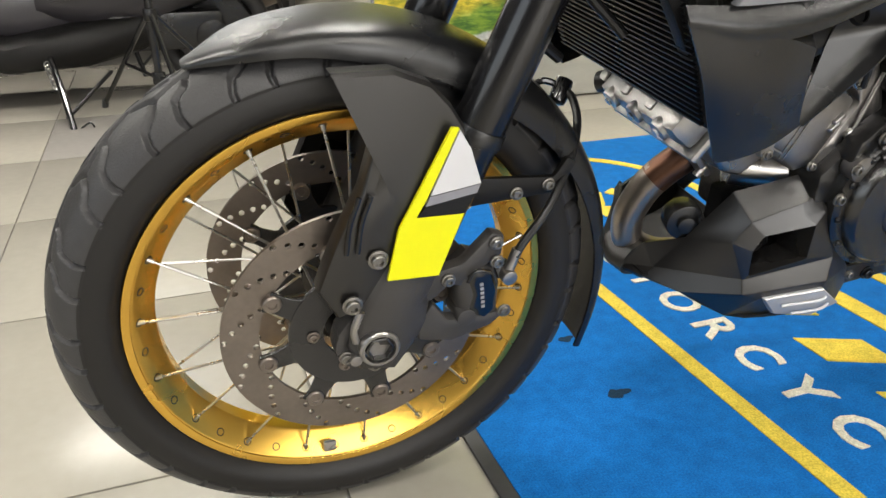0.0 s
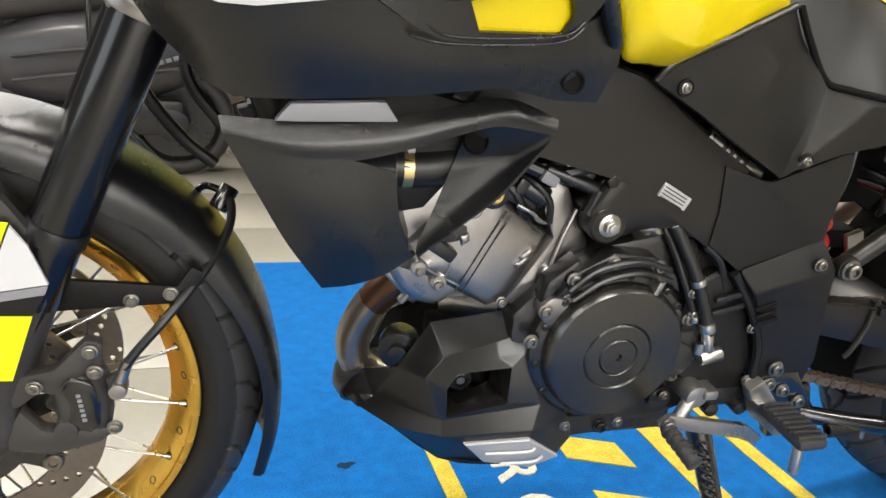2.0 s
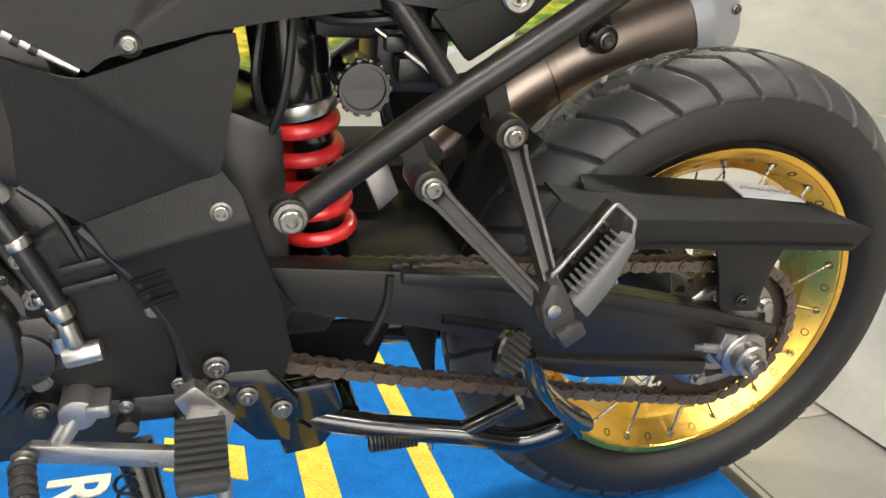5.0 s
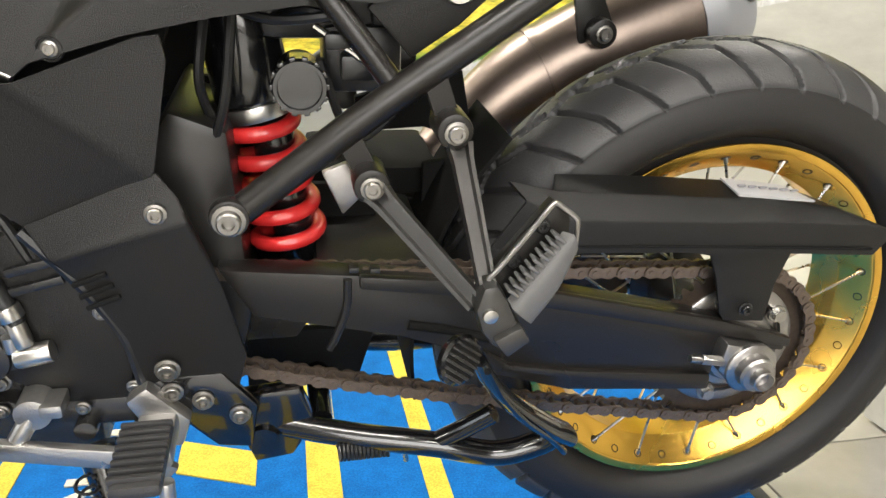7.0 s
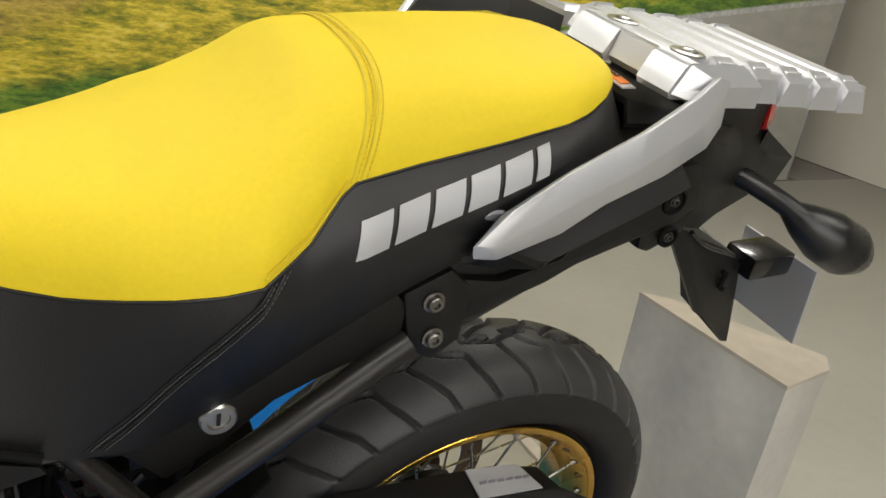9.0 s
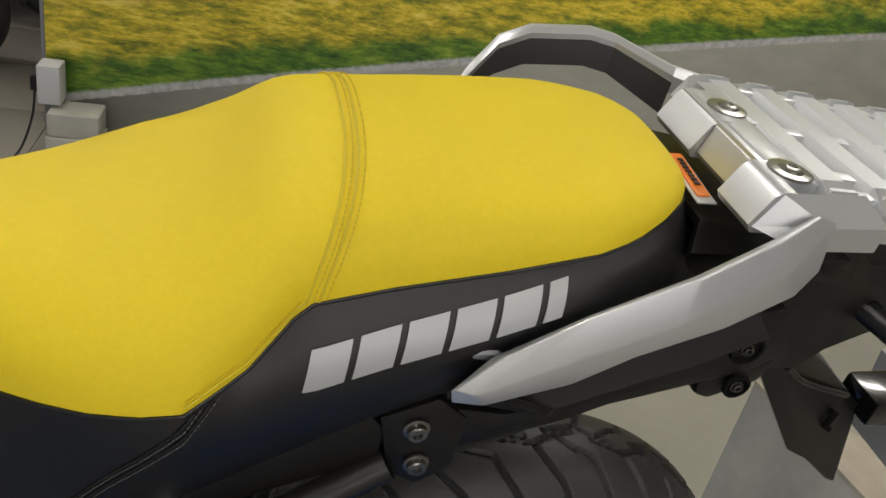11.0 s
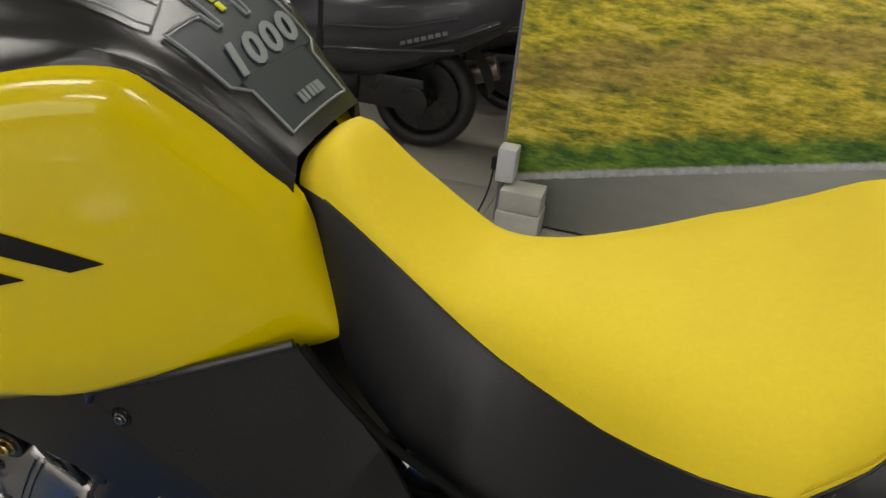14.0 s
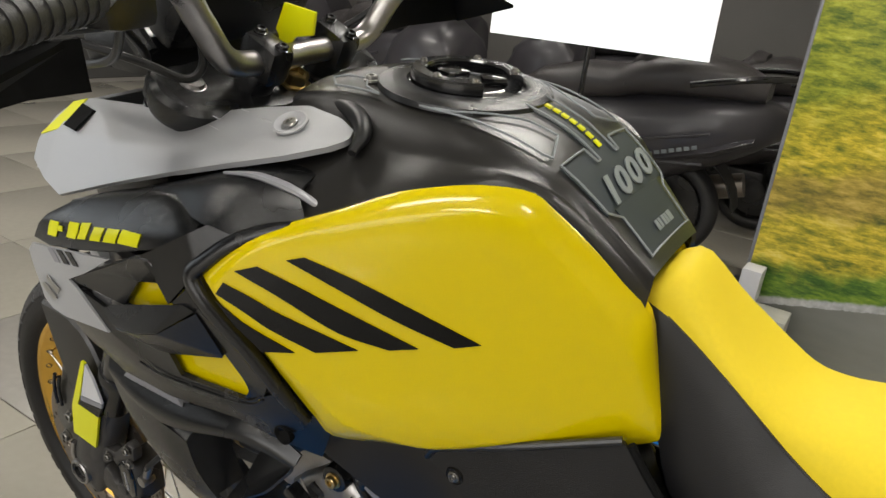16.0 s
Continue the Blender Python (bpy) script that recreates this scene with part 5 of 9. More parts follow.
# skid plate, a faceted plastic and alloy belly pan
PAN = dict(
    nose=(0.436, 0.046, 0.271), lip=(0.447, 0.036, 0.294), throat=(0.468, 0.026, 0.313), chin=(0.480, 0.009, 0.278), keel_a=(0.457, 0.000, 0.271), keel_b=(0.500, -0.040, 0.259), keel_c=(0.555, -0.080, 0.234), keel_d=(0.613, -0.100, 0.233), keel_e=(0.683, -0.119, 0.246),
    c=(0.504, -0.018, 0.338), d=(0.531, -0.058, 0.431), e=(0.617, -0.078, 0.456), f=(0.629, -0.110, 0.439), f2=(0.637, -0.122, 0.421), g1=(0.602, -0.110, 0.431), g2=(0.604, -0.118, 0.413), h=(0.543, -0.093, 0.400), i=(0.558, -0.107, 0.384), j=(0.522, -0.090, 0.369),
    k=(0.548, -0.104, 0.360), bl=(0.551, -0.106, 0.320), wtr=(0.619, -0.128, 0.406), wbr=(0.620, -0.130, 0.352), stl=(0.546, -0.102, 0.313), str=(0.662, -0.136, 0.352), sbl=(0.545, -0.111, 0.292), sbr=(0.652, -0.147, 0.320), btl=(0.572, -0.120, 0.288), btr=(0.652, -0.144, 0.309), br=(0.700, -0.134, 0.270),
    r1=(0.723, -0.121, 0.286), r2=(0.823, -0.110, 0.284), r3=(0.819, -0.110, 0.308), r4=(0.709, -0.126, 0.319), r5=(0.668, -0.126, 0.372))
PAN_FACES = """nose lip throat chin/throat c chin/c j stl chin/j k bl stl/nose chin keel_a/chin stl sbl keel_b keel_a/c d h j/d e f g1 h/g1 f f2 g2/h g1 g2 wtr i/g2 f2 wtr/j h i k/wtr f2 str wbr/f2 r5 str
bl wbr str stl/stl str sbr sbl/str r5 r4 sbr/sbl sbr btr btl/sbl btl keel_c keel_b/btl btr br keel_e keel_d keel_c/sbr r4 r1 br btr/br r1 keel_e/r1 r4 r3 r2"""
NAMES = list(PAN)
SV = list(PAN.values())
SF = [tuple(NAMES.index(n) for n in q.split()) for q in PAN_FACES.replace("\n", "/").split("/")]
skid = part("skid_plate", shell(SV, SF, 0.005, 0.0018, 2), M_COVER, bike, "textured black belly pan", sharp=20)
# its far half, mirrored about the exhaust pipe that it scoops in
LOW_HALF = [q for q in SF if not any(NAMES[i] in "lip c d e f f2 g1 g2 h i j k bl wtr wbr str r5".split() for i in q)]
part("pan_half", shell([(x, 0.12 - y, z) for x, y, z in SV], LOW_HALF, 0.005, 0.0018, 2), M_MATT, skid, sharp=20)
KEEL = [("keel_a", 0.0), ("keel_b", 0.0), ("keel_c", 0.004), ("keel_d", 0.006), ("keel_e", 0.006), ("br", 0.0)]
part("pan_keel", skin([[PAN[n], (PAN[n][0], 0.06, PAN[n][2] - d), (PAN[n][0], 0.12 - PAN[n][1], PAN[n][2])] for n, d in KEEL], 2, 4, 0.005), M_MATT, skid, sharp=30)
part("pan_nose", skin([[(0.470, y, 0.312), (0.448 - d, y, 0.297 - d), (0.436 - d, y, 0.276 - d), (0.440 - d * 0.5, y, 0.262), (0.460, y, 0.256)] for y, d in ((0.028, -0.002), (0.044, 0.002), (0.060, 0.004), (0.076, 0.002), (0.092, -0.002))], 3, 4, 0.004), M_COVER, skid, sharp=70)
part("window_sill", shell([(0.552, -0.105, 0.319), (0.620, -0.129, 0.351), (0.612, -0.080, 0.350), (0.557, -0.062, 0.322)], [(0, 1, 2, 3)], 0.003), M_COVER, skid)
part("window_jamb", shell([(0.620, -0.129, 0.352), (0.619, -0.127, 0.405), (0.612, -0.080, 0.402), (0.612, -0.080, 0.350)], [(0, 1, 2, 3)], 0.003), M_COVER, skid)
part("pan_badge", pillow([(0.572, -0.127, 0.290), (0.650, -0.151, 0.309), (0.699, -0.142, 0.271), (0.668, -0.130, 0.246), (0.603, -0.121, 0.255)], 0.002, 0.012, 0.003, power=5.0), M_SILVER, skid, "silver pan badge")
for pts in ([(0.600, -0.1335, 0.279), (0.650, -0.1475, 0.288), (0.660, -0.1485, 0.294)], [(0.622, -0.1345, 0.262), (0.662, -0.1435, 0.268), (0.674, -0.1455, 0.277)]):
    part("badge_rib", tube(pts, 0.002, 8), M_WHITE, skid)
part("pan_duct", box((0.585, -0.02, 0.372), (0.10, 0.03, 0.10), 0.008), M_INNER, skid)
part("pan_hose", tube([(0.598, -0.055, 0.405), (0.594, -0.062, 0.380), (0.600, -0.060, 0.355), (0.610, -0.055, 0.340)], 0.009, 10), M_CABLE, skid)
part("pan_grommet", lathe([(0.016, 0.01), (0.015, -0.002), (0.009, -0.004), (0.008, 0.0), (0.0, 0.0)], 22), M_BLACK, skid, loc=Matrix.Translation((0.572, -0.080, 0.358)))
part("pan_nut", rod((0.572, -0.084, 0.358), (0.572, -0.07, 0.358), 0.006, 6), M_BOLT, skid)
bolt(skid, 0.765, -0.118, 0.296, 0.008, M_BLACK)

# side stand and centre stand
ss = part("side_stand", join(tube([(0.905, -0.13, 0.30), (0.915, -0.15, 0.26), (0.94, -0.20, 0.15), (0.965, -0.255, 0.035)], 0.012, 14, radii=[0.02, 0.016, 0.013, 0.012]), box((0.965, -0.262, 0.03), (0.06, 0.05, 0.008), 0.003)), M_GLOSSBLK, bike, "black side stand, folded out")
part("stand_spring", tube([(0.897 + 0.009 * math.cos(a) + 0.0004 * a, -0.16 - 0.0007 * a + 0.009 * math.sin(a), 0.285 - 0.0017 * a) for a in np.linspace(0, 2 * math.pi * 9, 90)], 0.0018, 6, 1), M_CABLE, ss)
cs = part("centre_stand", join(tube([(1.07, -0.10, 0.285), (1.15, -0.125, 0.278), (1.235, -0.145, 0.272), (1.30, -0.150, 0.256), (1.345, -0.155, 0.268), (1.362, -0.160, 0.284)], 0.0135, 16),
                               tube([(1.235, -0.145, 0.274), (1.262, -0.150, 0.292), (1.292, -0.160, 0.318)], 0.0105, 12), tube([(1.07, 0.10, 0.268), (1.22, 0.11, 0.238), (1.40, 0.12, 0.235)], 0.0145, 12),
                               tube([(1.12, -0.10, 0.280), (1.12, 0.0, 0.275), (1.12, 0.10, 0.268)], 0.013, 12)), M_GLOSSBLK, bike, "gloss black tubular centre stand, folded up")
part("stand_arm", tube([(1.375, -0.155, 0.278), (1.345, -0.165, 0.302), (1.300, -0.190, 0.352), (1.268, -0.215, 0.400), (1.250, -0.232, 0.437)], 0.017, 14, flat=0.55, radii=[0.020, 0.021, 0.018, 0.014, 0.011]), M_GLOSSBLK, cs, "flat pressed stand arm")
part("arm_rim", tube([(1.372, -0.166, 0.262), (1.352, -0.178, 0.290), (1.312, -0.204, 0.338), (1.278, -0.228, 0.388), (1.258, -0.240, 0.428)], 0.0035, 8), M_GLOSSBLK, cs)
sp2 = part("stand_pedal", lathe([(0.0, -0.006), (0.019, -0.006), (0.022, -0.003), (0.022, 0.004), (0.019, 0.006), (0.0, 0.006)], 28), M_GLOSSBLK, cs, "ribbed stand pedal",
     loc=Matrix.Translation((1.233, -0.236, 0.440)) @ Matrix.Rotation(radians(38), 4, "Y") @ Matrix.Rotation(radians(-28), 4, "X") @ Matrix.Diagonal((0.80, 1, 1.05, 1)))
for k in range(7):
    w = 0.038 * math.sqrt(max(0.05, 1 - ((k - 3) / 3.6) ** 2))
    part("pedal_rib", box((0, -0.0068, -0.0165 + 0.0055 * k), (w, 0.003, 0.0022), 0.0006), M_DARKALLOY, sp2)
part("stand_bracket", join(plate([(1.035, 0.33), (1.10, 0.335), (1.115, 0.29), (1.09, 0.25), (1.05, 0.245), (1.04, 0.28)], -0.115, 0.02, 0.005), rod((1.06, -0.12, 0.275), (1.06, -0.09, 0.275), 0.016, 18)), M_GLOSSBLK, bike)
part("stand_coil", tube([(1.135 + 0.00065 * a, -0.135 + 0.009 * math.cos(a), 0.266 + 0.009 * math.sin(a)) for a in np.linspace(0, 2 * math.pi * 13, 130)], 0.0022, 6, 1), M_CABLE, cs, "black return spring")
part("stand_hook", tube([(1.187, -0.135, 0.266), (1.203, -0.135, 0.262), (1.207, -0.135, 0.245)], 0.003, 8), M_STEEL, cs)

# ---- frame and side covers ----
spar = [(0.50, 0.70), (0.56, 0.78), (0.667, 0.778), (0.722, 0.764), (0.80, 0.712), (0.880, 0.665), (0.895, 0.60), (0.892, 0.540), (0.862, 0.552), (0.842, 0.568), (0.795, 0.586), (0.755, 0.584), (0.723, 0.573), (0.706, 0.569), (0.688, 0.578), (0.678, 0.608), (0.691, 0.636), (0.699, 0.652), (0.660, 0.690), (0.595, 0.705)]
for side in (-1, 1):
    bm = pillow([(p[0], -0.130, p[1]) for p in dense([(x, z, 0) for x, z in spar], 3)], 0.005, 0.045, 0.006, 5, power=5.0)
    fr = part("frame_spar", mirror_y(bm) if side > 0 else bm, M_FRAME, bike, "black painted alloy frame spar")
pl = part("type_plate", plate([(0.765, 0.648), (0.804, 0.628), (0.797, 0.613), (0.758, 0.632)], -0.1375, 0.004, 0.0008), M_GREYTAG, bike, "small printed grey type plate")
for k in range(4):
    x, z = 0.7655 - 0.0016 * k, 0.6440 - 0.0038 * k
    part("plate_bar", plate([(x, z), (x + 0.032, z - 0.0160), (x + 0.0315, z - 0.0172), (x - 0.0005, z - 0.0012)], -0.1380, 0.001, 0.0), M_CABLE, pl)
mt = part("engine_mount", lathe([(0.024, 0.02), (0.024, 0.003), (0.021, 0.0), (0.014, 0.0), (0.013, 0.003), (0.0, 0.003)], 28), M_FRAME, bike, loc=Matrix.Translation((0.706, -0.1345, 0.594)))
part("mount_washer", lathe([(0.0138, 0.004), (0.0138, -0.002), (0.012, -0.003), (0.0, -0.003)], 24), M_STEEL, mt)
part("mount_bolt", join(rod((0, 0, 0), (0, -0.011, 0), 0.0095, 6, bevel=0.001), rod((0, -0.010, 0), (0, -0.014, 0), 0.006, 12, bevel=0.001)), M_STEEL, mt)
# threaded rod glimpsed in the gap between the spar and the side cover
th = part("gap_rod", rod((0.812, -0.122, 0.702), (0.896, -0.122, 0.654), 0.0085, 12), M_STEEL, bike, "bright rod in the gap")
for k in range(4):
    u = 0.25 + 0.13 * k
    part("rod_band", rod((0.812 + 0.084 * u, -0.122, 0.702 - 0.048 * u), (0.812 + 0.084 * (u + 0.06), -0.122, 0.702 - 0.048 * (u + 0.06)), 0.0095, 12), M_CABLE, th)
# dark board behind the rod puts the gap's shade into its colour
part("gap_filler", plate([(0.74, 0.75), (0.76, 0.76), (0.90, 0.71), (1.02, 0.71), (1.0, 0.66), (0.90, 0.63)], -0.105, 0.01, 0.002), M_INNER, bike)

# upper cover below the tank, with its wing under the seat
SIDE = [(0.718, -0.142, 0.762), (0.735, -0.145, 0.782), (0.800, -0.135, 0.808), (0.898, -0.105, 0.845), (0.925, -0.100, 0.810), (0.974, -0.108, 0.757), (1.012, -0.142, 0.749), (1.060, -0.138, 0.742), (1.118, -0.138, 0.722), (1.122, -0.136, 0.712),
        (1.050, -0.145, 0.703), (0.985, -0.149, 0.690), (0.928, -0.153, 0.684), (0.905, -0.151, 0.660), (0.850, -0.150, 0.690), (0.780, -0.149, 0.730)]
for side in (-1, 1):
    c1 = part("side_cover", shell(SIDE, [(0, 1, 2, 3, 4, 5, 12, 13, 14, 15), (5, 6, 12), (6, 7, 8, 9, 10, 11, 12)], 0.005, 0.005, 4, mirror=side > 0), M_MATT, bike, "textured black side cover", sharp=50)
    if side < 0:
        part("cover_lip", tube([(0.720, -0.143, 0.762), (0.737, -0.146, 0.783), (0.80, -0.136, 0.810), (0.85, -0.121, 0.829), (0.897, -0.106, 0.847)], 0.0042, 10), M_COVER, c1)
        for bx, by, bz in ((0.755, -0.1478, 0.757), (0.934, -0.1525, 0.681)):
            part("bolt_recess", lathe([(0.0102, 0.002), (0.0094, -0.0004), (0.0086, -0.0004), (0.0078, 0.0008), (0.0, 0.0008)], 24), M_MATT, c1, loc=Matrix.Translation((bx, by, bz)))
            bolt(c1, bx, by, bz, 0.0045)
MID = [(0.840, -0.1355, 0.668), (0.893, -0.150, 0.652), (0.992, -0.144, 0.688), (1.009, -0.143, 0.690), (1.012, -0.143, 0.670), (0.993, -0.153, 0.577), (0.890, -0.146, 0.537), (0.845, -0.1365, 0.569), (0.847, -0.1365, 0.612)]
HEEL = [(0.888, -0.150, 0.540), (0.995, -0.152, 0.583), (1.012, -0.154, 0.560), (1.018, -0.166, 0.546), (0.906, -0.164, 0.514), (1.035, -0.152, 0.490), (1.053, -0.146, 0.400), (1.044, -0.146, 0.366), (0.964, -0.150, 0.376), (0.955, -0.154, 0.430), (0.926, -0.156, 0.490)]
for side in (-1, 1):
    part("frame_cover", shell(MID, [(1, 2, 3, 4, 5), (0, 1, 5, 6, 7, 8)], 0.004, 0.008, 4, mirror=side > 0), M_MATT, bike, "textured black frame cover", sharp=50)
    c3 = part("heel_guard", shell(HEEL, [(0, 1, 2, 3, 4), (4, 3, 5, 6, 7, 8, 9, 10), (2, 5, 3), (0, 4, 10)], 0.006, 0.004, 3, mirror=side > 0), M_MATT, bike, "textured black heel guard", sharp=40)
    if side < 0:
        bolt(c3, 0.993, -0.1625, 0.552, 0.0066)
        for k in range(3):
            part("guard_slot", box((0.934 + 0.004 * k, -0.1590, 0.494 - 0.011 * k), (0.030, 0.004, 0.0045), 0.0015, Matrix.Rotation(radians(-20), 4, "Y")), M_INNER, c3)
        bolt(c3, 0.984, -0.156, 0.397, 0.0085)
        part("cover_gap", tube([(0.885, -0.146, 0.535), (0.92, -0.148, 0.49), (0.95, -0.148, 0.435), (0.96, -0.146, 0.38)], 0.006, 8), M_CABLE, c3)

# ---- lower side shroud with its duct ----
FACE = [[(0.284, -0.204, 0.704), (0.340, -0.213, 0.692), (0.390, -0.217, 0.691), (0.433, -0.213, 0.678)], [(0.311, -0.204, 0.655), (0.352, -0.211, 0.645), (0.400, -0.214, 0.640), (0.441, -0.208, 0.634)],
        [(0.340, -0.193, 0.600), (0.372, -0.201, 0.596), (0.415, -0.205, 0.594), (0.456, -0.198, 0.595)], [(0.376, -0.178, 0.545), (0.405, -0.184, 0.551), (0.436, -0.189, 0.564), (0.465, -0.194, 0.588)]]
BAND = [[(0.284, -0.204, 0.703), (0.340, -0.213, 0.691), (0.390, -0.217, 0.690), (0.437, -0.219, 0.701), (0.485, -0.215, 0.715), (0.520, -0.212, 0.724), (0.548, -0.207, 0.722), (0.590, -0.199, 0.714)],
        [(0.282, -0.204, 0.710), (0.343, -0.215, 0.704), (0.400, -0.219, 0.708), (0.446, -0.219, 0.717), (0.490, -0.215, 0.728), (0.529, -0.209, 0.735), (0.559, -0.204, 0.730), (0.592, -0.198, 0.718)],
        [(0.279, -0.198, 0.722), (0.346, -0.205, 0.721), (0.400, -0.208, 0.724), (0.450, -0.206, 0.733), (0.492, -0.200, 0.741), (0.534, -0.194, 0.747), (0.562, -0.192, 0.741), (0.594, -0.191, 0.728)]]
BLADE = [(0.462, -0.189, 0.587), (0.483, -0.172, 0.624), (0.503, -0.160, 0.672), (0.566, -0.174, 0.684), (0.590, -0.198, 0.714), (0.541, -0.197, 0.650), (0.466, -0.195, 0.587), (0.513, -0.165, 0.706), (0.539, -0.195, 0.726)]
for side in (-1, 1):
    bm = skin(FACE, 6, 6, 0.005)
    ls = part("lower_shroud", mirror_y(bm) if side > 0 else bm, M_BLACK, bike, "satin black radiator shroud with an air duct", sharp=60)
    bm = skin(BAND, 5, 5, 0.005)
    part("shroud_band", mirror_y(bm) if side > 0 else bm, M_BLACK, ls, sharp=80)
    part("duct_blade", shell(BLADE, [(0, 1, 2, 3), (0, 3, 5, 6), (3, 4, 5), (2, 7, 8, 4, 3)], 0.003, 0.007, 4, mirror=side > 0), M_BLACK, ls, sharp=60)
    part("duct_lip", shell([(0.390, -0.2155, 0.689), (0.436, -0.194, 0.695), (0.433, -0.2125, 0.678)], [(0, 1, 2)], 0.003, mirror=side > 0), M_BLACK, ls)
    part("duct_wall", shell([(0.433, -0.213, 0.678), (0.441, -0.207, 0.634), (0.456, -0.198, 0.595), (0.463, -0.16, 0.60), (0.450, -0.16, 0.640), (0.443, -0.16, 0.690), (0.436, -0.195, 0.694)], [(0, 1, 4, 5, 6), (1, 2, 3, 4)], 0.003, mirror=side > 0), M_BLACK, ls)
    part("blade_hole", lathe([(0.0135, 0.004), (0.0125, -0.001), (0.011, -0.001), (0.0105, 0.003), (0.0, 0.003)], 26), M_INNER, ls, loc=Matrix.Translation((0.520, side * 0.1735, 0.700)) @ Matrix.Rotation(radians(-30 if side < 0 else 210), 4, "X"))
part("shroud_tab", plate([(0.325, 0.722), (0.338, 0.738), (0.42, 0.742), (0.432, 0.725), (0.345, 0.722)], -0.212, 0.012, 0.002), M_GREYFILM, ls, "dark grey shroud insert")
part("radiator_side", plate([(0.295, 0.715), (0.37, 0.60), (0.48, 0.62), (0.56, 0.72), (0.42, 0.75)], -0.15, 0.02, 0.003), M_MATT, bike)

# ---- upper side shroud ----
LOWEDGE = [(0.193, -0.17, 0.838), (0.228, -0.18, 0.788), (0.252, -0.19, 0.767), (0.269, -0.195, 0.749), (0.292, -0.21, 0.741), (0.348, -0.222, 0.744), (0.436, -0.226, 0.752), (0.527, -0.216, 0.761), (0.576, -0.205, 0.750), (0.628, -0.195, 0.747), (0.642, -0.198, 0.785)]
UPEDGE = [(0.212, -0.232, 0.846), (0.232, -0.244, 0.834), (0.262, -0.250, 0.824), (0.281, -0.253, 0.819), (0.308, -0.255, 0.819), (0.393, -0.258, 0.833), (0.434, -0.248, 0.810), (0.556, -0.231, 0.805), (0.583, -0.227, 0.818), (0.618, -0.222, 0.838), (0.632, -0.212, 0.815)]
RV_ = [(0.332, -0.257, 0.875), (0.370, -0.260, 0.896), (0.467, -0.266, 0.948), (0.489, -0.266, 0.951), (0.508, -0.263, 0.914), (0.390, -0.252, 0.872), (0.428, -0.253, 0.903), (0.484, -0.255, 0.932), (0.503, -0.255, 0.905), (0.414, -0.251, 0.871)]
RFC = [(0, 1, 6, 5), (1, 2, 7, 6), (2, 3, 7), (3, 4, 8, 7), (5, 6, 9)]
WV = [(0.447, -0.252, 0.849), (0.470, -0.246, 0.808), (0.565, -0.234, 0.813), (0.574, -0.235, 0.830), (0.552, -0.242, 0.868), (0.48, -0.250, 0.860), (0.393, -0.258, 0.834), (0.434, -0.250, 0.810), (0.459, -0.246, 0.802), (0.556, -0.233, 0.804), (0.584, -0.229, 0.819), (0.600, -0.236, 0.848), (0.579, -0.247, 0.886),
      (0.562, -0.258, 0.925), (0.541, -0.262, 0.917), (0.493, -0.262, 0.883), (0.410, -0.256, 0.855), (0.345, -0.256, 0.868), (0.508, -0.263, 0.914), (0.548, -0.259, 0.953)]
WF = [(6, 7, 1, 0), (7, 8, 1), (8, 9, 2, 1), (9, 10, 3, 2), (10, 11, 12, 4, 3), (4, 12, 13, 14), (0, 5, 15, 16), (5, 4, 14, 15), (6, 0, 16, 17), (18, 14, 13, 19)]
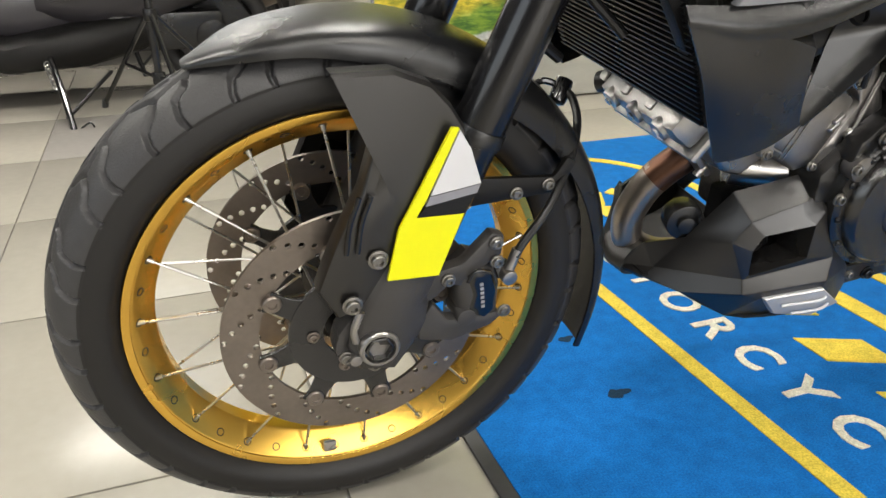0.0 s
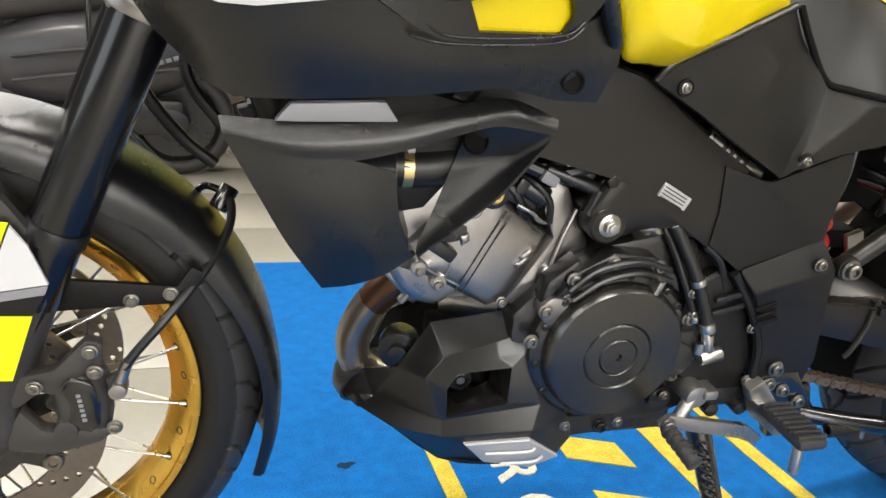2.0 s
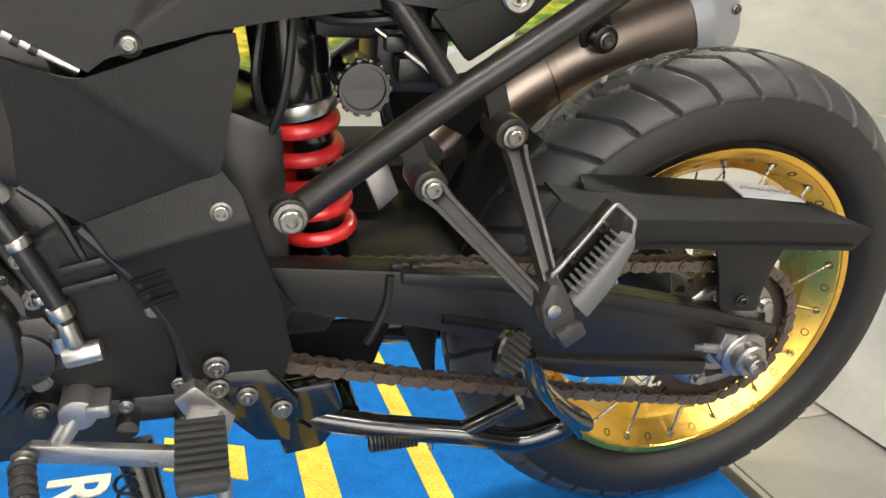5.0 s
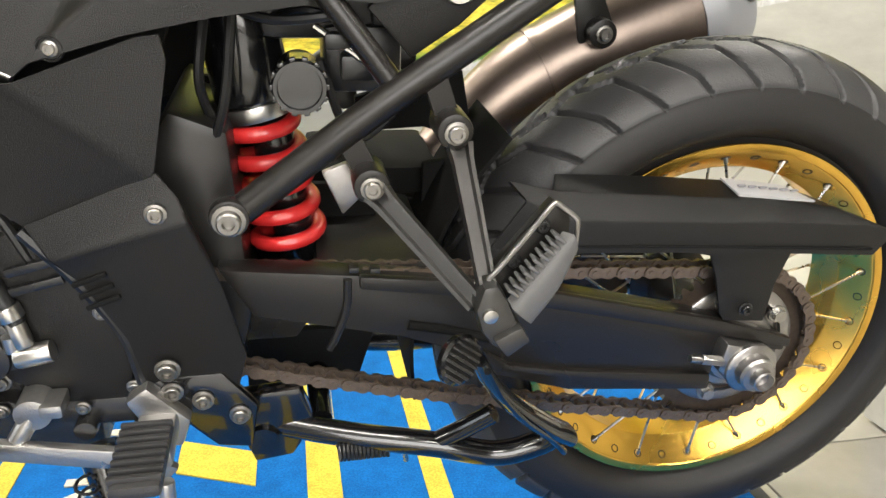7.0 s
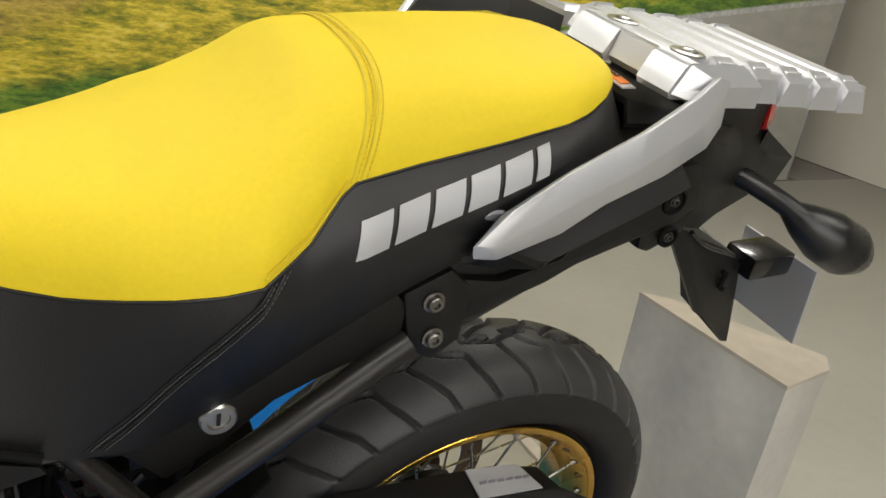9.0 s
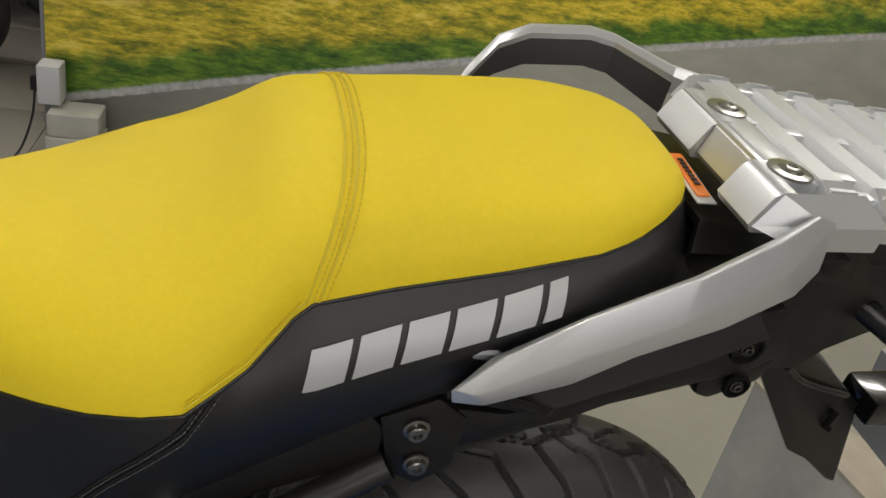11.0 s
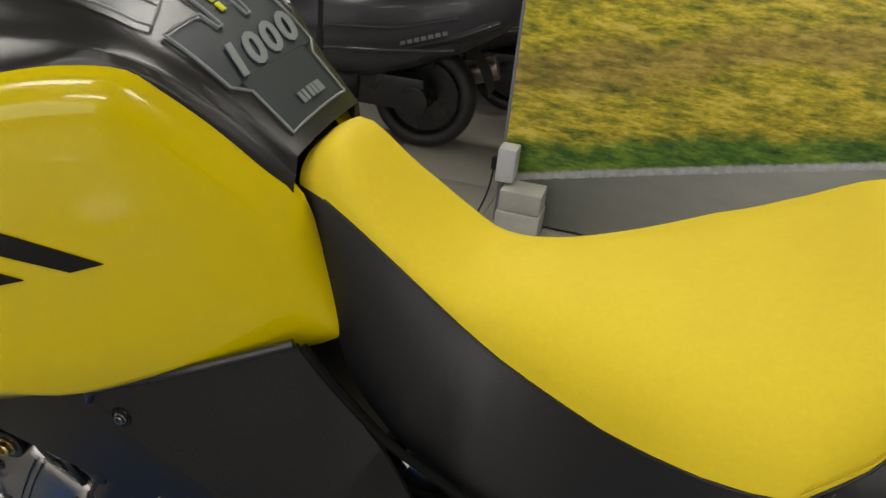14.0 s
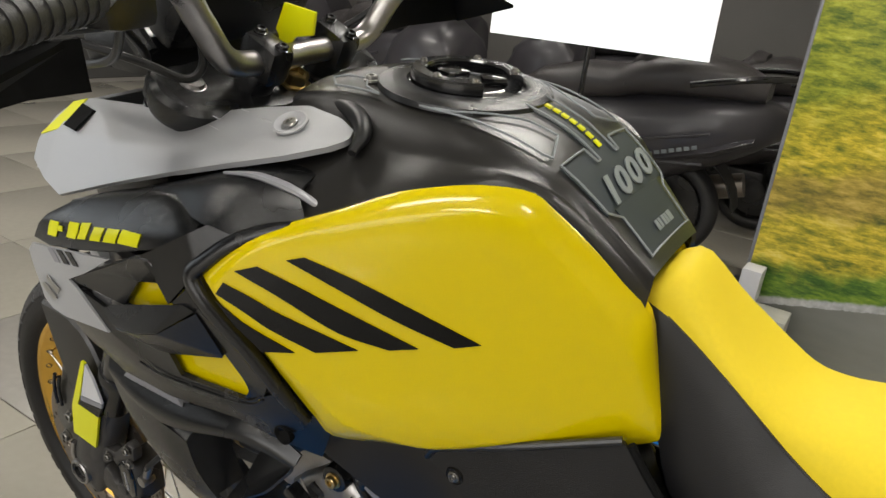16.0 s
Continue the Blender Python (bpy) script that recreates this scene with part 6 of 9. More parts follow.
for side in (-1, 1):
    mir = side > 0
    belly = [((a[0] + b[0]) / 2, (a[1] + b[1]) / 2 - 0.001, (a[2] + b[2]) / 2) for a, b in zip(LOWEDGE, UPEDGE)]
    bm = skin([LOWEDGE, belly, [(x, y + 0.005, z) for x, y, z in UPEDGE]], 5, 1, 0.005, True, False)
    us = part("upper_shroud", mirror_y(bm) if mir else bm, M_BLACK, bike, "satin black upper side fairing", sharp=48)
    part("silver_flash", shell([(0.212, -0.233, 0.846), (0.262, -0.252, 0.825), (0.281, -0.255, 0.820), (0.308, -0.257, 0.820), (0.393, -0.260, 0.834), (0.345, -0.259, 0.869), (0.332, -0.259, 0.876), (0.370, -0.262, 0.897), (0.420, -0.264, 0.930), (0.351, -0.262, 0.916), (0.291, -0.256, 0.901), (0.255, -0.250, 0.892), (0.228, -0.242, 0.872)],
                               [(0, 1, 2, 11, 12), (2, 3, 6, 10, 11), (3, 4, 5, 6), (6, 7, 8, 9, 10)], 0.003, mirror=mir), M_SILVER, us, "silver painted flash")
    part("window_surround", shell(WV, WF, 0.005, 0.007, 4, mirror=mir), M_BLACK, us, sharp=60)
    part("scoop_surround", shell(RV_, RFC, 0.005, 0.006, 4, mirror=mir), M_BLACK, us, sharp=60)
    part("yellow_insert", shell([(0.440, -0.240, 0.855), (0.464, -0.236, 0.803), (0.574, -0.224, 0.810), (0.582, -0.226, 0.834), (0.556, -0.230, 0.874), (0.48, -0.238, 0.866)], [(0, 1, 2, 3, 4, 5)], 0.004, mirror=mir), M_YELLOW, us, "yellow air scoop insert")
    part("yellow_insert", shell([(0.388, -0.240, 0.868), (0.428, -0.243, 0.908), (0.488, -0.245, 0.936), (0.508, -0.245, 0.900), (0.414, -0.240, 0.866)], [(0, 1, 2, 3, 4)], 0.004, mirror=mir), M_YELLOW, us, "yellow air scoop insert")
    part("scoop_blade", shell([(0.406, -0.260, 0.873), (0.526, -0.264, 0.919), (0.541, -0.264, 0.917), (0.493, -0.276, 0.881), (0.460, -0.276, 0.868), (0.410, -0.266, 0.853), (0.386, -0.258, 0.860), (0.47, -0.252, 0.855), (0.42, -0.25, 0.842)], [(0, 1, 3, 4, 5, 6), (1, 2, 3), (4, 3, 7), (5, 4, 7, 8)], 0.004, 0.002, mirror=mir), M_BLACK, us, sharp=25)
    part("scoop_underside", shell([(0.412, -0.264, 0.848), (0.460, -0.274, 0.866), (0.494, -0.274, 0.879), (0.541, -0.262, 0.914), (0.551, -0.243, 0.860), (0.462, -0.247, 0.831)], [(0, 1, 5), (1, 2, 4, 5), (2, 3, 4)], 0.003, 0.003, 3, mirror=mir), M_BLACK, us, sharp=50)
    part("lip_line", tube([(0.437, side * 0.2495, 0.816), (0.462, side * 0.2465, 0.8065), (0.536, side * 0.2365, 0.8085), (0.570, side * 0.2325, 0.8135), (0.584, side * 0.2300, 0.824)], 0.0014, 8), M_BLACK, us)
    part("lip_line", tube([(0.425, side * 0.250, 0.806), (0.459, side * 0.246, 0.8005), (0.536, side * 0.236, 0.803), (0.570, side * 0.231, 0.808), (0.585, side * 0.229, 0.819)], 0.0014, 8), M_BLACK, us)
    part("tank_bracket", shell([(0.470, -0.264, 0.950), (0.531, -0.256, 0.988), (0.545, -0.243, 0.997), (0.578, -0.238, 0.992), (0.553, -0.254, 0.968), (0.543, -0.260, 0.955), (0.508, -0.266, 0.914), (0.492, -0.267, 0.940)], [(0, 1, 5, 6, 7), (1, 2, 3, 4, 5)], 0.005, 0.004, mirror=mir), M_BLACK, us, sharp=25)
    pod = [(0.249, -0.245, 0.896), (0.260, -0.243, 0.915), (0.275, -0.240, 0.929), (0.318, -0.230, 0.954), (0.378, -0.222, 0.975), (0.443, -0.222, 0.993), (0.474, -0.226, 0.999), (0.509, -0.236, 0.996), (0.529, -0.245, 0.991), (0.531, -0.252, 0.984), (0.484, -0.258, 0.958), (0.424, -0.260, 0.936), (0.351, -0.258, 0.915), (0.291, -0.252, 0.900)]
    part("name_panel", pillow(pod, 0.010, 0.02, 0.004, 5, mirror=mir), M_BLACK, us, "satin black name panel", sharp=40)
    cowl = [[(0.245, -0.19, 0.922), (0.258, -0.215, 0.914), (0.268, -0.236, 0.918)], [(0.318, -0.195, 0.948), (0.318, -0.214, 0.952), (0.318, -0.228, 0.948)], [(0.38, -0.19, 0.972), (0.385, -0.208, 0.975), (0.385, -0.221, 0.972)], [(0.454, -0.185, 1.0), (0.455, -0.206, 1.002), (0.46, -0.224, 0.992)],
            [(0.53, -0.165, 1.028), (0.53, -0.205, 1.026), (0.543, -0.242, 0.994)], [(0.575, -0.15, 1.036), (0.580, -0.198, 1.032), (0.583, -0.232, 0.994)], [(0.598, -0.15, 1.038), (0.606, -0.190, 1.028), (0.625, -0.205, 1.010)]]
    part("upper_cowl", mirror_y(skin(cowl, 3, 4, 0.004)) if mir else skin(cowl, 3, 4, 0.004), M_BLACK, us, "satin black cowl beside the tank", sharp=80)
    part("cowl_blade", tube([(0.522, side * 0.2005, 1.0275), (0.560, side * 0.199, 1.034), (0.592, side * 0.195, 1.031), (0.612, side * 0.190, 1.024), (0.630, side * 0.184, 1.013)], 0.0055, 8, flat=0.6, radii=[0.002, 0.005, 0.006, 0.005, 0.004]), M_GREYFILM, us, "pale grey trim blade")
bpy.context.view_layer.update()


def drape(ob, x, z, lift):
    """The point of a left-hand panel at (x, z), lifted off its face."""
    hit, p, n, _ = ob.ray_cast(Vector((x, -0.5, z)), Vector((0, 1, 0)))
    return Vector((x, (p.y if hit else -0.26) - lift, z))


left_pod = [o for o in bpy.data.objects if o.name.startswith("name_panel")][0]
left_flash = [o for o in bpy.data.objects if o.name.startswith("silver_flash")][0]


def film(name, ob, corners, mat, parent, lift=0.0012):
    """A thin film laid on a left-hand panel between four (x, z) corners."""
    rows = []
    for v in np.linspace(0, 1, 5):
        row = []
        for u in np.linspace(0, 1, 5):
            a = [corners[0][i] * (1 - u) + corners[1][i] * u for i in (0, 1)]
            c = [corners[3][i] * (1 - u) + corners[2][i] * u for i in (0, 1)]
            row.append(drape(ob, a[0] * (1 - v) + c[0] * v, a[1] * (1 - v) + c[1] * v, lift))
        rows.append(row)
    return part(name, skin(rows, 1, 1, 0.0008, False, False), mat, parent)


for k, (w, h) in enumerate([(0.021, 0.017), (0.010, 0.005), (0.020, 0.017), (0.016, 0.017), (0.018, 0.014), (0.020, 0.014), (0.030, 0.014)]):
    x, z = 0.290 + 0.0243 * k - (0.004 if k > 1 else 0.0), 0.9125 + 0.0062 * k
    film("name_bar", left_pod, [(x, z), (x + w, z + 0.0045), (x + w + 0.004, z + 0.0045 + h), (x + 0.004, z + h)] if h > 0.006 else [(x, z + 0.006), (x + w, z + 0.008), (x + w, z + 0.014), (x, z + 0.012)], M_STICKER, us)
for k in range(3):
    x = 0.300 + 0.020 * k
    z = 0.9005 + 0.25 * (x - 0.291)
    film("flash_bar", left_flash, [(x, z), (x + 0.012, z + 0.003), (x + 0.023, z - 0.010), (x + 0.011, z - 0.013)], M_GREYFILM if k == 0 else M_STRIPE, us)
# maker's badge as a plain chrome lozenge pair
for q in ([(0.266, 0.846), (0.292, 0.836), (0.302, 0.842), (0.276, 0.852)], [(0.280, 0.859), (0.306, 0.849), (0.312, 0.857), (0.288, 0.866)]):
    film("badge", left_flash, q, M_STEEL, us, 0.003)
# rolled border that follows the tank's front edge
for s_ in (-1, 1):
    part("tank_border", tube([(0.640, s_ * 0.203, 1.010), (0.603, s_ * 0.219, 1.001), (0.573, s_ * 0.237, 0.987), (0.549, s_ * 0.250, 0.966), (0.537, s_ * 0.256, 0.950), (0.551, s_ * 0.255, 0.927), (0.579, s_ * 0.241, 0.886), (0.606, s_ * 0.227, 0.840), (0.627, s_ * 0.214, 0.805)], 0.010, 14, flat=0.8, radii=[0.004, 0.008, 0.010, 0.011, 0.012, 0.012, 0.011, 0.010, 0.007]), M_BLACK, us, "rolled black edge beside the tank")
part("cowl_hole", lathe([(0.0105, 0.006), (0.011, -0.0015), (0.0095, -0.002), (0.008, 0.002), (0.0, 0.002)], 28), M_INNER, us, loc=(0.592, -0.2125, 0.769))

# ---- beak and silver top panel ----
BV = [(0.585, -0.112, 1.072), (0.540, -0.106, 1.074), (0.481, -0.107, 1.061), (0.423, -0.108, 1.046), (0.365, -0.113, 1.036), (0.293, -0.125, 1.031), (0.234, -0.138, 1.029), (0.207, -0.143, 1.022), (0.18, -0.155, 1.001), (0.168, -0.175, 0.975), (0.168, -0.185, 0.953), (0.204, -0.197, 0.940),
      (0.25, -0.208, 0.935), (0.362, -0.209, 0.979), (0.452, -0.205, 1.012), (0.522, -0.195, 1.035), (0.575, -0.176, 1.050), (0.605, -0.152, 1.059), (0.613, -0.134, 1.063), (0.606, -0.120, 1.067), (0.575, -0.150, 1.060), (0.52, -0.168, 1.048), (0.423, -0.180, 1.026), (0.318, -0.178, 1.007), (0.196, -0.168, 0.988)]
BF = [(0, 1, 21, 20), (1, 2, 21), (2, 3, 22, 21), (3, 4, 22), (4, 5, 23, 22), (5, 6, 23), (6, 7, 24, 23), (7, 8, 24), (8, 9, 24), (9, 10, 11, 24), (24, 11, 12, 13, 23), (23, 13, 14, 22), (22, 14, 15, 21), (21, 15, 16, 20), (20, 16, 17), (20, 17, 18), (20, 18, 19, 0)]
for side in (-1, 1):
    bk_ = part("top_panel", shell(BV, BF, 0.006, 0.004, 2, mirror=side > 0), M_SILVER, bike, "silver painted top fairing panel with scratches", sharp=25)
    if side < 0:
        sm = Matrix.Translation((0.546, -0.139, 1.0655)) @ Matrix.Rotation(radians(-66), 4, "X")
        part("screw_cup", lathe([(0.017, 0.001), (0.0175, -0.001), (0.0155, -0.0018), (0.010, 0.001), (0.0, 0.001)], 28), M_SILVER, bk_, loc=sm)
        part("screw", lathe([(0.0068, 0.0), (0.0068, -0.0015), (0.0058, -0.0022), (0.003, -0.0022), (0.003, 0.0), (0.0, 0.0)], 16), M_STEEL, bk_, loc=sm)
        part("panel_slot", shell([(0.217, -0.170, 1.001), (0.230, -0.150, 1.0245), (0.257, -0.154, 1.0225), (0.246, -0.175, 1.0015)], [(0, 1, 2, 3)], 0.003), M_INNER, bk_)
        part("beak_film", shell([(0.204, -0.145, 1.0205), (0.226, -0.141, 1.0275), (0.198, -0.166, 0.991), (0.171, -0.173, 0.981)], [(0, 1, 2, 3)], 0.003), M_STICKER, bk_, "yellow film stripe")
        for k, (xa, ya, za, L) in enumerate([(0.42, -0.128, 1.044, 0.035), (0.46, -0.12, 1.056, 0.02), (0.50, -0.135, 1.059, 0.03), (0.44, -0.145, 1.040, 0.025)]):
            part("scratch", tube([(xa, ya, za + 0.0015), (xa + L * 0.9, ya - L * 0.35, za + 0.0015 + L * 0.1)], 0.0005, 4, 2), M_WHITE, bk_)
    part("panel_gasket", tube([(0.500, side * 0.084, 1.068), (0.545, side * 0.082, 1.074), (0.590, side * 0.098, 1.074), (0.619, side * 0.122, 1.068), (0.626, side * 0.146, 1.056)], 0.0085, 12, radii=[0.004, 0.008, 0.0095, 0.0085, 0.004]), M_CABLE, bike)
part("beak", shell([(0.165, -0.165, 0.965), (0.212, -0.14, 1.022), (0.212, 0.14, 1.022), (0.165, 0.165, 0.965), (0.05, 0.05, 0.93), (0.05, -0.05, 0.93), (0.18, -0.19, 0.945), (0.18, 0.19, 0.945), (0.09, -0.05, 0.88), (0.09, 0.05, 0.88)],
                   [(0, 1, 2, 3), (0, 3, 4, 5), (0, 5, 8, 6), (3, 7, 9, 4), (5, 4, 9, 8)], 0.004, 0.004), M_SILVER, bike, "silver beak above the front wheel")
part("headlight_shell", join(box((0.26, 0, 0.93), (0.16, 0.26, 0.13), 0.03)), M_BLACK, bike)

# ---- tank ----
tk = [(0.545, -0.252, 0.954), (0.557, -0.245, 0.969), (0.581, -0.230, 0.993), (0.607, -0.215, 1.006), (0.643, -0.194, 1.021), (0.690, -0.166, 1.042), (0.730, -0.143, 1.053), (0.762, -0.125, 1.056), (0.790, -0.110, 1.053), (0.809, -0.100, 1.038), (0.833, -0.088, 1.015), (0.862, -0.075, 0.985), (0.888, -0.064, 0.955),
      (0.902, -0.062, 0.905), (0.921, -0.066, 0.842), (0.915, -0.068, 0.826), (0.878, -0.085, 0.816), (0.800, -0.120, 0.797), (0.736, -0.142, 0.777), (0.690, -0.172, 0.782), (0.650, -0.202, 0.789), (0.636, -0.212, 0.812), (0.615, -0.222, 0.845), (0.590, -0.236, 0.890), (0.562, -0.250, 0.930)]


def flank_y(x, z):
    """The plane of the tank's flat left flank."""
    return -0.638 + 0.5583 * x + 0.062 * z


inner = [(x, flank_y(x, z), z) for x, z in ((0.566, 0.950), (0.575, 0.965), (0.596, 0.988), (0.625, 1.004), (0.662, 1.018), (0.705, 1.030), (0.738, 1.036), (0.762, 1.038), (0.787, 1.034), (0.805, 1.020), (0.828, 0.995), (0.855, 0.968), (0.876, 0.938),
         (0.890, 0.905), (0.905, 0.860), (0.898, 0.848), (0.868, 0.835), (0.800, 0.817), (0.745, 0.803), (0.708, 0.808), (0.672, 0.820), (0.655, 0.838), (0.634, 0.862), (0.604, 0.898), (0.576, 0.932))]


def tank_side(mirror):
    """The tank's flank: a bevelled border round a nearly flat face."""
    O, I = [[tuple(p) for p in smooth_line(q + q[:1], 3)[:-1]] for q in (tk, inner)]
    s = -1 if mirror else 1
    bm = bmesh.new()
    c = Vector((0.74, flank_y(0.74, 0.92), 0.92))
    rings = []
    for k in range(9):
        vs = []
        for p, q in zip(O, I):
            p, q = Vector(p), Vector(q)
            t = (p + Vector((0, 0.012, -0.016 if p.z > 0.9 else 0.0)), p + Vector((0, 0.004, 0)), p.lerp(q, 0.12) + Vector((0, -0.002, 0.001)), p.lerp(q, 0.5) + Vector((0, -0.0015, 0.001)), p.lerp(q, 0.93), q.lerp(c, 0.025), q.lerp(c, 0.35), q.lerp(c, 0.65), q.lerp(c, 0.85))[k]
            vs.append(bm.verts.new((t.x, s * t.y, t.z)))
        rings.append(vs)
    n = len(rings[0])
    for A, C in zip(rings, rings[1:]):
        for i in range(n):
            bm.faces.new((A[i], A[(i + 1) % n], C[(i + 1) % n], C[i]))
    m = bm.verts.new((c.x, s * c.y, c.z))
    for i in range(n):
        bm.faces.new((rings[-1][i], rings[-1][(i + 1) % n], m))
    return bm


for side in (-1, 1):
    tkp = part("tank_side", tank_side(side > 0), M_YELLOW, bike, "glossy yellow tank side panel", sharp=60, loc=(0, 0, -0.008 if side > 0 else 0))
    if side < 0:
        stripes = [([(0.625, 0.983), (0.664, 0.960), (0.707, 0.935), (0.754, 0.913)], [(0.638, 0.987), (0.672, 0.972), (0.707, 0.954), (0.774, 0.918)]), ([(0.586, 0.969), (0.621, 0.947), (0.665, 0.918), (0.705, 0.905)], [(0.603, 0.975), (0.634, 0.959), (0.665, 0.942), (0.727, 0.909)]),
                   ([(0.571, 0.946), (0.592, 0.931), (0.613, 0.915), (0.648, 0.896)], [(0.577, 0.957), (0.600, 0.944), (0.621, 0.931), (0.681, 0.902)]), ([(0.574, 0.934), (0.584, 0.918), (0.595, 0.905), (0.606, 0.892)], [(0.570, 0.940), (0.584, 0.927), (0.597, 0.916), (0.632, 0.894)])]
        for q in stripes:
            part("stripe", skin([[(x, flank_y(x, z) - 0.002, z) for x, z in row] for row in q], 1, 4, 0.0012, False, True), M_STRIPE, tkp, "black film stripe")

CV = []
# stations along the tank: top line, rim of the flat top, crease at the foot of its wall, yellow edge
for x, zc, ys, zs, yc, zk, ye, ze in ((0.50, 1.085, 0.082, 1.076, 0.094, 1.058, 0.17, 0.995), (0.55, 1.096, 0.086, 1.087, 0.100, 1.066, 0.20, 1.0), (0.60, 1.098, 0.090, 1.090, 0.108, 1.066, 0.214, 1.001), (0.66, 1.097, 0.092, 1.088, 0.115, 1.060, 0.182, 1.027),
                                      (0.715, 1.094, 0.089, 1.085, 0.117, 1.062, 0.152, 1.049), (0.765, 1.080, 0.084, 1.073, 0.110, 1.061, 0.125, 1.058), (0.80, 1.060, 0.078, 1.056, 0.095, 1.049, 0.108, 1.046), (0.835, 1.034, 0.071, 1.030, 0.080, 1.020, 0.090, 1.013),
                                      (0.868, 1.004, 0.064, 1.000, 0.069, 0.988, 0.077, 0.977), (0.884, 0.988, 0.060, 0.985, 0.063, 0.970, 0.069, 0.957)):
    rim, foot, edge = Vector((ys, zs)), Vector((yc, zk)), Vector((ye, ze))
    half = [edge + Vector((0.002, -0.028)), edge, edge.lerp(foot, 0.12) + Vector((0, 0.001)), edge.lerp(foot, 0.5) + Vector((0, 0.004)), foot.lerp(edge, 0.12) + Vector((0, 0.001)), foot.lerp(rim, 0.10), foot.lerp(rim, 0.55),
            rim.lerp(foot, 0.10), rim - Vector((0.003, 0)), Vector((ys * 0.5, zc - (zc - zs) * 0.25))]
    CV.append([(x, -p[0], p[1]) for p in half] + [(x, 0, zc)] + [(x, p[0], p[1]) for p in half[::-1]])
tcov = part("tank_cover", skin(CV, 5, 1, 0.005), M_COVER, bike, "satin black tank top cover", sharp=50)
bpy.context.view_layer.update()


def on_cover(x, y, lift=0.003):
    """A point proud of the tank's top cover."""
    hit, p, n, _ = tcov.ray_cast(Vector((x, y, 1.3)), Vector((0, 0, -1)))
    return (x, y, (p.z if hit else 1.0) + lift)


def cover_patch(name, xa, xb, half_a, half_b, mat, lift=0.0015, y_mid=0.0, label=""):
    rows = []
    for t in np.linspace(0, 1, 9):
        x = xa + (xb - xa) * t
        h = half_a + (half_b - half_a) * t
        rows.append([on_cover(x, y_mid + h * s, lift) for s in (-1, -0.6, -0.2, 0.2, 0.6, 1)])
    return part(name, skin(rows, 1, 1, 0.0018, False, False), mat, tcov, label)


def cover_line(name, pts, r=0.0011, mat=None):
    L = []
    for (x, y), (x2, y2) in zip(pts, pts[1:]):
        L += [on_cover(x + (x2 - x) * t, y + (y2 - y) * t, 0.0042) for t in np.linspace(0, 1, 6, endpoint=False)]
    L.append(on_cover(*pts[-1], 0.0042))
    part(name, tube(L, r, 6, 1), mat or M_PADLINE, tcov)


cover_patch("tank_pad", 0.793, 0.838, 0.072, 0.066, M_PAD, 0.0015, label="dark grey tank pad")
cover_patch("tank_pad", 0.8382, 0.876, 0.050, 0.047, M_PAD, 0.0015)
cover_patch("tank_pad", 0.725, 0.7928, 0.019, 0.018, M_PAD, 0.0015)
cover_line("pad_line", [(0.7925, -0.027), (0.7925, -0.072), (0.8375, -0.066), (0.846, -0.051), (0.876, -0.048), (0.876, 0.048), (0.846, 0.051), (0.8375, 0.066), (0.7925, 0.072), (0.7925, 0.027)])
cover_line("pad_line", [(0.7925, -0.027), (0.806, -0.024), (0.806, -0.018), (0.79, -0.018), (0.725, -0.020), (0.725, 0.020), (0.79, 0.018), (0.806, 0.018), (0.806, 0.024), (0.7925, 0.027)])
for s in (-1, 1):
    cover_line("pad_line", [(0.655, s * 0.0865), (0.72, s * 0.083), (0.776, s * 0.077), (0.784, s * 0.072), (0.772, s * 0.040), (0.745, s * 0.046), (0.722, s * 0.060), (0.69, s * 0.080), (0.655, s * 0.0865)])
    cover_line("pad_line", [(0.552, s * 0.081), (0.608, s * 0.085), (0.585, s * 0.075), (0.572, s * 0.058), (0.540, s * 0.052), (0.528, s * 0.057), (0.552, s * 0.081)])
# model number on the pad, and plain bars where the names stand
n0 = Vector(on_cover(0.829, 0, 0.0030))
n1 = Vector(on_cover(0.843, 0, 0.0030))
dirx = (n1 - n0).normalized()
rx_ = Vector((0, 1, 0))
uy_ = -dirx
nz_ = rx_.cross(uy_)
for k, ch in enumerate("1000"):
    nk = n0 + rx_ * (-0.043 + 0.0285 * k) + Vector((-0.0012 * k, 0, 0.0009 * k))
    words(ch, 0.036, M_PADLINE, tcov, Matrix(((rx_.x, uy_.x, nz_.x, nk.x), (rx_.y, uy_.y, nz_.y, nk.y), (rx_.z, uy_.z, nz_.z, nk.z), (0, 0, 0, 1))), "digit", 0.0006, 0.0012, 1.32, 0.3)
for k in range(7):
    a, b = 0.738 + 0.0088 * k, 0.738 + 0.0088 * k + 0.0066
    cover_patch("name_bar", a, b, 0.0028, 0.0028, M_STICKER, 0.0045, 0.001)
for k in range(6):
    rows = [[on_cover(0.862, -0.012 + 0.0065 * k, 0.0045), on_cover(0.862, -0.0075 + 0.0065 * k, 0.0045)], [on_cover(0.869, -0.012 + 0.0065 * k, 0.0045), on_cover(0.869, -0.0075 + 0.0065 * k, 0.0045)]]
    part("maker_bar", skin(rows, 1, 1, 0.001, False, False), M_PADLINE, tcov)
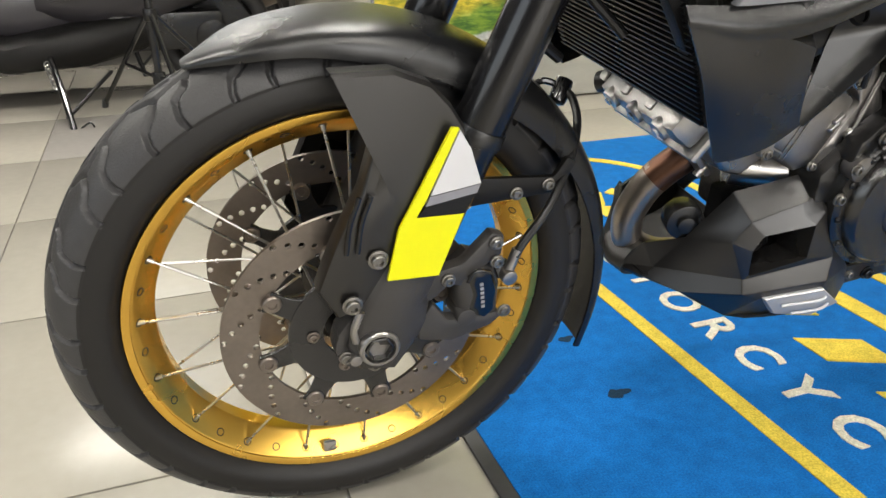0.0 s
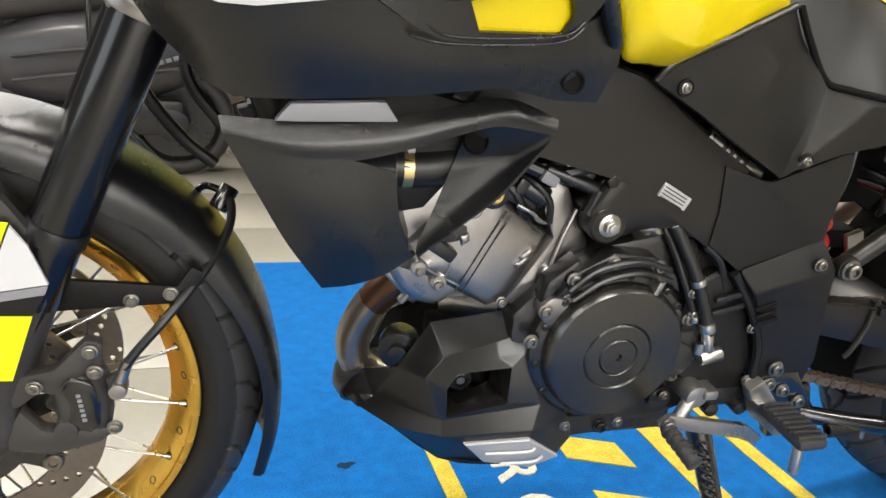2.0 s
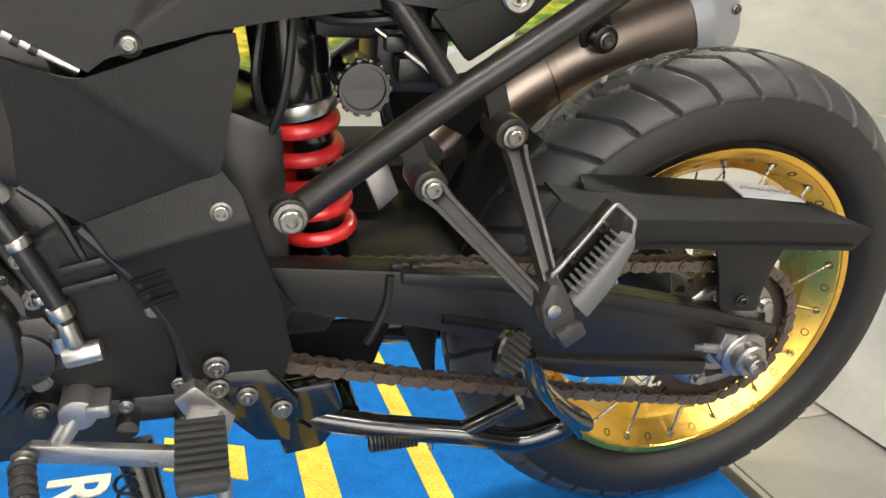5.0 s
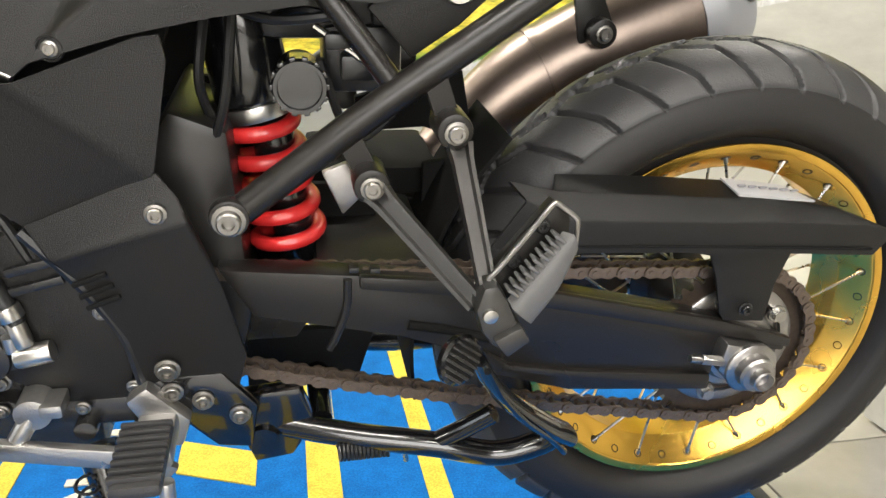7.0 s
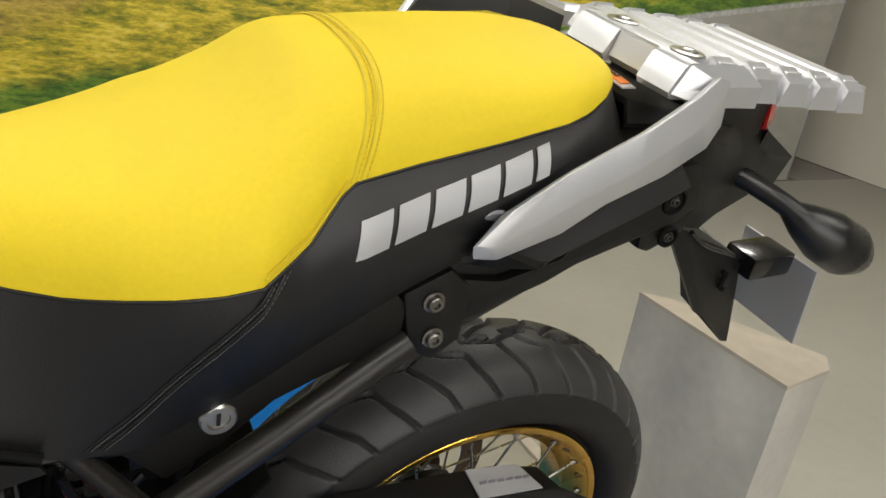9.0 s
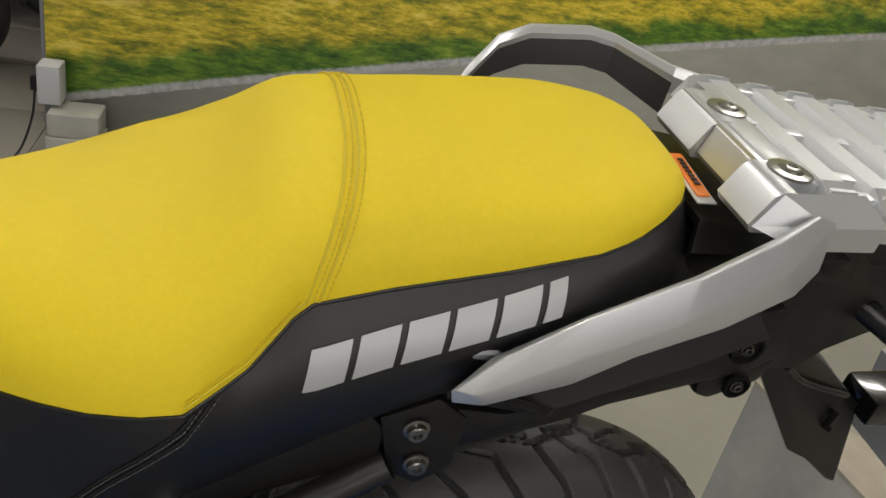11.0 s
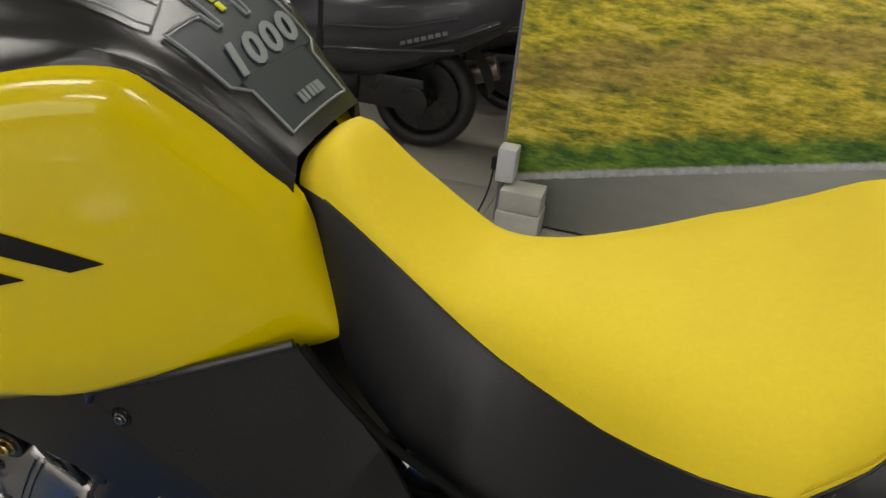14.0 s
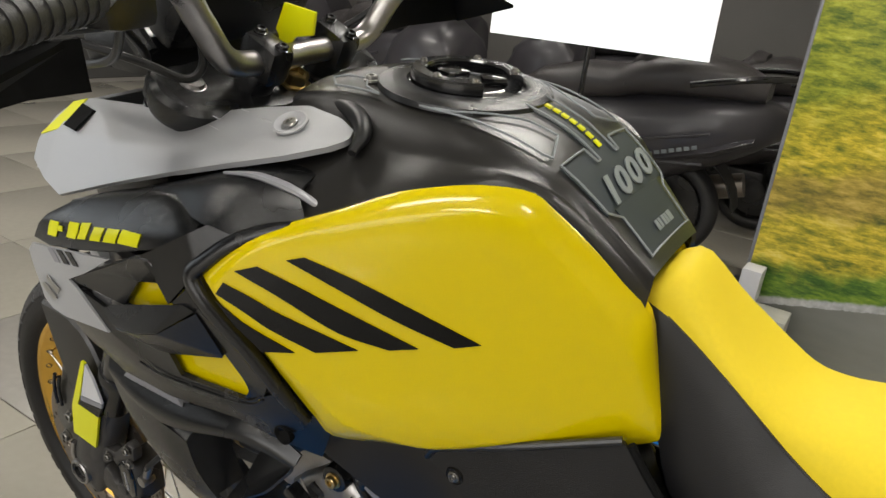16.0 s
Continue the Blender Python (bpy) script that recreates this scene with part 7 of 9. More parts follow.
# filler: moulded collar, locking ring open to one side, recessed lid
capm = Matrix.Translation((0.650, 0.0, 1.0965)) @ Matrix.Rotation(radians(2), 4, "Y") @ Matrix.Rotation(radians(-90), 4, "X")
part("filler_collar", lathe([(0.088, 0.006), (0.086, 0.0005), (0.078, -0.0025), (0.064, -0.0045), (0.059, -0.003), (0.057, 0.010)], 64, closed=True), M_BLACK, tcov, loc=capm)
part("filler_lid", lathe([(0.056, 0.010), (0.056, -0.001), (0.050, -0.003), (0.041, -0.003), (0.039, 0.003), (0.018, 0.003), (0.016, -0.001), (0.0, -0.001)], 56), M_GLOSSBLK, tcov, "black filler lid", loc=capm)
arc = [(0.0475 * math.cos(a), 0.0475 * math.sin(a)) for a in np.linspace(radians(25), radians(318), 40)]
tr = bmesh.new()
ribbon = []
for cx, cz in arc:
    d = Vector((cx, 0, cz)).normalized()
    ribbon.append([tr.verts.new(d * r + Vector((0, y, 0))) for r, y in ((0.0555, -0.002), (0.0555, -0.0125), (0.0535, -0.0145), (0.0415, -0.0145), (0.040, -0.0125), (0.040, -0.002))])
for A, C in zip(ribbon, ribbon[1:]):
    for k in range(6):
        tr.faces.new((A[k], A[(k + 1) % 6], C[(k + 1) % 6], C[k]))
tr.faces.new(ribbon[0])
tr.faces.new(ribbon[-1])
part("tank_ring", tr, M_GLOSSBLK, tcov, "black tank-bag ring on the filler", loc=capm)
for a, rr, w in ((40, 0.027, 0.022), (160, 0.024, 0.028), (270, 0.026, 0.024)):
    part("ring_lug", box((0, 0, 0), (0.026, 0.008, w), 0.003), M_GLOSSBLK, tcov, loc=capm @ Matrix.Rotation(radians(-a), 4, "Y") @ Matrix.Translation((rr, -0.005, 0)))
for a in (40, 110, 190, 265, 310):
    bolt(tcov, 0, 0, 0, 0.0032, M_BOLT).matrix_basis = capm @ Matrix.Translation((0.0475 * math.cos(radians(a)), -0.0148, 0.0475 * math.sin(radians(a))))
bolt(tcov, 0, 0, 0, 0.006, M_STEEL).matrix_basis = Matrix.Translation(on_cover(0.575, -0.055, 0.002)) @ Matrix.Rotation(radians(-90), 4, "X")
part("tank_core", box((0.70, 0, 0.91), (0.30, 0.12, 0.2), 0.03), M_MATT, bike)

# ---- seat ----
TOPX = [0.878, 0.896, 0.913, 0.93, 0.95, 0.973, 0.995, 1.02, 1.05, 1.08, 1.11, 1.142, 1.17, 1.20, 1.23, 1.255, 1.275, 1.292, 1.312, 1.35, 1.40, 1.46, 1.525, 1.57, 1.592, 1.606]
TOPZ = [0.972, 0.995, 0.985, 0.963, 0.942, 0.923, 0.908, 0.897, 0.899, 0.903, 0.909, 0.916, 0.922, 0.932, 0.942, 0.955, 0.970, 0.987, 0.998, 1.004, 1.010, 1.015, 1.019, 1.018, 1.011, 0.992]
EDGX = [0.878, 0.90, 0.93, 0.96, 0.99, 1.02, 1.05, 1.08, 1.11, 1.14, 1.17, 1.20, 1.23, 1.256, 1.29, 1.322, 1.377, 1.447, 1.508, 1.536, 1.561, 1.59, 1.606]
EDGY = [0.046, 0.050, 0.058, 0.065, 0.068, 0.069, 0.074, 0.085, 0.100, 0.117, 0.135, 0.150, 0.158, 0.162, 0.145, 0.125, 0.120, 0.119, 0.115, 0.105, 0.090, 0.062, 0.030]
EDGZ = [0.954, 0.947, 0.933, 0.916, 0.895, 0.872, 0.855, 0.848, 0.846, 0.847, 0.854, 0.861, 0.866, 0.873, 0.893, 0.930, 0.943, 0.960, 0.975, 0.981, 0.989, 0.992, 0.985]
LOWX = [0.878, 0.913, 0.931, 0.964, 1.008, 1.035, 1.064, 1.093, 1.128, 1.183, 1.255, 1.319, 1.381, 1.44, 1.54, 1.606]
LOWY = [0.047, 0.066, 0.078, 0.084, 0.098, 0.118, 0.122, 0.127, 0.131, 0.130, 0.127, 0.126, 0.125, 0.124, 0.118, 0.100]
LOWZ = [0.930, 0.850, 0.800, 0.765, 0.740, 0.735, 0.738, 0.733, 0.717, 0.712, 0.749, 0.792, 0.831, 0.862, 0.918, 0.945]
BULX, BULY = [0.878, 1.0, 1.2, 1.27, 1.33, 1.48, 1.56, 1.606], [0.002, 0.006, 0.006, 0.012, 0.026, 0.022, 0.012, 0.0]


def eased(x, X, Y):
    """Values along a rounded line through the stations."""
    return np.mean([np.interp(x + d, X, Y) for d in (-0.010, -0.005, 0.0, 0.005, 0.010)])


def seat_top(x, s):
    """A point on the yellow top; s runs from -1 at its left edge to 1."""
    zt, ye, ze = eased(x, TOPX, TOPZ), np.interp(x, EDGX, EDGY), np.interp(x, EDGX, EDGZ)
    u = abs(s)
    return Vector((x, ye * math.sin(u * math.pi / 2) ** 0.77 * (1 if s > 0 else -1), ze + (zt - ze) * max(math.cos(u * math.pi / 2), 0) ** 0.77))


def seat_wall(x, t, lift=0.0):
    """A point on the black side, from the yellow edge at t = 0 down to its hem."""
    ye, ze, yl, zl = np.interp(x, EDGX, EDGY), np.interp(x, EDGX, EDGZ), eased(x, LOWX, LOWY), eased(x, LOWX, LOWZ)
    return Vector((x, -(ye + (yl - ye) * t + np.interp(x, BULX, BULY) * math.sin(t ** 0.75 * math.pi)) - lift, ze + (zl - ze) * t))


xs = np.concatenate([np.linspace(0.878, 1.30, 44), np.linspace(1.305, 1.34, 6), np.linspace(1.355, 1.606, 24)])
yel = [[seat_top(x, a) for a in np.linspace(-1, 1, 21)] for x in xs]
blkL = [[seat_wall(x, t) for t in np.linspace(0, 1, 10)] for x in xs]
blkR = [[(p[0], -p[1], p[2]) for p in wall] for wall in blkL]
seat = part("seat", skin(yel, 1, 1, 0.0, False, False), M_YELLOWSEAT, bike, "stepped seat with a yellow vinyl top", sharp=60)
part("seat_side", skin(blkL, 1, 1, 0.0, False, False), M_SEATBLK, seat, "black vinyl seat side", sharp=60)
part("seat_side", skin(blkR, 1, 1, 0.0, False, False), M_SEATBLK, seat, "black vinyl seat side", sharp=60)


M_THREAD = material("grey_thread", (0.09, 0.088, 0.085), 0.7, stain=0.1)
# darker yellow carries the shade of the seams in its colour, stitches too
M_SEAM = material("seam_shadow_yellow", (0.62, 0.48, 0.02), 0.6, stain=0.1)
part("piping", tube([seat_top(x, -0.999) + Vector((0, -0.0005, 0)) for x in np.linspace(0.90, 1.60, 60)], 0.0012, 6, 1), M_SEATBLK, seat)
for dx in (0.0, 0.008):
    L = [seat_top(1.322 + dx + 0.022 * math.cos(s * math.pi / 2), s) + Vector((0, 0, 0.0008)) for s in np.linspace(-1, 1, 33)]
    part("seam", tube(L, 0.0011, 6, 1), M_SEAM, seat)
    for k in range(0, 64, 1):
        s = -1 + 2 * k / 64
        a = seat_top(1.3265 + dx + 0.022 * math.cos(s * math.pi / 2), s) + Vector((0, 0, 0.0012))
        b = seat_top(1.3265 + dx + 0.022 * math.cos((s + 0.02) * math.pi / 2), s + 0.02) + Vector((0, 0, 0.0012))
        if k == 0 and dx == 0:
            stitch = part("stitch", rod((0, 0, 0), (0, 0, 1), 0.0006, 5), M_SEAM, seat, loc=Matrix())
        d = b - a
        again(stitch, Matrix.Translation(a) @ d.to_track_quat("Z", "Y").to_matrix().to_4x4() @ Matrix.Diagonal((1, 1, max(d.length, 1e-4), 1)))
stitch.matrix_basis = Matrix.Translation((1.34, -0.119, 0.94)) @ Matrix.Diagonal((1, 1, 0.003, 1))
for k in range(46):
    x = 1.318 - 0.062 * k / 46
    a, b = seat_top(x, -0.955), seat_top(x - 0.0008, -0.955)
    d = b - a
    again(stitch, Matrix.Translation(a + Vector((0, -0.0008, 0.0006))) @ d.to_track_quat("Z", "Y").to_matrix().to_4x4() @ Matrix.Diagonal((1, 1, max(d.length, 1e-4), 1)))
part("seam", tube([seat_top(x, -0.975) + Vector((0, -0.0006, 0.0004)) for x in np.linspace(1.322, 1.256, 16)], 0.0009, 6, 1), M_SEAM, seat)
# double-stitched seam down the black side
thread = part("stitch", rod((0, 0, 0), (0, 0, 1), 0.0006, 5), M_THREAD, seat, loc=Matrix.Translation((1.26, -0.161, 0.874)) @ Matrix.Diagonal((1, 1, 0.003, 1)))
for off in (0.0, 0.010):
    n = 30
    pts = [seat_wall(1.262 - 0.115 * t + off, 0.02 + 0.93 * t, 0.0006) for t in np.linspace(0, 1, n)]
    part("seam", tube(pts, 0.0010, 5, 1), M_SEATBLK, seat)
    for k in range(56):
        t = k / 56
        a, b = seat_wall(1.2655 - 0.115 * t + off, 0.02 + 0.93 * t, 0.0012), seat_wall(1.2655 - 0.115 * (t + 0.01) + off, 0.02 + 0.93 * (t + 0.01), 0.0012)
        d = b - a
        o = again(thread, Matrix.Translation(a) @ d.to_track_quat("Z", "Y").to_matrix().to_4x4() @ Matrix.Diagonal((0.8, 0.8, d.length, 1)))
# dark tube for the shaded gap where the seat meets the side cover
for s_ in (-1, 1):
    part("seat_bead", tube([(0.905, s_ * 0.106, 0.846), (0.930, s_ * 0.104, 0.812), (0.972, s_ * 0.102, 0.766), (1.005, s_ * 0.112, 0.758), (1.060, s_ * 0.130, 0.750), (1.120, s_ * 0.138, 0.729)], 0.0042, 8), M_INNER, seat)
# maker's name as six plain silver bars
for k in range(6):
    x0, wide = 1.324 + 0.0292 * k, 0.0245 if k < 5 else 0.012
    rows = []
    for tz in np.linspace(0, 1, 6):
        row = []
        for tx in np.linspace(0, 1, 4):
            x = x0 + wide * tx + 0.003 * tz
            zb = 0.883 + (x - 1.325) * 0.385 + (0.028 - 0.045 * (x - 1.325)) * tz
            top, hem = seat_wall(x, 0).z, seat_wall(x, 1).z
            row.append(seat_wall(x, (top - zb) / (top - hem), 0.0022))
        rows.append(row)
    part("name_bar", skin(rows, 1, 1, 0.0012, False, False), M_SILVER, seat, "silver printed bar")

# ---- swingarm, chain, rear suspension ----
part("frame_rear", plate([(0.93, 0.50), (1.0, 0.62), (1.05, 0.60), (1.06, 0.42), (1.04, 0.34), (0.95, 0.34)], -0.10, 0.20, 0.01), M_FRAME, bike)
for side in (-1, 1):
    sa = [(1.03, 0.478), (1.145, 0.466), (1.267, 0.452), (1.37, 0.430), (1.55, 0.386), (1.640, 0.356), (1.644, 0.336), (1.56, 0.350), (1.555, 0.296), (1.383, 0.312), (1.297, 0.340), (1.270, 0.366), (1.200, 0.392), (1.06, 0.425)]
    sw = part("swingarm", plate(sa, -0.122 if side < 0 else 0.092, 0.03, 0.006), M_FRAME, bike, "black alloy swingarm")
    if side < 0:
        # upper rail of the arm, its pressed slot, the step below and the weld at its root
        part("arm_rail", plate([(1.16, 0.4655), (1.267, 0.4535), (1.37, 0.4315), (1.55, 0.3875), (1.643, 0.3575), (1.643, 0.345), (1.55, 0.370), (1.37, 0.413), (1.267, 0.436), (1.16, 0.452)], -0.128, 0.01, 0.003), M_FRAME, sw)
        part("arm_step", plate([(1.285, 0.372), (1.315, 0.352), (1.385, 0.338), (1.552, 0.318), (1.553, 0.297), (1.384, 0.3135), (1.300, 0.341)], -0.1285, 0.012, 0.004), M_FRAME, sw)
        part("arm_slot", tube([(1.208, -0.1225, 0.4065), (1.25, -0.1225, 0.397), (1.292, -0.1225, 0.384)], 0.0052, 10), M_INNER, sw)
        part("weld_seam", tube([(1.149, -0.124, 0.462), (1.147, -0.1245, 0.43), (1.136, -0.124, 0.398), (1.13, -0.122, 0.385)], 0.004, 8), M_FRAME, sw)
        for wx, wz in ((1.155, 0.4705), (1.175, 0.4685)):
            part("arm_clip", box((wx, -0.118, wz), (0.010, 0.012, 0.006), 0.002), M_CABLE, sw)
part("arm_bridge", box((1.18, 0, 0.43), (0.12, 0.2, 0.06), 0.012), M_FRAME, bike)
# axle block
ab = part("axle_adjuster", join(plate([(1.555, 0.366), (1.612, 0.352), (1.606, 0.318), (1.570, 0.312), (1.550, 0.332)], -0.142, 0.03, 0.004), rod((1.555, -0.138, 0.342), (1.528, -0.138, 0.347), 0.0065, 6, bevel=0.001),
                                rod((1.53, -0.138, 0.3465), (1.515, -0.138, 0.349), 0.0045, 12)), M_ALLOY, bike, "dull bright chain adjuster block")
part("axle_washer", lathe([(0.030, 0.004), (0.030, -0.001), (0.027, -0.003), (0.0, -0.003)], 32), M_ALLOY, ab, loc=(1.588, -0.144, 0.334))
part("axle_nut", lathe([(0.0215, 0.006), (0.0215, -0.008), (0.019, -0.011), (0.0125, -0.012), (0.0125, -0.021), (0.0105, -0.022), (0.0095, -0.014), (0.0, -0.014)], 12), M_ALLOY, ab, loc=(1.588, -0.150, 0.334))
part("adjuster_mark", plate([(1.606, 0.352), (1.612, 0.350), (1.604, 0.334), (1.599, 0.336)], -0.1435, 0.003, 0.0006), M_GOLDNUT, ab)
# chain: front and rear sprockets and every link on its run
RS, FS = Vector((REAR.x, -0.098, REAR.z)), Vector((0.905, -0.098, 0.435))
RR, FR = 0.098, 0.037


def toothed(r, n, thick, inner):
    bm = bmesh.new()
    pts = []
    for k in range(n * 4):
        a = 2 * math.pi * k / (n * 4)
        rr = r + (0.006, 0.006, -0.004, -0.004)[k % 4]
        pts.append((rr * math.cos(a), rr * math.sin(a)))
    outer_a = [bm.verts.new((x, 0, z)) for x, z in pts]
    inner_a = [bm.verts.new((inner * math.cos(2 * math.pi * k / (n * 4)), 0, inner * math.sin(2 * math.pi * k / (n * 4)))) for k in range(n * 4)]
    for k in range(n * 4):
        j = (k + 1) % (n * 4)
        bm.faces.new((outer_a[k], outer_a[j], inner_a[j], inner_a[k]))
    bmesh.ops.solidify(bm, geom=bm.faces[:], thickness=thick)
    return bm


part("rear_sprocket", toothed(RR, 41, 0.007, 0.060), M_CHAIN, rear_wheel, "steel rear sprocket", loc=Matrix.Translation(RS - REAR))
hubc = part("sprocket_carrier", lathe([(0.078, 0.012), (0.078, -0.002), (0.074, -0.004), (0.064, -0.004), (0.062, 0.002), (0.054, 0.002), (0.050, -0.010), (0.046, -0.014), (0.038, -0.015), (0.034, -0.022), (0.018, -0.024), (0.0, -0.024)], 48), M_ALLOY, rear_wheel, "grey cast sprocket carrier", loc=Matrix.Translation(RS - REAR))
for k in range(5):
    a = radians(38 + 72 * k)
    part("carrier_nut", join(rod((0.064 * math.cos(a), -0.003, 0.064 * math.sin(a)), (0.064 * math.cos(a), -0.007, 0.064 * math.sin(a)), 0.0105, 20), rod((0.064 * math.cos(a), -0.006, 0.064 * math.sin(a)), (0.064 * math.cos(a), -0.014, 0.064 * math.sin(a)), 0.0075, 6)), M_STEEL, hubc)
    b = a + radians(36)
    part("carrier_web", box((0.056 * math.cos(b), -0.004, 0.056 * math.sin(b)), (0.016, 0.012, 0.010), 0.003, Matrix.Rotation(-b, 4, "Y")), M_ALLOY, hubc)
part("front_sprocket", toothed(FR, 17, 0.007, 0.012), M_CHAIN, bike, loc=Matrix.Translation(FS))
d = RS - FS
L, base = math.hypot(d.x, d.z), math.atan2(d.z, d.x)
phi = math.asin((RR - FR) / L)
run = []
t_up = base + math.pi / 2 + phi
t_dn = base - math.pi / 2 - phi


def at_circle(c, r, a):
    return Vector((c.x + r * math.cos(a), c.y, c.z + r * math.sin(a)))


A1, A2 = at_circle(FS, FR, t_up), at_circle(RS, RR, t_up)
D1, D2 = at_circle(FS, FR, t_dn), at_circle(RS, RR, t_dn)
run += [A1.lerp(A2, k / 60) for k in range(60)]
a0, a1 = t_up, t_dn
run += [at_circle(RS, RR, a0 + (a1 - a0) * k / 40) for k in range(40)]
low_run = [D2.lerp(D1, k / 60) for k in range(60)]
run += [p - Vector((0, 0, 0.012 * math.sin(math.pi * k / 60))) for k, p in enumerate(low_run)]
run += [at_circle(FS, FR, t_dn - (2 * math.pi - (t_up - t_dn)) * k / 20) for k in range(20)]
seglen = [0.0]
for p, q in zip(run, run[1:] + run[:1]):
    seglen.append(seglen[-1] + (q - p).length)
N = 2 * round(seglen[-1] / 0.01588 / 2)


def chain_at(s):
    s = s % seglen[-1]
    k = max(i for i in range(len(run)) if seglen[i] <= s + 1e-9)
    p, q = run[k], run[(k + 1) % len(run)]
    return p.lerp(q, (s - seglen[k]) / max(seglen[k + 1] - seglen[k], 1e-9))


def link_mesh(gap, thick):
    """Two side plates with waists and their rollers."""
    out = []
    P = 0.01588
    for s in (-1, 1):
        pts = []
        for a in np.linspace(math.pi / 2, 3 * math.pi / 2, 6):
            pts.append((-P / 2 + 0.0072 * math.cos(a), 0.0072 * math.sin(a)))
        pts.append((0, -0.0052))
        for a in np.linspace(-math.pi / 2, math.pi / 2, 6):
            pts.append((P / 2 + 0.0072 * math.cos(a), 0.0072 * math.sin(a)))
        pts.append((0, 0.0052))
        out.append(plate(pts, s * gap - thick / 2, thick, 0.0))
    for x in (-P / 2, P / 2):
        out.append(rod((x, -gap - 0.0022, 0), (x, gap + 0.0022, 0), 0.003, 8))
    return join(*out)


chain = part("chain", rod((FS.x, -0.10, FS.z), (FS.x, -0.096, FS.z), 0.012, 12), M_CHAIN, bike, "oily steel drive chain")
outer = inner_l = None
for k in range(N):
    s = k * seglen[-1] / N
    p, q = chain_at(s - 0.0079), chain_at(s + 0.0079)
    dd = q - p
    m = Matrix.Translation((p + q) / 2) @ Matrix.Rotation(-math.atan2(dd.z, dd.x), 4, "Y")
    if k % 2 == 0:
        outer = again(outer, m, chain) if outer else part("link", link_mesh(0.0095, 0.002), M_CHAIN, chain, loc=m)
    else:
        inner_l = again(inner_l, m, chain) if inner_l else part("link", link_mesh(0.0068, 0.002), M_CHAIN, chain, loc=m)
# chain guard with its pale label
GV = [(1.303, -0.112, 0.551), (1.318, -0.126, 0.536), (1.366, -0.134, 0.517), (1.472, -0.136, 0.512), (1.58, -0.139, 0.508), (1.690, -0.142, 0.501), (1.716, -0.145, 0.494), (1.700, -0.142, 0.466), (1.58, -0.138, 0.473), (1.479, -0.134, 0.477), (1.372, -0.134, 0.482), (1.284, -0.130, 0.490),
      (1.350, -0.118, 0.541), (1.474, -0.118, 0.532), (1.58, -0.118, 0.524), (1.66, -0.118, 0.512), (1.36, -0.078, 0.544), (1.474, -0.076, 0.537), (1.58, -0.076, 0.528), (1.65, -0.08, 0.512)]
GF = [(0, 12, 2, 1), (2, 12, 13, 3), (3, 13, 14, 4), (4, 14, 15, 5), (5, 15, 6), (2, 3, 9, 10), (3, 4, 8, 9), (4, 5, 7, 8), (5, 6, 7), (1, 2, 10, 11), (12, 16, 17, 13), (13, 17, 18, 14), (14, 18, 19, 15)]
cgd = part("chain_guard", shell(GV, GF, 0.004, 0.002, 2), M_MATT, bike, "satin black chain guard", sharp=22)
part("guard_flap", plate([(1.470, 0.478), (1.520, 0.468), (1.532, 0.440), (1.545, 0.398), (1.552, 0.388), (1.600, 0.384), (1.603, 0.430), (1.615, 0.474)], -0.128, 0.004, 0.001), M_MATT, cgd)
part("guard_groove", tube([(1.372, -0.1352, 0.4895), (1.479, -0.1352, 0.4845), (1.58, -0.1392, 0.480), (1.695, -0.1432, 0.474)], 0.0014, 6), M_INNER, cgd)
part("guard_label", shell([(1.544, -0.078, 0.5345), (1.619, -0.078, 0.5235), (1.633, -0.117, 0.5205), (1.544, -0.117, 0.5305)], [(0, 1, 2, 3)], 0.002), M_GREYTAG, cgd, "pale printed label")
for k in range(6):
    part("label_bar", box((1.556 + 0.0125 * k, -0.10, 0.5335 - 0.00155 * k), (0.0085, 0.003, 0.0016), 0), M_GREYFILM, cgd)
bolt(cgd, 1.574, -0.129, 0.402, 0.006, M_BLACK)
# shock with red coil spring and remote reservoir
sh = part("shock_body", rod((1.108, -0.02, 0.43), (1.062, -0.02, 0.72), 0.021, 18), M_GLOSSBLK, bike, "black shock absorber body")
part("shock_head", rod((1.070, -0.02, 0.608), (1.058, -0.02, 0.70), 0.037, 24, bevel=0.005), M_GLOSSBLK, sh)
part("shock_collar", rod((1.074, -0.02, 0.594), (1.0705, -0.02, 0.609), 0.039, 28, bevel=0.003), M_STEEL, sh)
turns = 5.0
part("shock_spring", tube([(1.0995 - 0.027 * (a / (2 * math.pi * turns)) + 0.034 * math.cos(a), -0.02 + 0.034 * math.sin(a), 0.448 + 0.142 * a / (2 * math.pi * turns)) for a in np.linspace(0, 2 * math.pi * turns, 130)], 0.0078, 12, 1), M_RED, bike, "red coil spring")
kn = part("preload_knob", lathe([(0.0, 0.05), (0.020, 0.05), (0.020, 0.006), (0.0225, 0.002), (0.023, -0.004), (0.0215, -0.008), (0.0185, -0.008), (0.0178, -0.005), (0.0, -0.005)], 40), M_GLOSSBLK, bike, "black preload adjuster knob", loc=(1.112, -0.126, 0.646))
lug = None
for k in range(14):
    m = Matrix.Rotation(2 * math.pi * k / 14, 4, "Y") @ Matrix.Translation((0.0230, -0.002, 0))
    if lug is None:
        lug = part("knob_lug", box((0, 0, 0), (0.003, 0.008, 0.005), 0.001), M_GLOSSBLK, kn, loc=m)
    else:
        again(lug, m)
part("link_plate", join(plate([(1.02, 0.40), (1.09, 0.44), (1.14, 0.42), (1.10, 0.36), (1.03, 0.36)], -0.06, 0.12, 0.006)), M_DARKALLOY, bike)
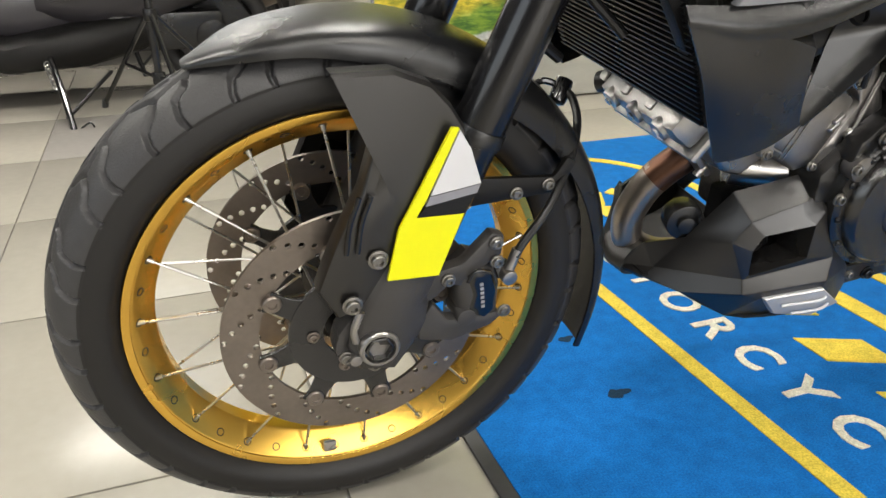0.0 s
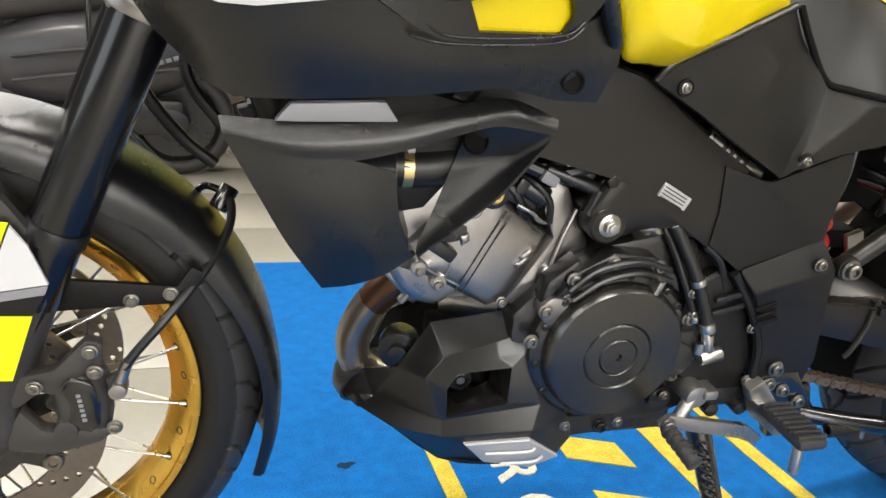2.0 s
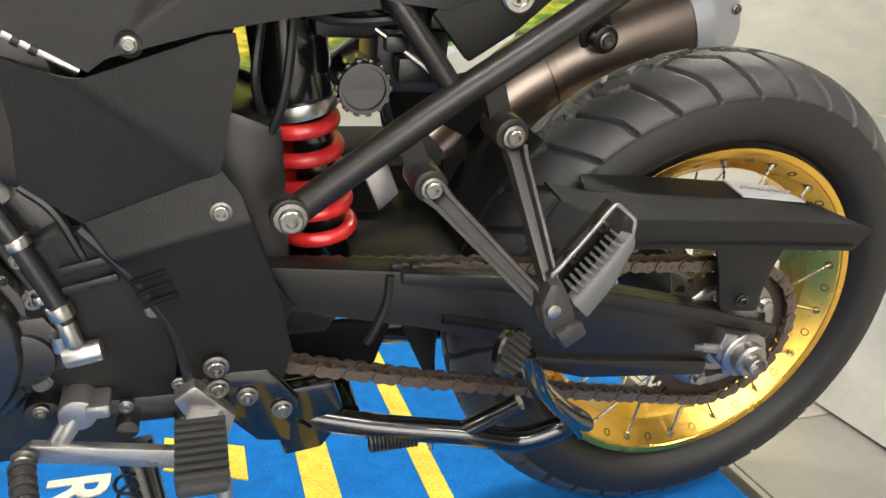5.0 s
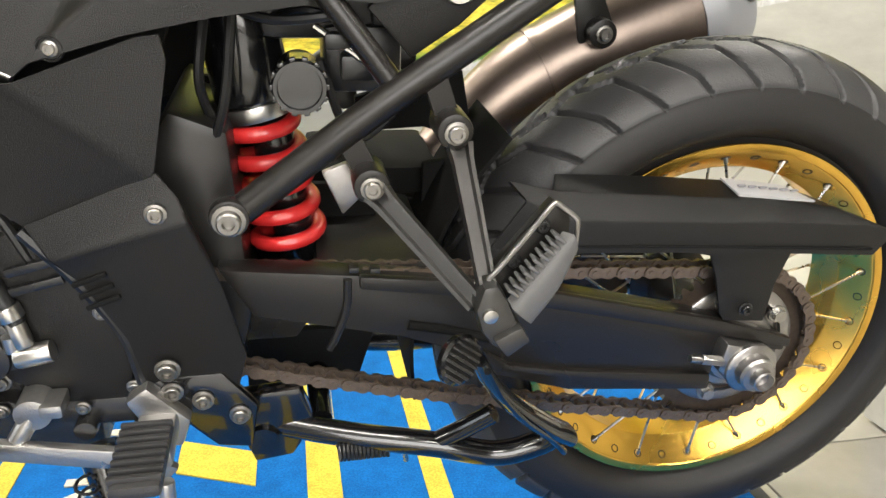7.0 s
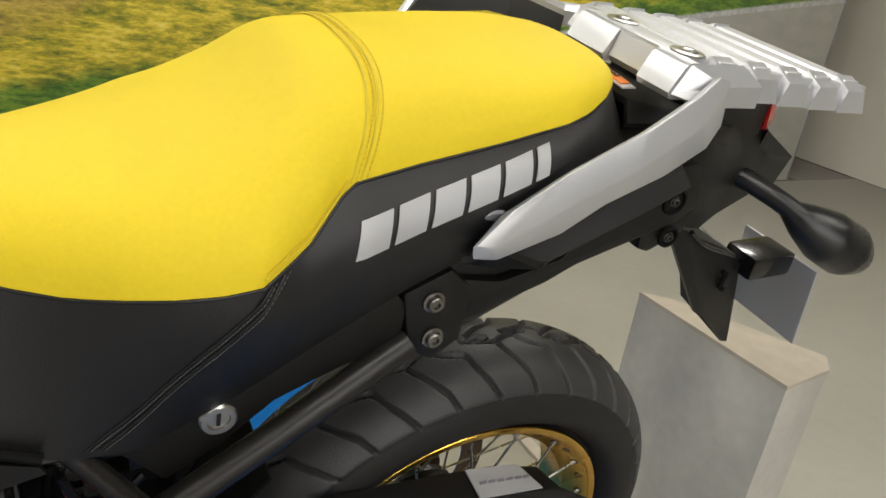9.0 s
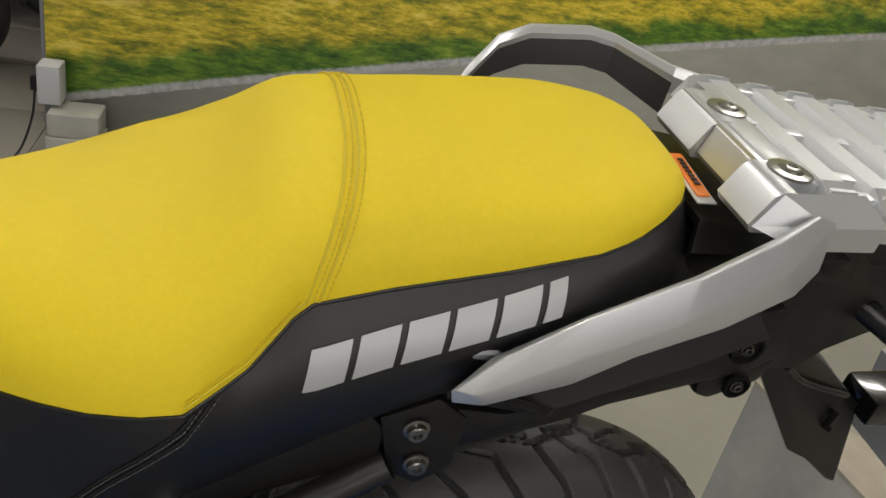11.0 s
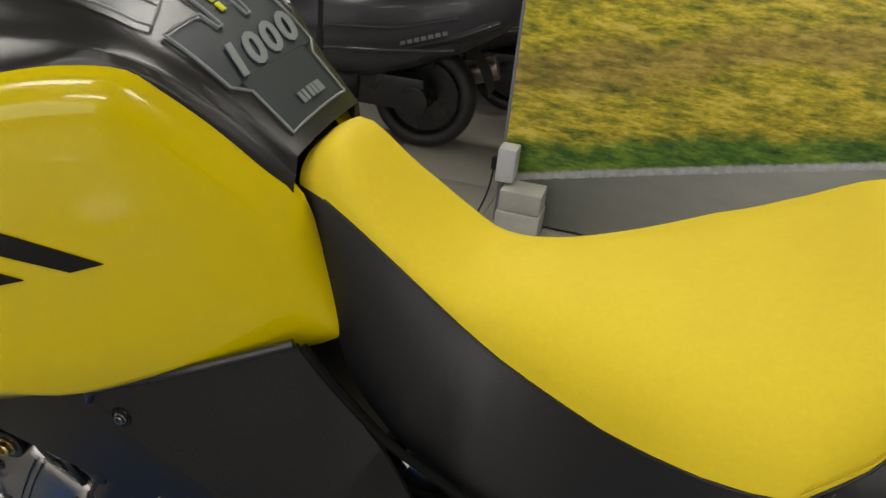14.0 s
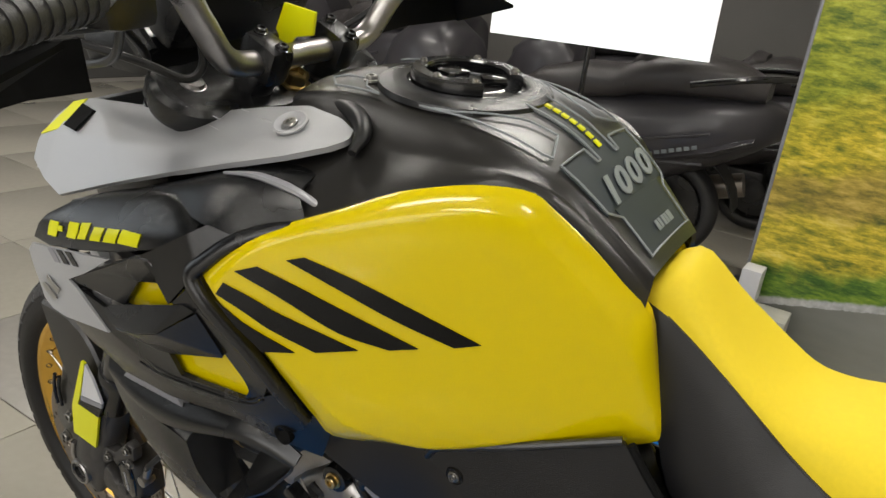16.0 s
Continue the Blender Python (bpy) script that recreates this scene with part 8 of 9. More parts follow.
part("inner_mudguard", skin([[(REAR.x + r * math.cos(a), y, REAR.z + r * math.sin(a)) for y in (-0.07, 0, 0.07)] for a, r in zip(np.linspace(radians(190), radians(138), 6), [0.362] * 6)], 3, 3, 0.004), M_INNER, bike, "black inner mudguard")
part("battery_tray", join(box((1.16, 0.02, 0.71), (0.16, 0.16, 0.08), 0.012), box((1.17, -0.03, 0.655), (0.07, 0.08, 0.06), 0.008)), M_BLACK, bike)
for pts in ([(1.06, -0.09, 0.70), (1.05, -0.10, 0.63), (1.03, -0.09, 0.57)], [(1.13, -0.09, 0.66), (1.15, -0.08, 0.60), (1.17, -0.06, 0.58), (1.20, -0.05, 0.60)], [(1.09, -0.07, 0.69), (1.12, -0.09, 0.70), (1.16, -0.09, 0.69)], [(1.04, -0.08, 0.71), (1.09, -0.10, 0.695), (1.15, -0.11, 0.70)], [(1.035, -0.07, 0.69), (1.028, -0.08, 0.64), (1.035, -0.07, 0.60)]):
    part("wiring_loom", tube(pts, 0.0045, 8), M_CABLE, bike)
# added near-black sheets stand in for the shade round shock, tyre and chain
part("shock_shield", plate([(1.02, 0.36), (1.02, 0.62), (1.075, 0.60), (1.10, 0.50), (1.17, 0.50), (1.205, 0.44), (1.205, 0.36)], 0.03, 0.012, 0.004), M_INNER, bike, "added black sheet for the shade behind the shock")
part("tyre_hugger", plate([(1.245, 0.52), (1.31, 0.53), (1.345, 0.36), (1.268, 0.40), (1.245, 0.44)], 0.03, 0.012, 0.004), M_INNER, bike, "added black sheet for the shade in front of the tyre")
part("hugger_wing", plate([(1.172, 0.588), (1.292, 0.618), (1.312, 0.522), (1.252, 0.552), (1.180, 0.548)], 0.06, 0.012, 0.004), M_INNER, bike, "added black sheet for the shade before the silencer")
part("link_guard", plate([(1.04, 0.335), (1.19, 0.330), (1.17, 0.262), (1.04, 0.248)], 0.0, 0.012, 0.004), M_INNER, bike, "added black sheet for the shade behind the chain")
# added block that only hides the bright mat below
part("collector_box", box((1.195, 0.125, 0.492), (0.150, 0.150, 0.035), 0.010), M_INNER, bike, "added black block hiding the mat below the shock")
part("lock_brace", rod((1.126, -0.10, 0.690), (1.178, -0.108, 0.655), 0.0034, 10), M_STEEL, bike)
for c, q in (((1.165, -0.095, 0.655), (0.035, 0.02, 0.022)), ((1.19, -0.09, 0.70), (0.03, 0.02, 0.02)), ((1.145, -0.10, 0.678), (0.022, 0.016, 0.014))):
    part("connector", box(c, q, 0.004), M_CABLE, bike)
part("hose_bracket", plate([(1.13, 0.545), (1.155, 0.555), (1.17, 0.52), (1.15, 0.50)], -0.06, 0.01, 0.003), M_ALLOY, bike)

def beam_web(p, q, w, d):
    """A short flat web between two points, d deep."""
    p, q = Vector(p), Vector(q)
    t = (q - p).normalized()
    n = t.cross(Vector((0, 1, 0))).normalized() * w / 2
    o = Vector((0, d / 2, 0))
    return soft(loft([[e - n - o, e + n - o, e + n + o, e - n + o] for e in (p, q)]), 0.003, 2)


# subframe
for side in (-1, 1):
    y = side * 0.14
    sf = part("subframe_tube", tube([(1.045, y, 0.533), (1.10, y, 0.575), (1.18, y, 0.635), (1.27, y * 0.97, 0.695), (1.33, y * 0.94, 0.735), (1.40, y * 0.88, 0.778)], 0.0135, 18), M_FRAME, bike, "black tubular subframe")
    part("subframe_lug", join(rod((1.049, y - 0.02 * side * 0, 0.541), (1.049, side * 0.155, 0.541), 0.017, 20, bevel=0.003)), M_FRAME, sf)
    part("subframe_strut", tube([(1.13, side * 0.118, 0.725), (1.165, side * 0.128, 0.68), (1.197, side * 0.135, 0.638)], 0.010, 14), M_FRAME, sf)
    if side < 0:
        bolt(sf, 1.049, -0.157, 0.541, 0.0105)
    for px, pz in ((1.167, 0.571), (1.236, 0.617)):
        part("peg_boss", rod((px, side * 0.125, pz), (px, side * 0.168, pz), 0.0155, 22, bevel=0.003), M_FRAME, sf)
        if side < 0:
            bolt(sf, px, -0.171, pz, 0.0075)
for side in (-1, 1):
    for px, pz, qx, qz in ((1.167, 0.571, 1.150, 0.606), (1.236, 0.617, 1.222, 0.655)):
        part("boss_web", beam_web((px, side * 0.140, pz), (qx, side * 0.140, qz), 0.020, 0.012), M_FRAME, sf)
# passenger peg hanger: two slim struts that flare out to a folded peg


def slim_strut(p, q, w, d):
    """A tapered strut with a raised outer rib, from p to q."""
    p, q = Vector(p), Vector(q)
    t = (q - p).normalized()
    n = t.cross(Vector((0, 1, 0))).normalized()
    o = n.cross(t).normalized()
    o = -o if o.y > 0 else o
    rings = []
    for e, k in ((p, 1.25), (p.lerp(q, 0.12), 1.0), (q, 0.8)):
        rings.append([e - n * w / 2 * k, e - n * w / 2 * k + o * d, e - n * w * 0.3 * k + o * d, e - n * w * 0.22 * k + o * d * 0.45, e + n * w * 0.22 * k + o * d * 0.45, e + n * w * 0.3 * k + o * d, e + n * w / 2 * k + o * d, e + n * w / 2 * k])
    return soft(loft(rings), 0.0012, 1, 30)


pb = part("passenger_bracket", slim_strut((1.174, -0.160, 0.563), (1.243, -0.252, 0.502), 0.019, 0.012), M_HANGER, bike, "dark satin cast passenger peg hanger")
part("hanger_strut", slim_strut((1.241, -0.160, 0.600), (1.247, -0.252, 0.516), 0.017, 0.012), M_HANGER, pb)
part("hanger_clevis", join(plate([(1.236, 0.506), (1.241, 0.526), (1.252, 0.528), (1.262, 0.512), (1.270, 0.494), (1.278, 0.484), (1.266, 0.468), (1.252, 0.472), (1.242, 0.486)], -0.270, 0.026, 0.005),
                           plate([(1.250, 0.482), (1.272, 0.494), (1.280, 0.480), (1.262, 0.466)], -0.277, 0.012, 0.003)), M_HANGER, pb, "dark cast clevis")
part("clevis_pin", rod((1.247, -0.268, 0.5025), (1.247, -0.2735, 0.5025), 0.0062, 16, bevel=0.0012), M_STEEL, pb)
# the peg: an open tray with a bright rim, a row of ribs and a rubber flank
pg = part("passenger_peg", plate([(1.2475, 0.524), (1.2965, 0.587), (1.312, 0.577), (1.315, 0.545), (1.290, 0.486), (1.262, 0.500)], -0.246, 0.010, 0.002), M_FRAME, bike, "grey folding passenger peg, folded up", sharp=25)
part("peg_wall", tube([(1.262, -0.262, 0.508), (1.2475, -0.258, 0.526), (1.254, -0.257, 0.535), (1.275, -0.255, 0.561), (1.293, -0.253, 0.5845), (1.2975, -0.253, 0.587), (1.303, -0.254, 0.5835), (1.312, -0.256, 0.5765), (1.3145, -0.257, 0.571), (1.315, -0.256, 0.545)], 0.0022, 8, 3), M_ALLOY, pg, "bright peg rim")
flank = skin([[(1.262, -0.263, 0.512), (1.281, -0.262, 0.5385), (1.302, -0.260, 0.567)], [(1.266, -0.272, 0.506), (1.288, -0.271, 0.534), (1.309, -0.268, 0.566)], [(1.281, -0.269, 0.492), (1.300, -0.268, 0.520), (1.3145, -0.264, 0.552)], [(1.285, -0.250, 0.485), (1.304, -0.250, 0.512), (1.316, -0.250, 0.540)]], 4, 4, 0.006)
part("peg_pad", flank, M_PEGGREY, pg, "worn grey rubber pad", sharp=50)
peg_rib = None
for k in range(10):
    c = Vector((1.2645, -0.2635, 0.520)).lerp(Vector((1.2985, -0.261, 0.563)), k / 9)
    m = Matrix.Translation(c) @ Matrix.Rotation(radians(36), 4, "Y")
    if peg_rib is None:
        peg_rib = part("peg_rib", box((0, 0, 0), (0.011, 0.013, 0.0026), 0.0008), M_PEGGREY, pg, "grey rubber rib", loc=m)
    else:
        again(peg_rib, m)
for bx, bz in ((1.268, 0.538), (1.289, 0.567)):
    bolt(pg, bx, -0.248, bz, 0.0052, M_BLACK)

part("subframe_tail", tube([(1.405, -0.112, 0.765), (1.46, -0.112, 0.795), (1.53, -0.108, 0.828)], 0.011, 12), M_FRAME, bike, "black subframe tube")
# ---- silencer on the far side ----
sil = part("silencer", tube([(1.26, 0.165, 0.445), (1.33, 0.18, 0.508), (1.41, 0.19, 0.566), (1.515, 0.195, 0.618), (1.625, 0.195, 0.661)], 0.05, 32, radii=[0.030, 0.044, 0.058, 0.062, 0.061], flat=1.15), M_SILENCER, bike, "dark brown steel silencer")
cap = part("end_cap", tube([(1.618, 0.195, 0.659), (1.645, 0.195, 0.669), (1.685, 0.195, 0.682)], 0.06, 32, flat=1.15, radii=[0.064, 0.065, 0.056]), M_SILVER, sil, "silver end cap")
bolt(cap, 1.672, 0.132, 0.690, 0.005)
part("silencer_band", tube([(1.425, 0.191, 0.575), (1.435, 0.1915, 0.580)], 0.06, 32, flat=1.15, radii=[0.0615, 0.0615]), M_SILENCER, sil)
part("silencer_bracket", join(plate([(1.44, 0.70), (1.475, 0.70), (1.50, 0.65), (1.485, 0.615), (1.455, 0.63)], 0.14, 0.008, 0.003), rod((1.478, 0.120, 0.645), (1.478, 0.15, 0.645), 0.018, 20, bevel=0.004)), M_FRAME, sil)
bolt(sil, 1.478, 0.118, 0.645, 0.008)

# ---- tail ----
tail = part("tail_fairing", join(loft([[(x, -w, zl), (x, -w, zl + (zt - zl) * 0.6), (x, -w * 0.8, zt), (x, w * 0.8, zt), (x, w, zl + (zt - zl) * 0.6), (x, w, zl)] for x, w, zl, zt in
                                       ((1.20, 0.105, 0.70, 0.76), (1.32, 0.112, 0.745, 0.84), (1.42, 0.115, 0.785, 0.90), (1.55, 0.112, 0.835, 0.955), (1.65, 0.105, 0.87, 0.972), (1.73, 0.085, 0.885, 0.968), (1.80, 0.06, 0.895, 0.955))])), M_MATT, bike, "satin black tail fairing", sharp=30)
keyp = part("key_plate", plate([(1.168, 0.708), (1.21, 0.745), (1.265, 0.770), (1.378, 0.832), (1.392, 0.815), (1.39, 0.778), (1.34, 0.76), (1.288, 0.735), (1.245, 0.695), (1.205, 0.668), (1.185, 0.69)], -0.124, 0.012, 0.003), M_MATT, bike, "black panel below the seat")
part("seat_lock", lathe([(0.0155, 0.006), (0.0155, -0.002), (0.0135, -0.004), (0.0095, -0.004), (0.0085, -0.0015), (0.0, -0.0015)], 30), M_STEEL, keyp, "bright key lock", loc=(1.243, -0.124, 0.7265))
part("key_slot", box((1.243, -0.1262, 0.7265), (0.003, 0.002, 0.012), 0.0), M_CABLE, keyp)
part("tail_bracket", plate([(1.385, 0.83), (1.425, 0.85), (1.45, 0.83), (1.45, 0.775), (1.425, 0.755), (1.40, 0.77)], -0.126, 0.012, 0.003), M_MATT, keyp)
bolt(keyp, 1.413, -0.128, 0.821, 0.0075)
bolt(keyp, 1.420, -0.128, 0.783, 0.0075)
part("rail_bracket", join(plate([(1.385, 0.822), (1.426, 0.840), (1.48, 0.832), (1.540, 0.850), (1.562, 0.900), (1.60, 0.93), (1.668, 0.945), (1.690, 0.900), (1.664, 0.880), (1.560, 0.842), (1.528, 0.824), (1.447, 0.792), (1.42, 0.79)], -0.124, 0.016, 0.004),
                          plate([(1.628, 0.876), (1.690, 0.892), (1.686, 0.866), (1.648, 0.846), (1.634, 0.850)], -0.120, 0.022, 0.005)), M_MATT, bike, "black rail bracket")
part("rail_shelf", shell([(1.425, -0.134, 0.868), (1.455, -0.148, 0.882), (1.50, -0.146, 0.862), (1.60, -0.142, 0.905), (1.655, -0.134, 0.925), (1.64, -0.126, 0.945), (1.52, -0.128, 0.898), (1.45, -0.128, 0.860)], [(0, 1, 2, 7), (2, 3, 6, 7), (3, 4, 5, 6)], 0.006, 0.003), M_MATT, bike, "black moulded shelf under the grab rail", sharp=25)
for bx, bz, br in ((1.652, 0.905, 0.011), (1.662, 0.866, 0.009)):
    part("bracket_hole", lathe([(br * 1.3, 0.001), (br * 1.25, -0.002), (br, -0.0025), (br * 0.9, 0.003), (0.0, 0.003)], 20), M_INNER, bike, loc=(bx, -0.1245, bz))
    bolt(bike, bx, -0.1245, bz, 0.0042, M_DARKALLOY)
part("rail_spacer", rod((1.44, -0.14, 0.90), (1.44, -0.11, 0.915), 0.016, 18, bevel=0.003), M_GREYFILM, bike)
part("rear_deck", shell([(1.585, -0.10, 0.972), (1.60, -0.075, 0.985), (1.60, 0.075, 0.985), (1.585, 0.10, 0.972), (1.74, 0.085, 0.965), (1.74, -0.085, 0.965)], [(0, 1, 5), (1, 2, 4, 5), (2, 3, 4)], 0.006), M_MATT, bike, "black deck under the rack")
part("warning_label", shell([(1.602, 0.002, 0.996), (1.602, -0.062, 0.991), (1.618, -0.062, 0.9915), (1.618, 0.002, 0.9965)], [(0, 1, 2, 3)], 0.0012), M_WHITE, bike, "small white and orange warning label")
part("label_band", shell([(1.6045, 0.000, 0.9975), (1.6045, -0.055, 0.993), (1.6155, -0.055, 0.9935), (1.6155, 0.000, 0.998)], [(0, 1, 2, 3)], 0.0012), M_ORANGE, bike, "orange band")
for k in range(7):
    y = -0.010 - 0.0052 * k
    part("label_bar", box((1.6100, y, 0.9988 + 0.08 * y), (0.0045, 0.0034, 0.0008), 0), M_CABLE, bike)
# grab rails: a faceted blade that sweeps up to the rack
RV = [(1.420, -0.156, 0.879), (1.419, -0.158, 0.893), (1.447, -0.157, 0.924), (1.498, -0.151, 0.953), (1.568, -0.142, 0.983), (1.621, -0.132, 1.010), (1.643, -0.128, 1.027), (1.660, -0.127, 1.022), (1.668, -0.128, 0.983), (1.658, -0.130, 0.961), (1.603, -0.145, 0.942), (1.537, -0.155, 0.922), (1.500, -0.156, 0.897), (1.442, -0.157, 0.877),
      (1.432, -0.162, 0.892), (1.559, -0.156, 0.953), (1.631, -0.142, 0.988), (1.44, -0.150, 0.915), (1.498, -0.145, 0.949), (1.568, -0.136, 0.979), (1.621, -0.126, 1.006), (1.643, -0.122, 1.022), (1.45, -0.138, 0.880), (1.54, -0.130, 0.918), (1.603, -0.120, 0.938), (1.658, -0.108, 0.958)]
RF = [(0, 1, 14, 13), (1, 2, 3, 14), (3, 4, 15, 14), (4, 5, 16, 15), (5, 6, 7, 16), (7, 8, 9, 16), (9, 10, 15, 16), (10, 11, 14, 15), (11, 12, 13, 14), (1, 17, 2), (2, 17, 18, 3), (3, 18, 19, 4), (4, 19, 20, 5), (5, 20, 21, 6), (0, 13, 22), (13, 12, 22), (12, 11, 23, 22), (11, 10, 24, 23), (10, 9, 25, 24)]
part("grab_rail", shell(RV, RF, 0.004, 0.002, 2), M_RACK, bike, "silver painted grab rail", sharp=20)
rg = [(1.455, 0.16, 0.921, 0.008), (1.488, 0.188, 0.964, 0.009), (1.515, 0.202, 0.993, 0.009), (1.545, 0.205, 1.007, 0.009), (1.605, 0.202, 1.015, 0.009), (1.630, 0.196, 1.013, 0.009), (1.675, 0.150, 1.004, 0.011), (1.690, 0.10, 1.010, 0.014)]
part("grab_rail", soft(loft([[(x - h * 0.3, y - h, z - h), (x - h * 0.3, y - h, z + h * 0.5), (x, y - h * 0.4, z + h), (x, y + h * 0.6, z + h), (x + h * 0.3, y + h, z + h * 0.4), (x + h * 0.3, y + h, z - h)] for x, y, z, h in rg]), 0.0015, 1, 40), M_RACK, bike, "silver painted grab rail", sharp=25)
# dark strip along the rail's inner wall puts its shade into the colour
part("rail_inner", loft([[(x - h * 0.3, y - h - 0.0015, z - h * 3.0), (x - h * 0.3, y - h - 0.0015, z - h * 0.05), (x, y - h + 0.004, z - h * 0.05), (x, y - h + 0.004, z - h * 3.0)] for x, y, z, h in rg[1:-1]]), M_RAILSHADE, bike, "inside of the grab rail, shade in its colour", sharp=25)
# rack: a bolted front plate with a three-stepped nose, slats across and ribs along
rk = part("rear_rack", box((1.649, -0.016, 1.0195), (0.034, 0.150, 0.023), 0.002), M_RACK, bike, "silver cast luggage rack with crosswise slats", sharp=25)
part("rack_land", box((1.664, 0.040, 1.0193), (0.018, 0.076, 0.0226), 0.0015), M_RACK, rk, sharp=25)
for ya, yb, xt, xb in ((0.058, -0.004, 1.632, 1.618), (-0.005, -0.063, 1.634, 1.625), (-0.064, -0.108, 1.624, 1.611)):
    part("rack_nose", soft(loft([[(xb + 0.004, y, 0.998), (xb, y, 1.004), (xt - 0.003, y, 1.0270), (xt + 0.003, y, 1.0312), (xt + 0.012, y, 1.0312), (xt + 0.012, y, 0.998)] for y in (yb, ya)]), 0.0030, 3, 30), M_RACK, rk, sharp=35)
part("rack_cheek", soft(loft([[(1.613, -0.107, 1.003), (1.626, -0.107, 1.0300), (1.70, -0.100, 1.0305), (1.70, -0.100, 0.998)], [(1.640, -0.130, 1.0), (1.656, -0.128, 1.018), (1.71, -0.122, 1.018), (1.71, -0.122, 0.998)]]), 0.002, 1, 30), M_RACK, rk, sharp=25)
part("rack_cheek", soft(loft([[(1.621, 0.057, 1.004), (1.637, 0.057, 1.0300), (1.70, 0.080, 1.0305), (1.70, 0.080, 0.998)], [(1.652, 0.088, 1.004), (1.672, 0.088, 1.022), (1.71, 0.102, 1.022), (1.71, 0.102, 1.0)]]), 0.002, 1, 30), M_RACK, rk, sharp=25)
slat = rib = tooth = None
for k in range(5):
    m = Matrix.Translation((1.681 + 0.047 * k, 0.0, 1.0295 - 0.002 * k))
    sec = [(-0.0185, -0.026), (-0.0175, -0.016), (-0.0085, 0.0012), (0.0130, 0.0012), (0.0150, -0.026)]
    if slat is None:
        slat = part("rack_slat", soft(loft([[(x, y, z) for x, z in sec] for y in (-0.098, 0.098)]), 0.0014, 1, 30), M_RACK, rk, loc=m, sharp=25)
    else:
        again(slat, m)
    for y in (-0.100, 0.100):
        tm = m @ Matrix.Translation((0, y, 0)) @ Matrix.Diagonal((1, 1 if y > 0 else -1, 1, 1))
        if tooth is None:
            tooth = part("slat_end", soft(loft([[(-0.0225, -0.012, -0.028), (-0.0125, -0.012, 0.0040), (0.0125, -0.012, 0.0040), (0.0225, -0.012, -0.028)], [(-0.0225, 0.012, -0.028), (-0.0135, 0.009, -0.006), (0.0135, 0.009, -0.006), (0.0225, 0.012, -0.028)]]), 0.0012, 1, 30), M_RACK, rk, loc=tm, sharp=25)
        else:
            again(tooth, tm)
for y in (-0.092, -0.064, 0.005, 0.086):
    m = Matrix.Translation((1.790, y, 1.0135)) @ Matrix.Rotation(radians(2.5), 4, "Y")
    if rib is None:
        rib = part("rack_rib", box((0, 0, 0), (0.22, 0.012, 0.018), 0.0015), M_RACK, rk, loc=m)
    else:
        again(rib, m)
for y, bx in ((0.022, 1.654), (-0.077, 1.650)):
    m = Matrix.Translation((bx, y, 1.0318)) @ Matrix.Rotation(radians(-90), 4, "X")
    part("washer", lathe([(0.0, 0.001), (0.0165, 0.001), (0.0165, -0.0008), (0.015, -0.0014), (0.0, -0.0014)], 32), M_STEEL, rk, loc=m)
    part("rack_screw", lathe([(0.0092, 0.0), (0.0088, -0.0026), (0.0065, -0.0040), (0.0040, -0.0042), (0.0036, -0.0018), (0.0, -0.0018)], 20), M_STEEL, rk, "domed steel screw", loc=m)
# lamp, indicator stalks, plate hanger
part("tail_lamp", shell([(1.832, -0.048, 0.982), (1.848, -0.045, 0.988), (1.86, -0.04, 0.955), (1.842, -0.048, 0.945), (1.832, 0.048, 0.982), (1.848, 0.045, 0.988), (1.86, 0.04, 0.955), (1.842, 0.048, 0.945)], [(0, 1, 2, 3), (4, 5, 6, 7), (1, 5, 6, 2), (3, 2, 6, 7), (0, 1, 5, 4)], 0.004, 0.004), M_REDLENS, bike, "red tail lamp lens")
part("lamp_shell", soft(loft([[(x, -w, 0.94), (x, -w, zt), (x, w, zt), (x, w, 0.94)] for x, w, zt in ((1.70, 0.07, 0.975), (1.78, 0.06, 0.982), (1.834, 0.046, 0.983))]), 0.004, 2, 20), M_MATT, bike, "black lamp shell", sharp=30)
tl = part("tail_housing", soft(loft([[(x, -w, zl), (x, -w, zm), (x, -w * 0.7, zt), (x, w * 0.7, zt), (x, w, zm), (x, w, zl)] for x, w, zl, zm, zt in
                               ((1.665, 0.098, 0.868, 0.945, 0.965), (1.70, 0.10, 0.862, 0.955, 0.968), (1.755, 0.082, 0.845, 0.938, 0.968), (1.80, 0.062, 0.85, 0.925, 0.965), (1.86, 0.05, 0.868, 0.92, 0.945), (1.895, 0.036, 0.885, 0.915, 0.925))]), 0.004, 2, 20), M_MATT, bike, "black tail lamp housing", sharp=30)
part("lamp_wing", shell([(1.85, -0.045, 0.945), (1.905, -0.05, 0.915), (1.90, -0.045, 0.875), (1.86, -0.05, 0.89), (1.835, -0.052, 0.92)], [(0, 1, 2, 3, 4)], 0.012, 0.0), M_BLACK, tl, sharp=25)
ph = part("plate_hanger", shell([(1.735, -0.060, 0.835), (1.765, -0.064, 0.833), (1.800, -0.062, 0.812), (1.868, -0.056, 0.790), (1.905, -0.050, 0.765), (1.950, -0.047, 0.652), (1.872, -0.055, 0.690), (1.845, -0.058, 0.705), (1.735, 0.055, 0.835), (1.868, 0.05, 0.790), (1.950, 0.045, 0.652)],
                                [(0, 1, 6, 7), (1, 2, 3, 5, 6), (3, 4, 5), (0, 8, 9, 3, 2, 1), (4, 5, 10, 9)], 0.006, 0.003), M_MATT, bike, "black plate hanger", sharp=30)
part("hanger_rim", tube([(1.768, -0.067, 0.831), (1.802, -0.065, 0.810), (1.868, -0.059, 0.788)], 0.0030, 8), M_BLACK, ph)
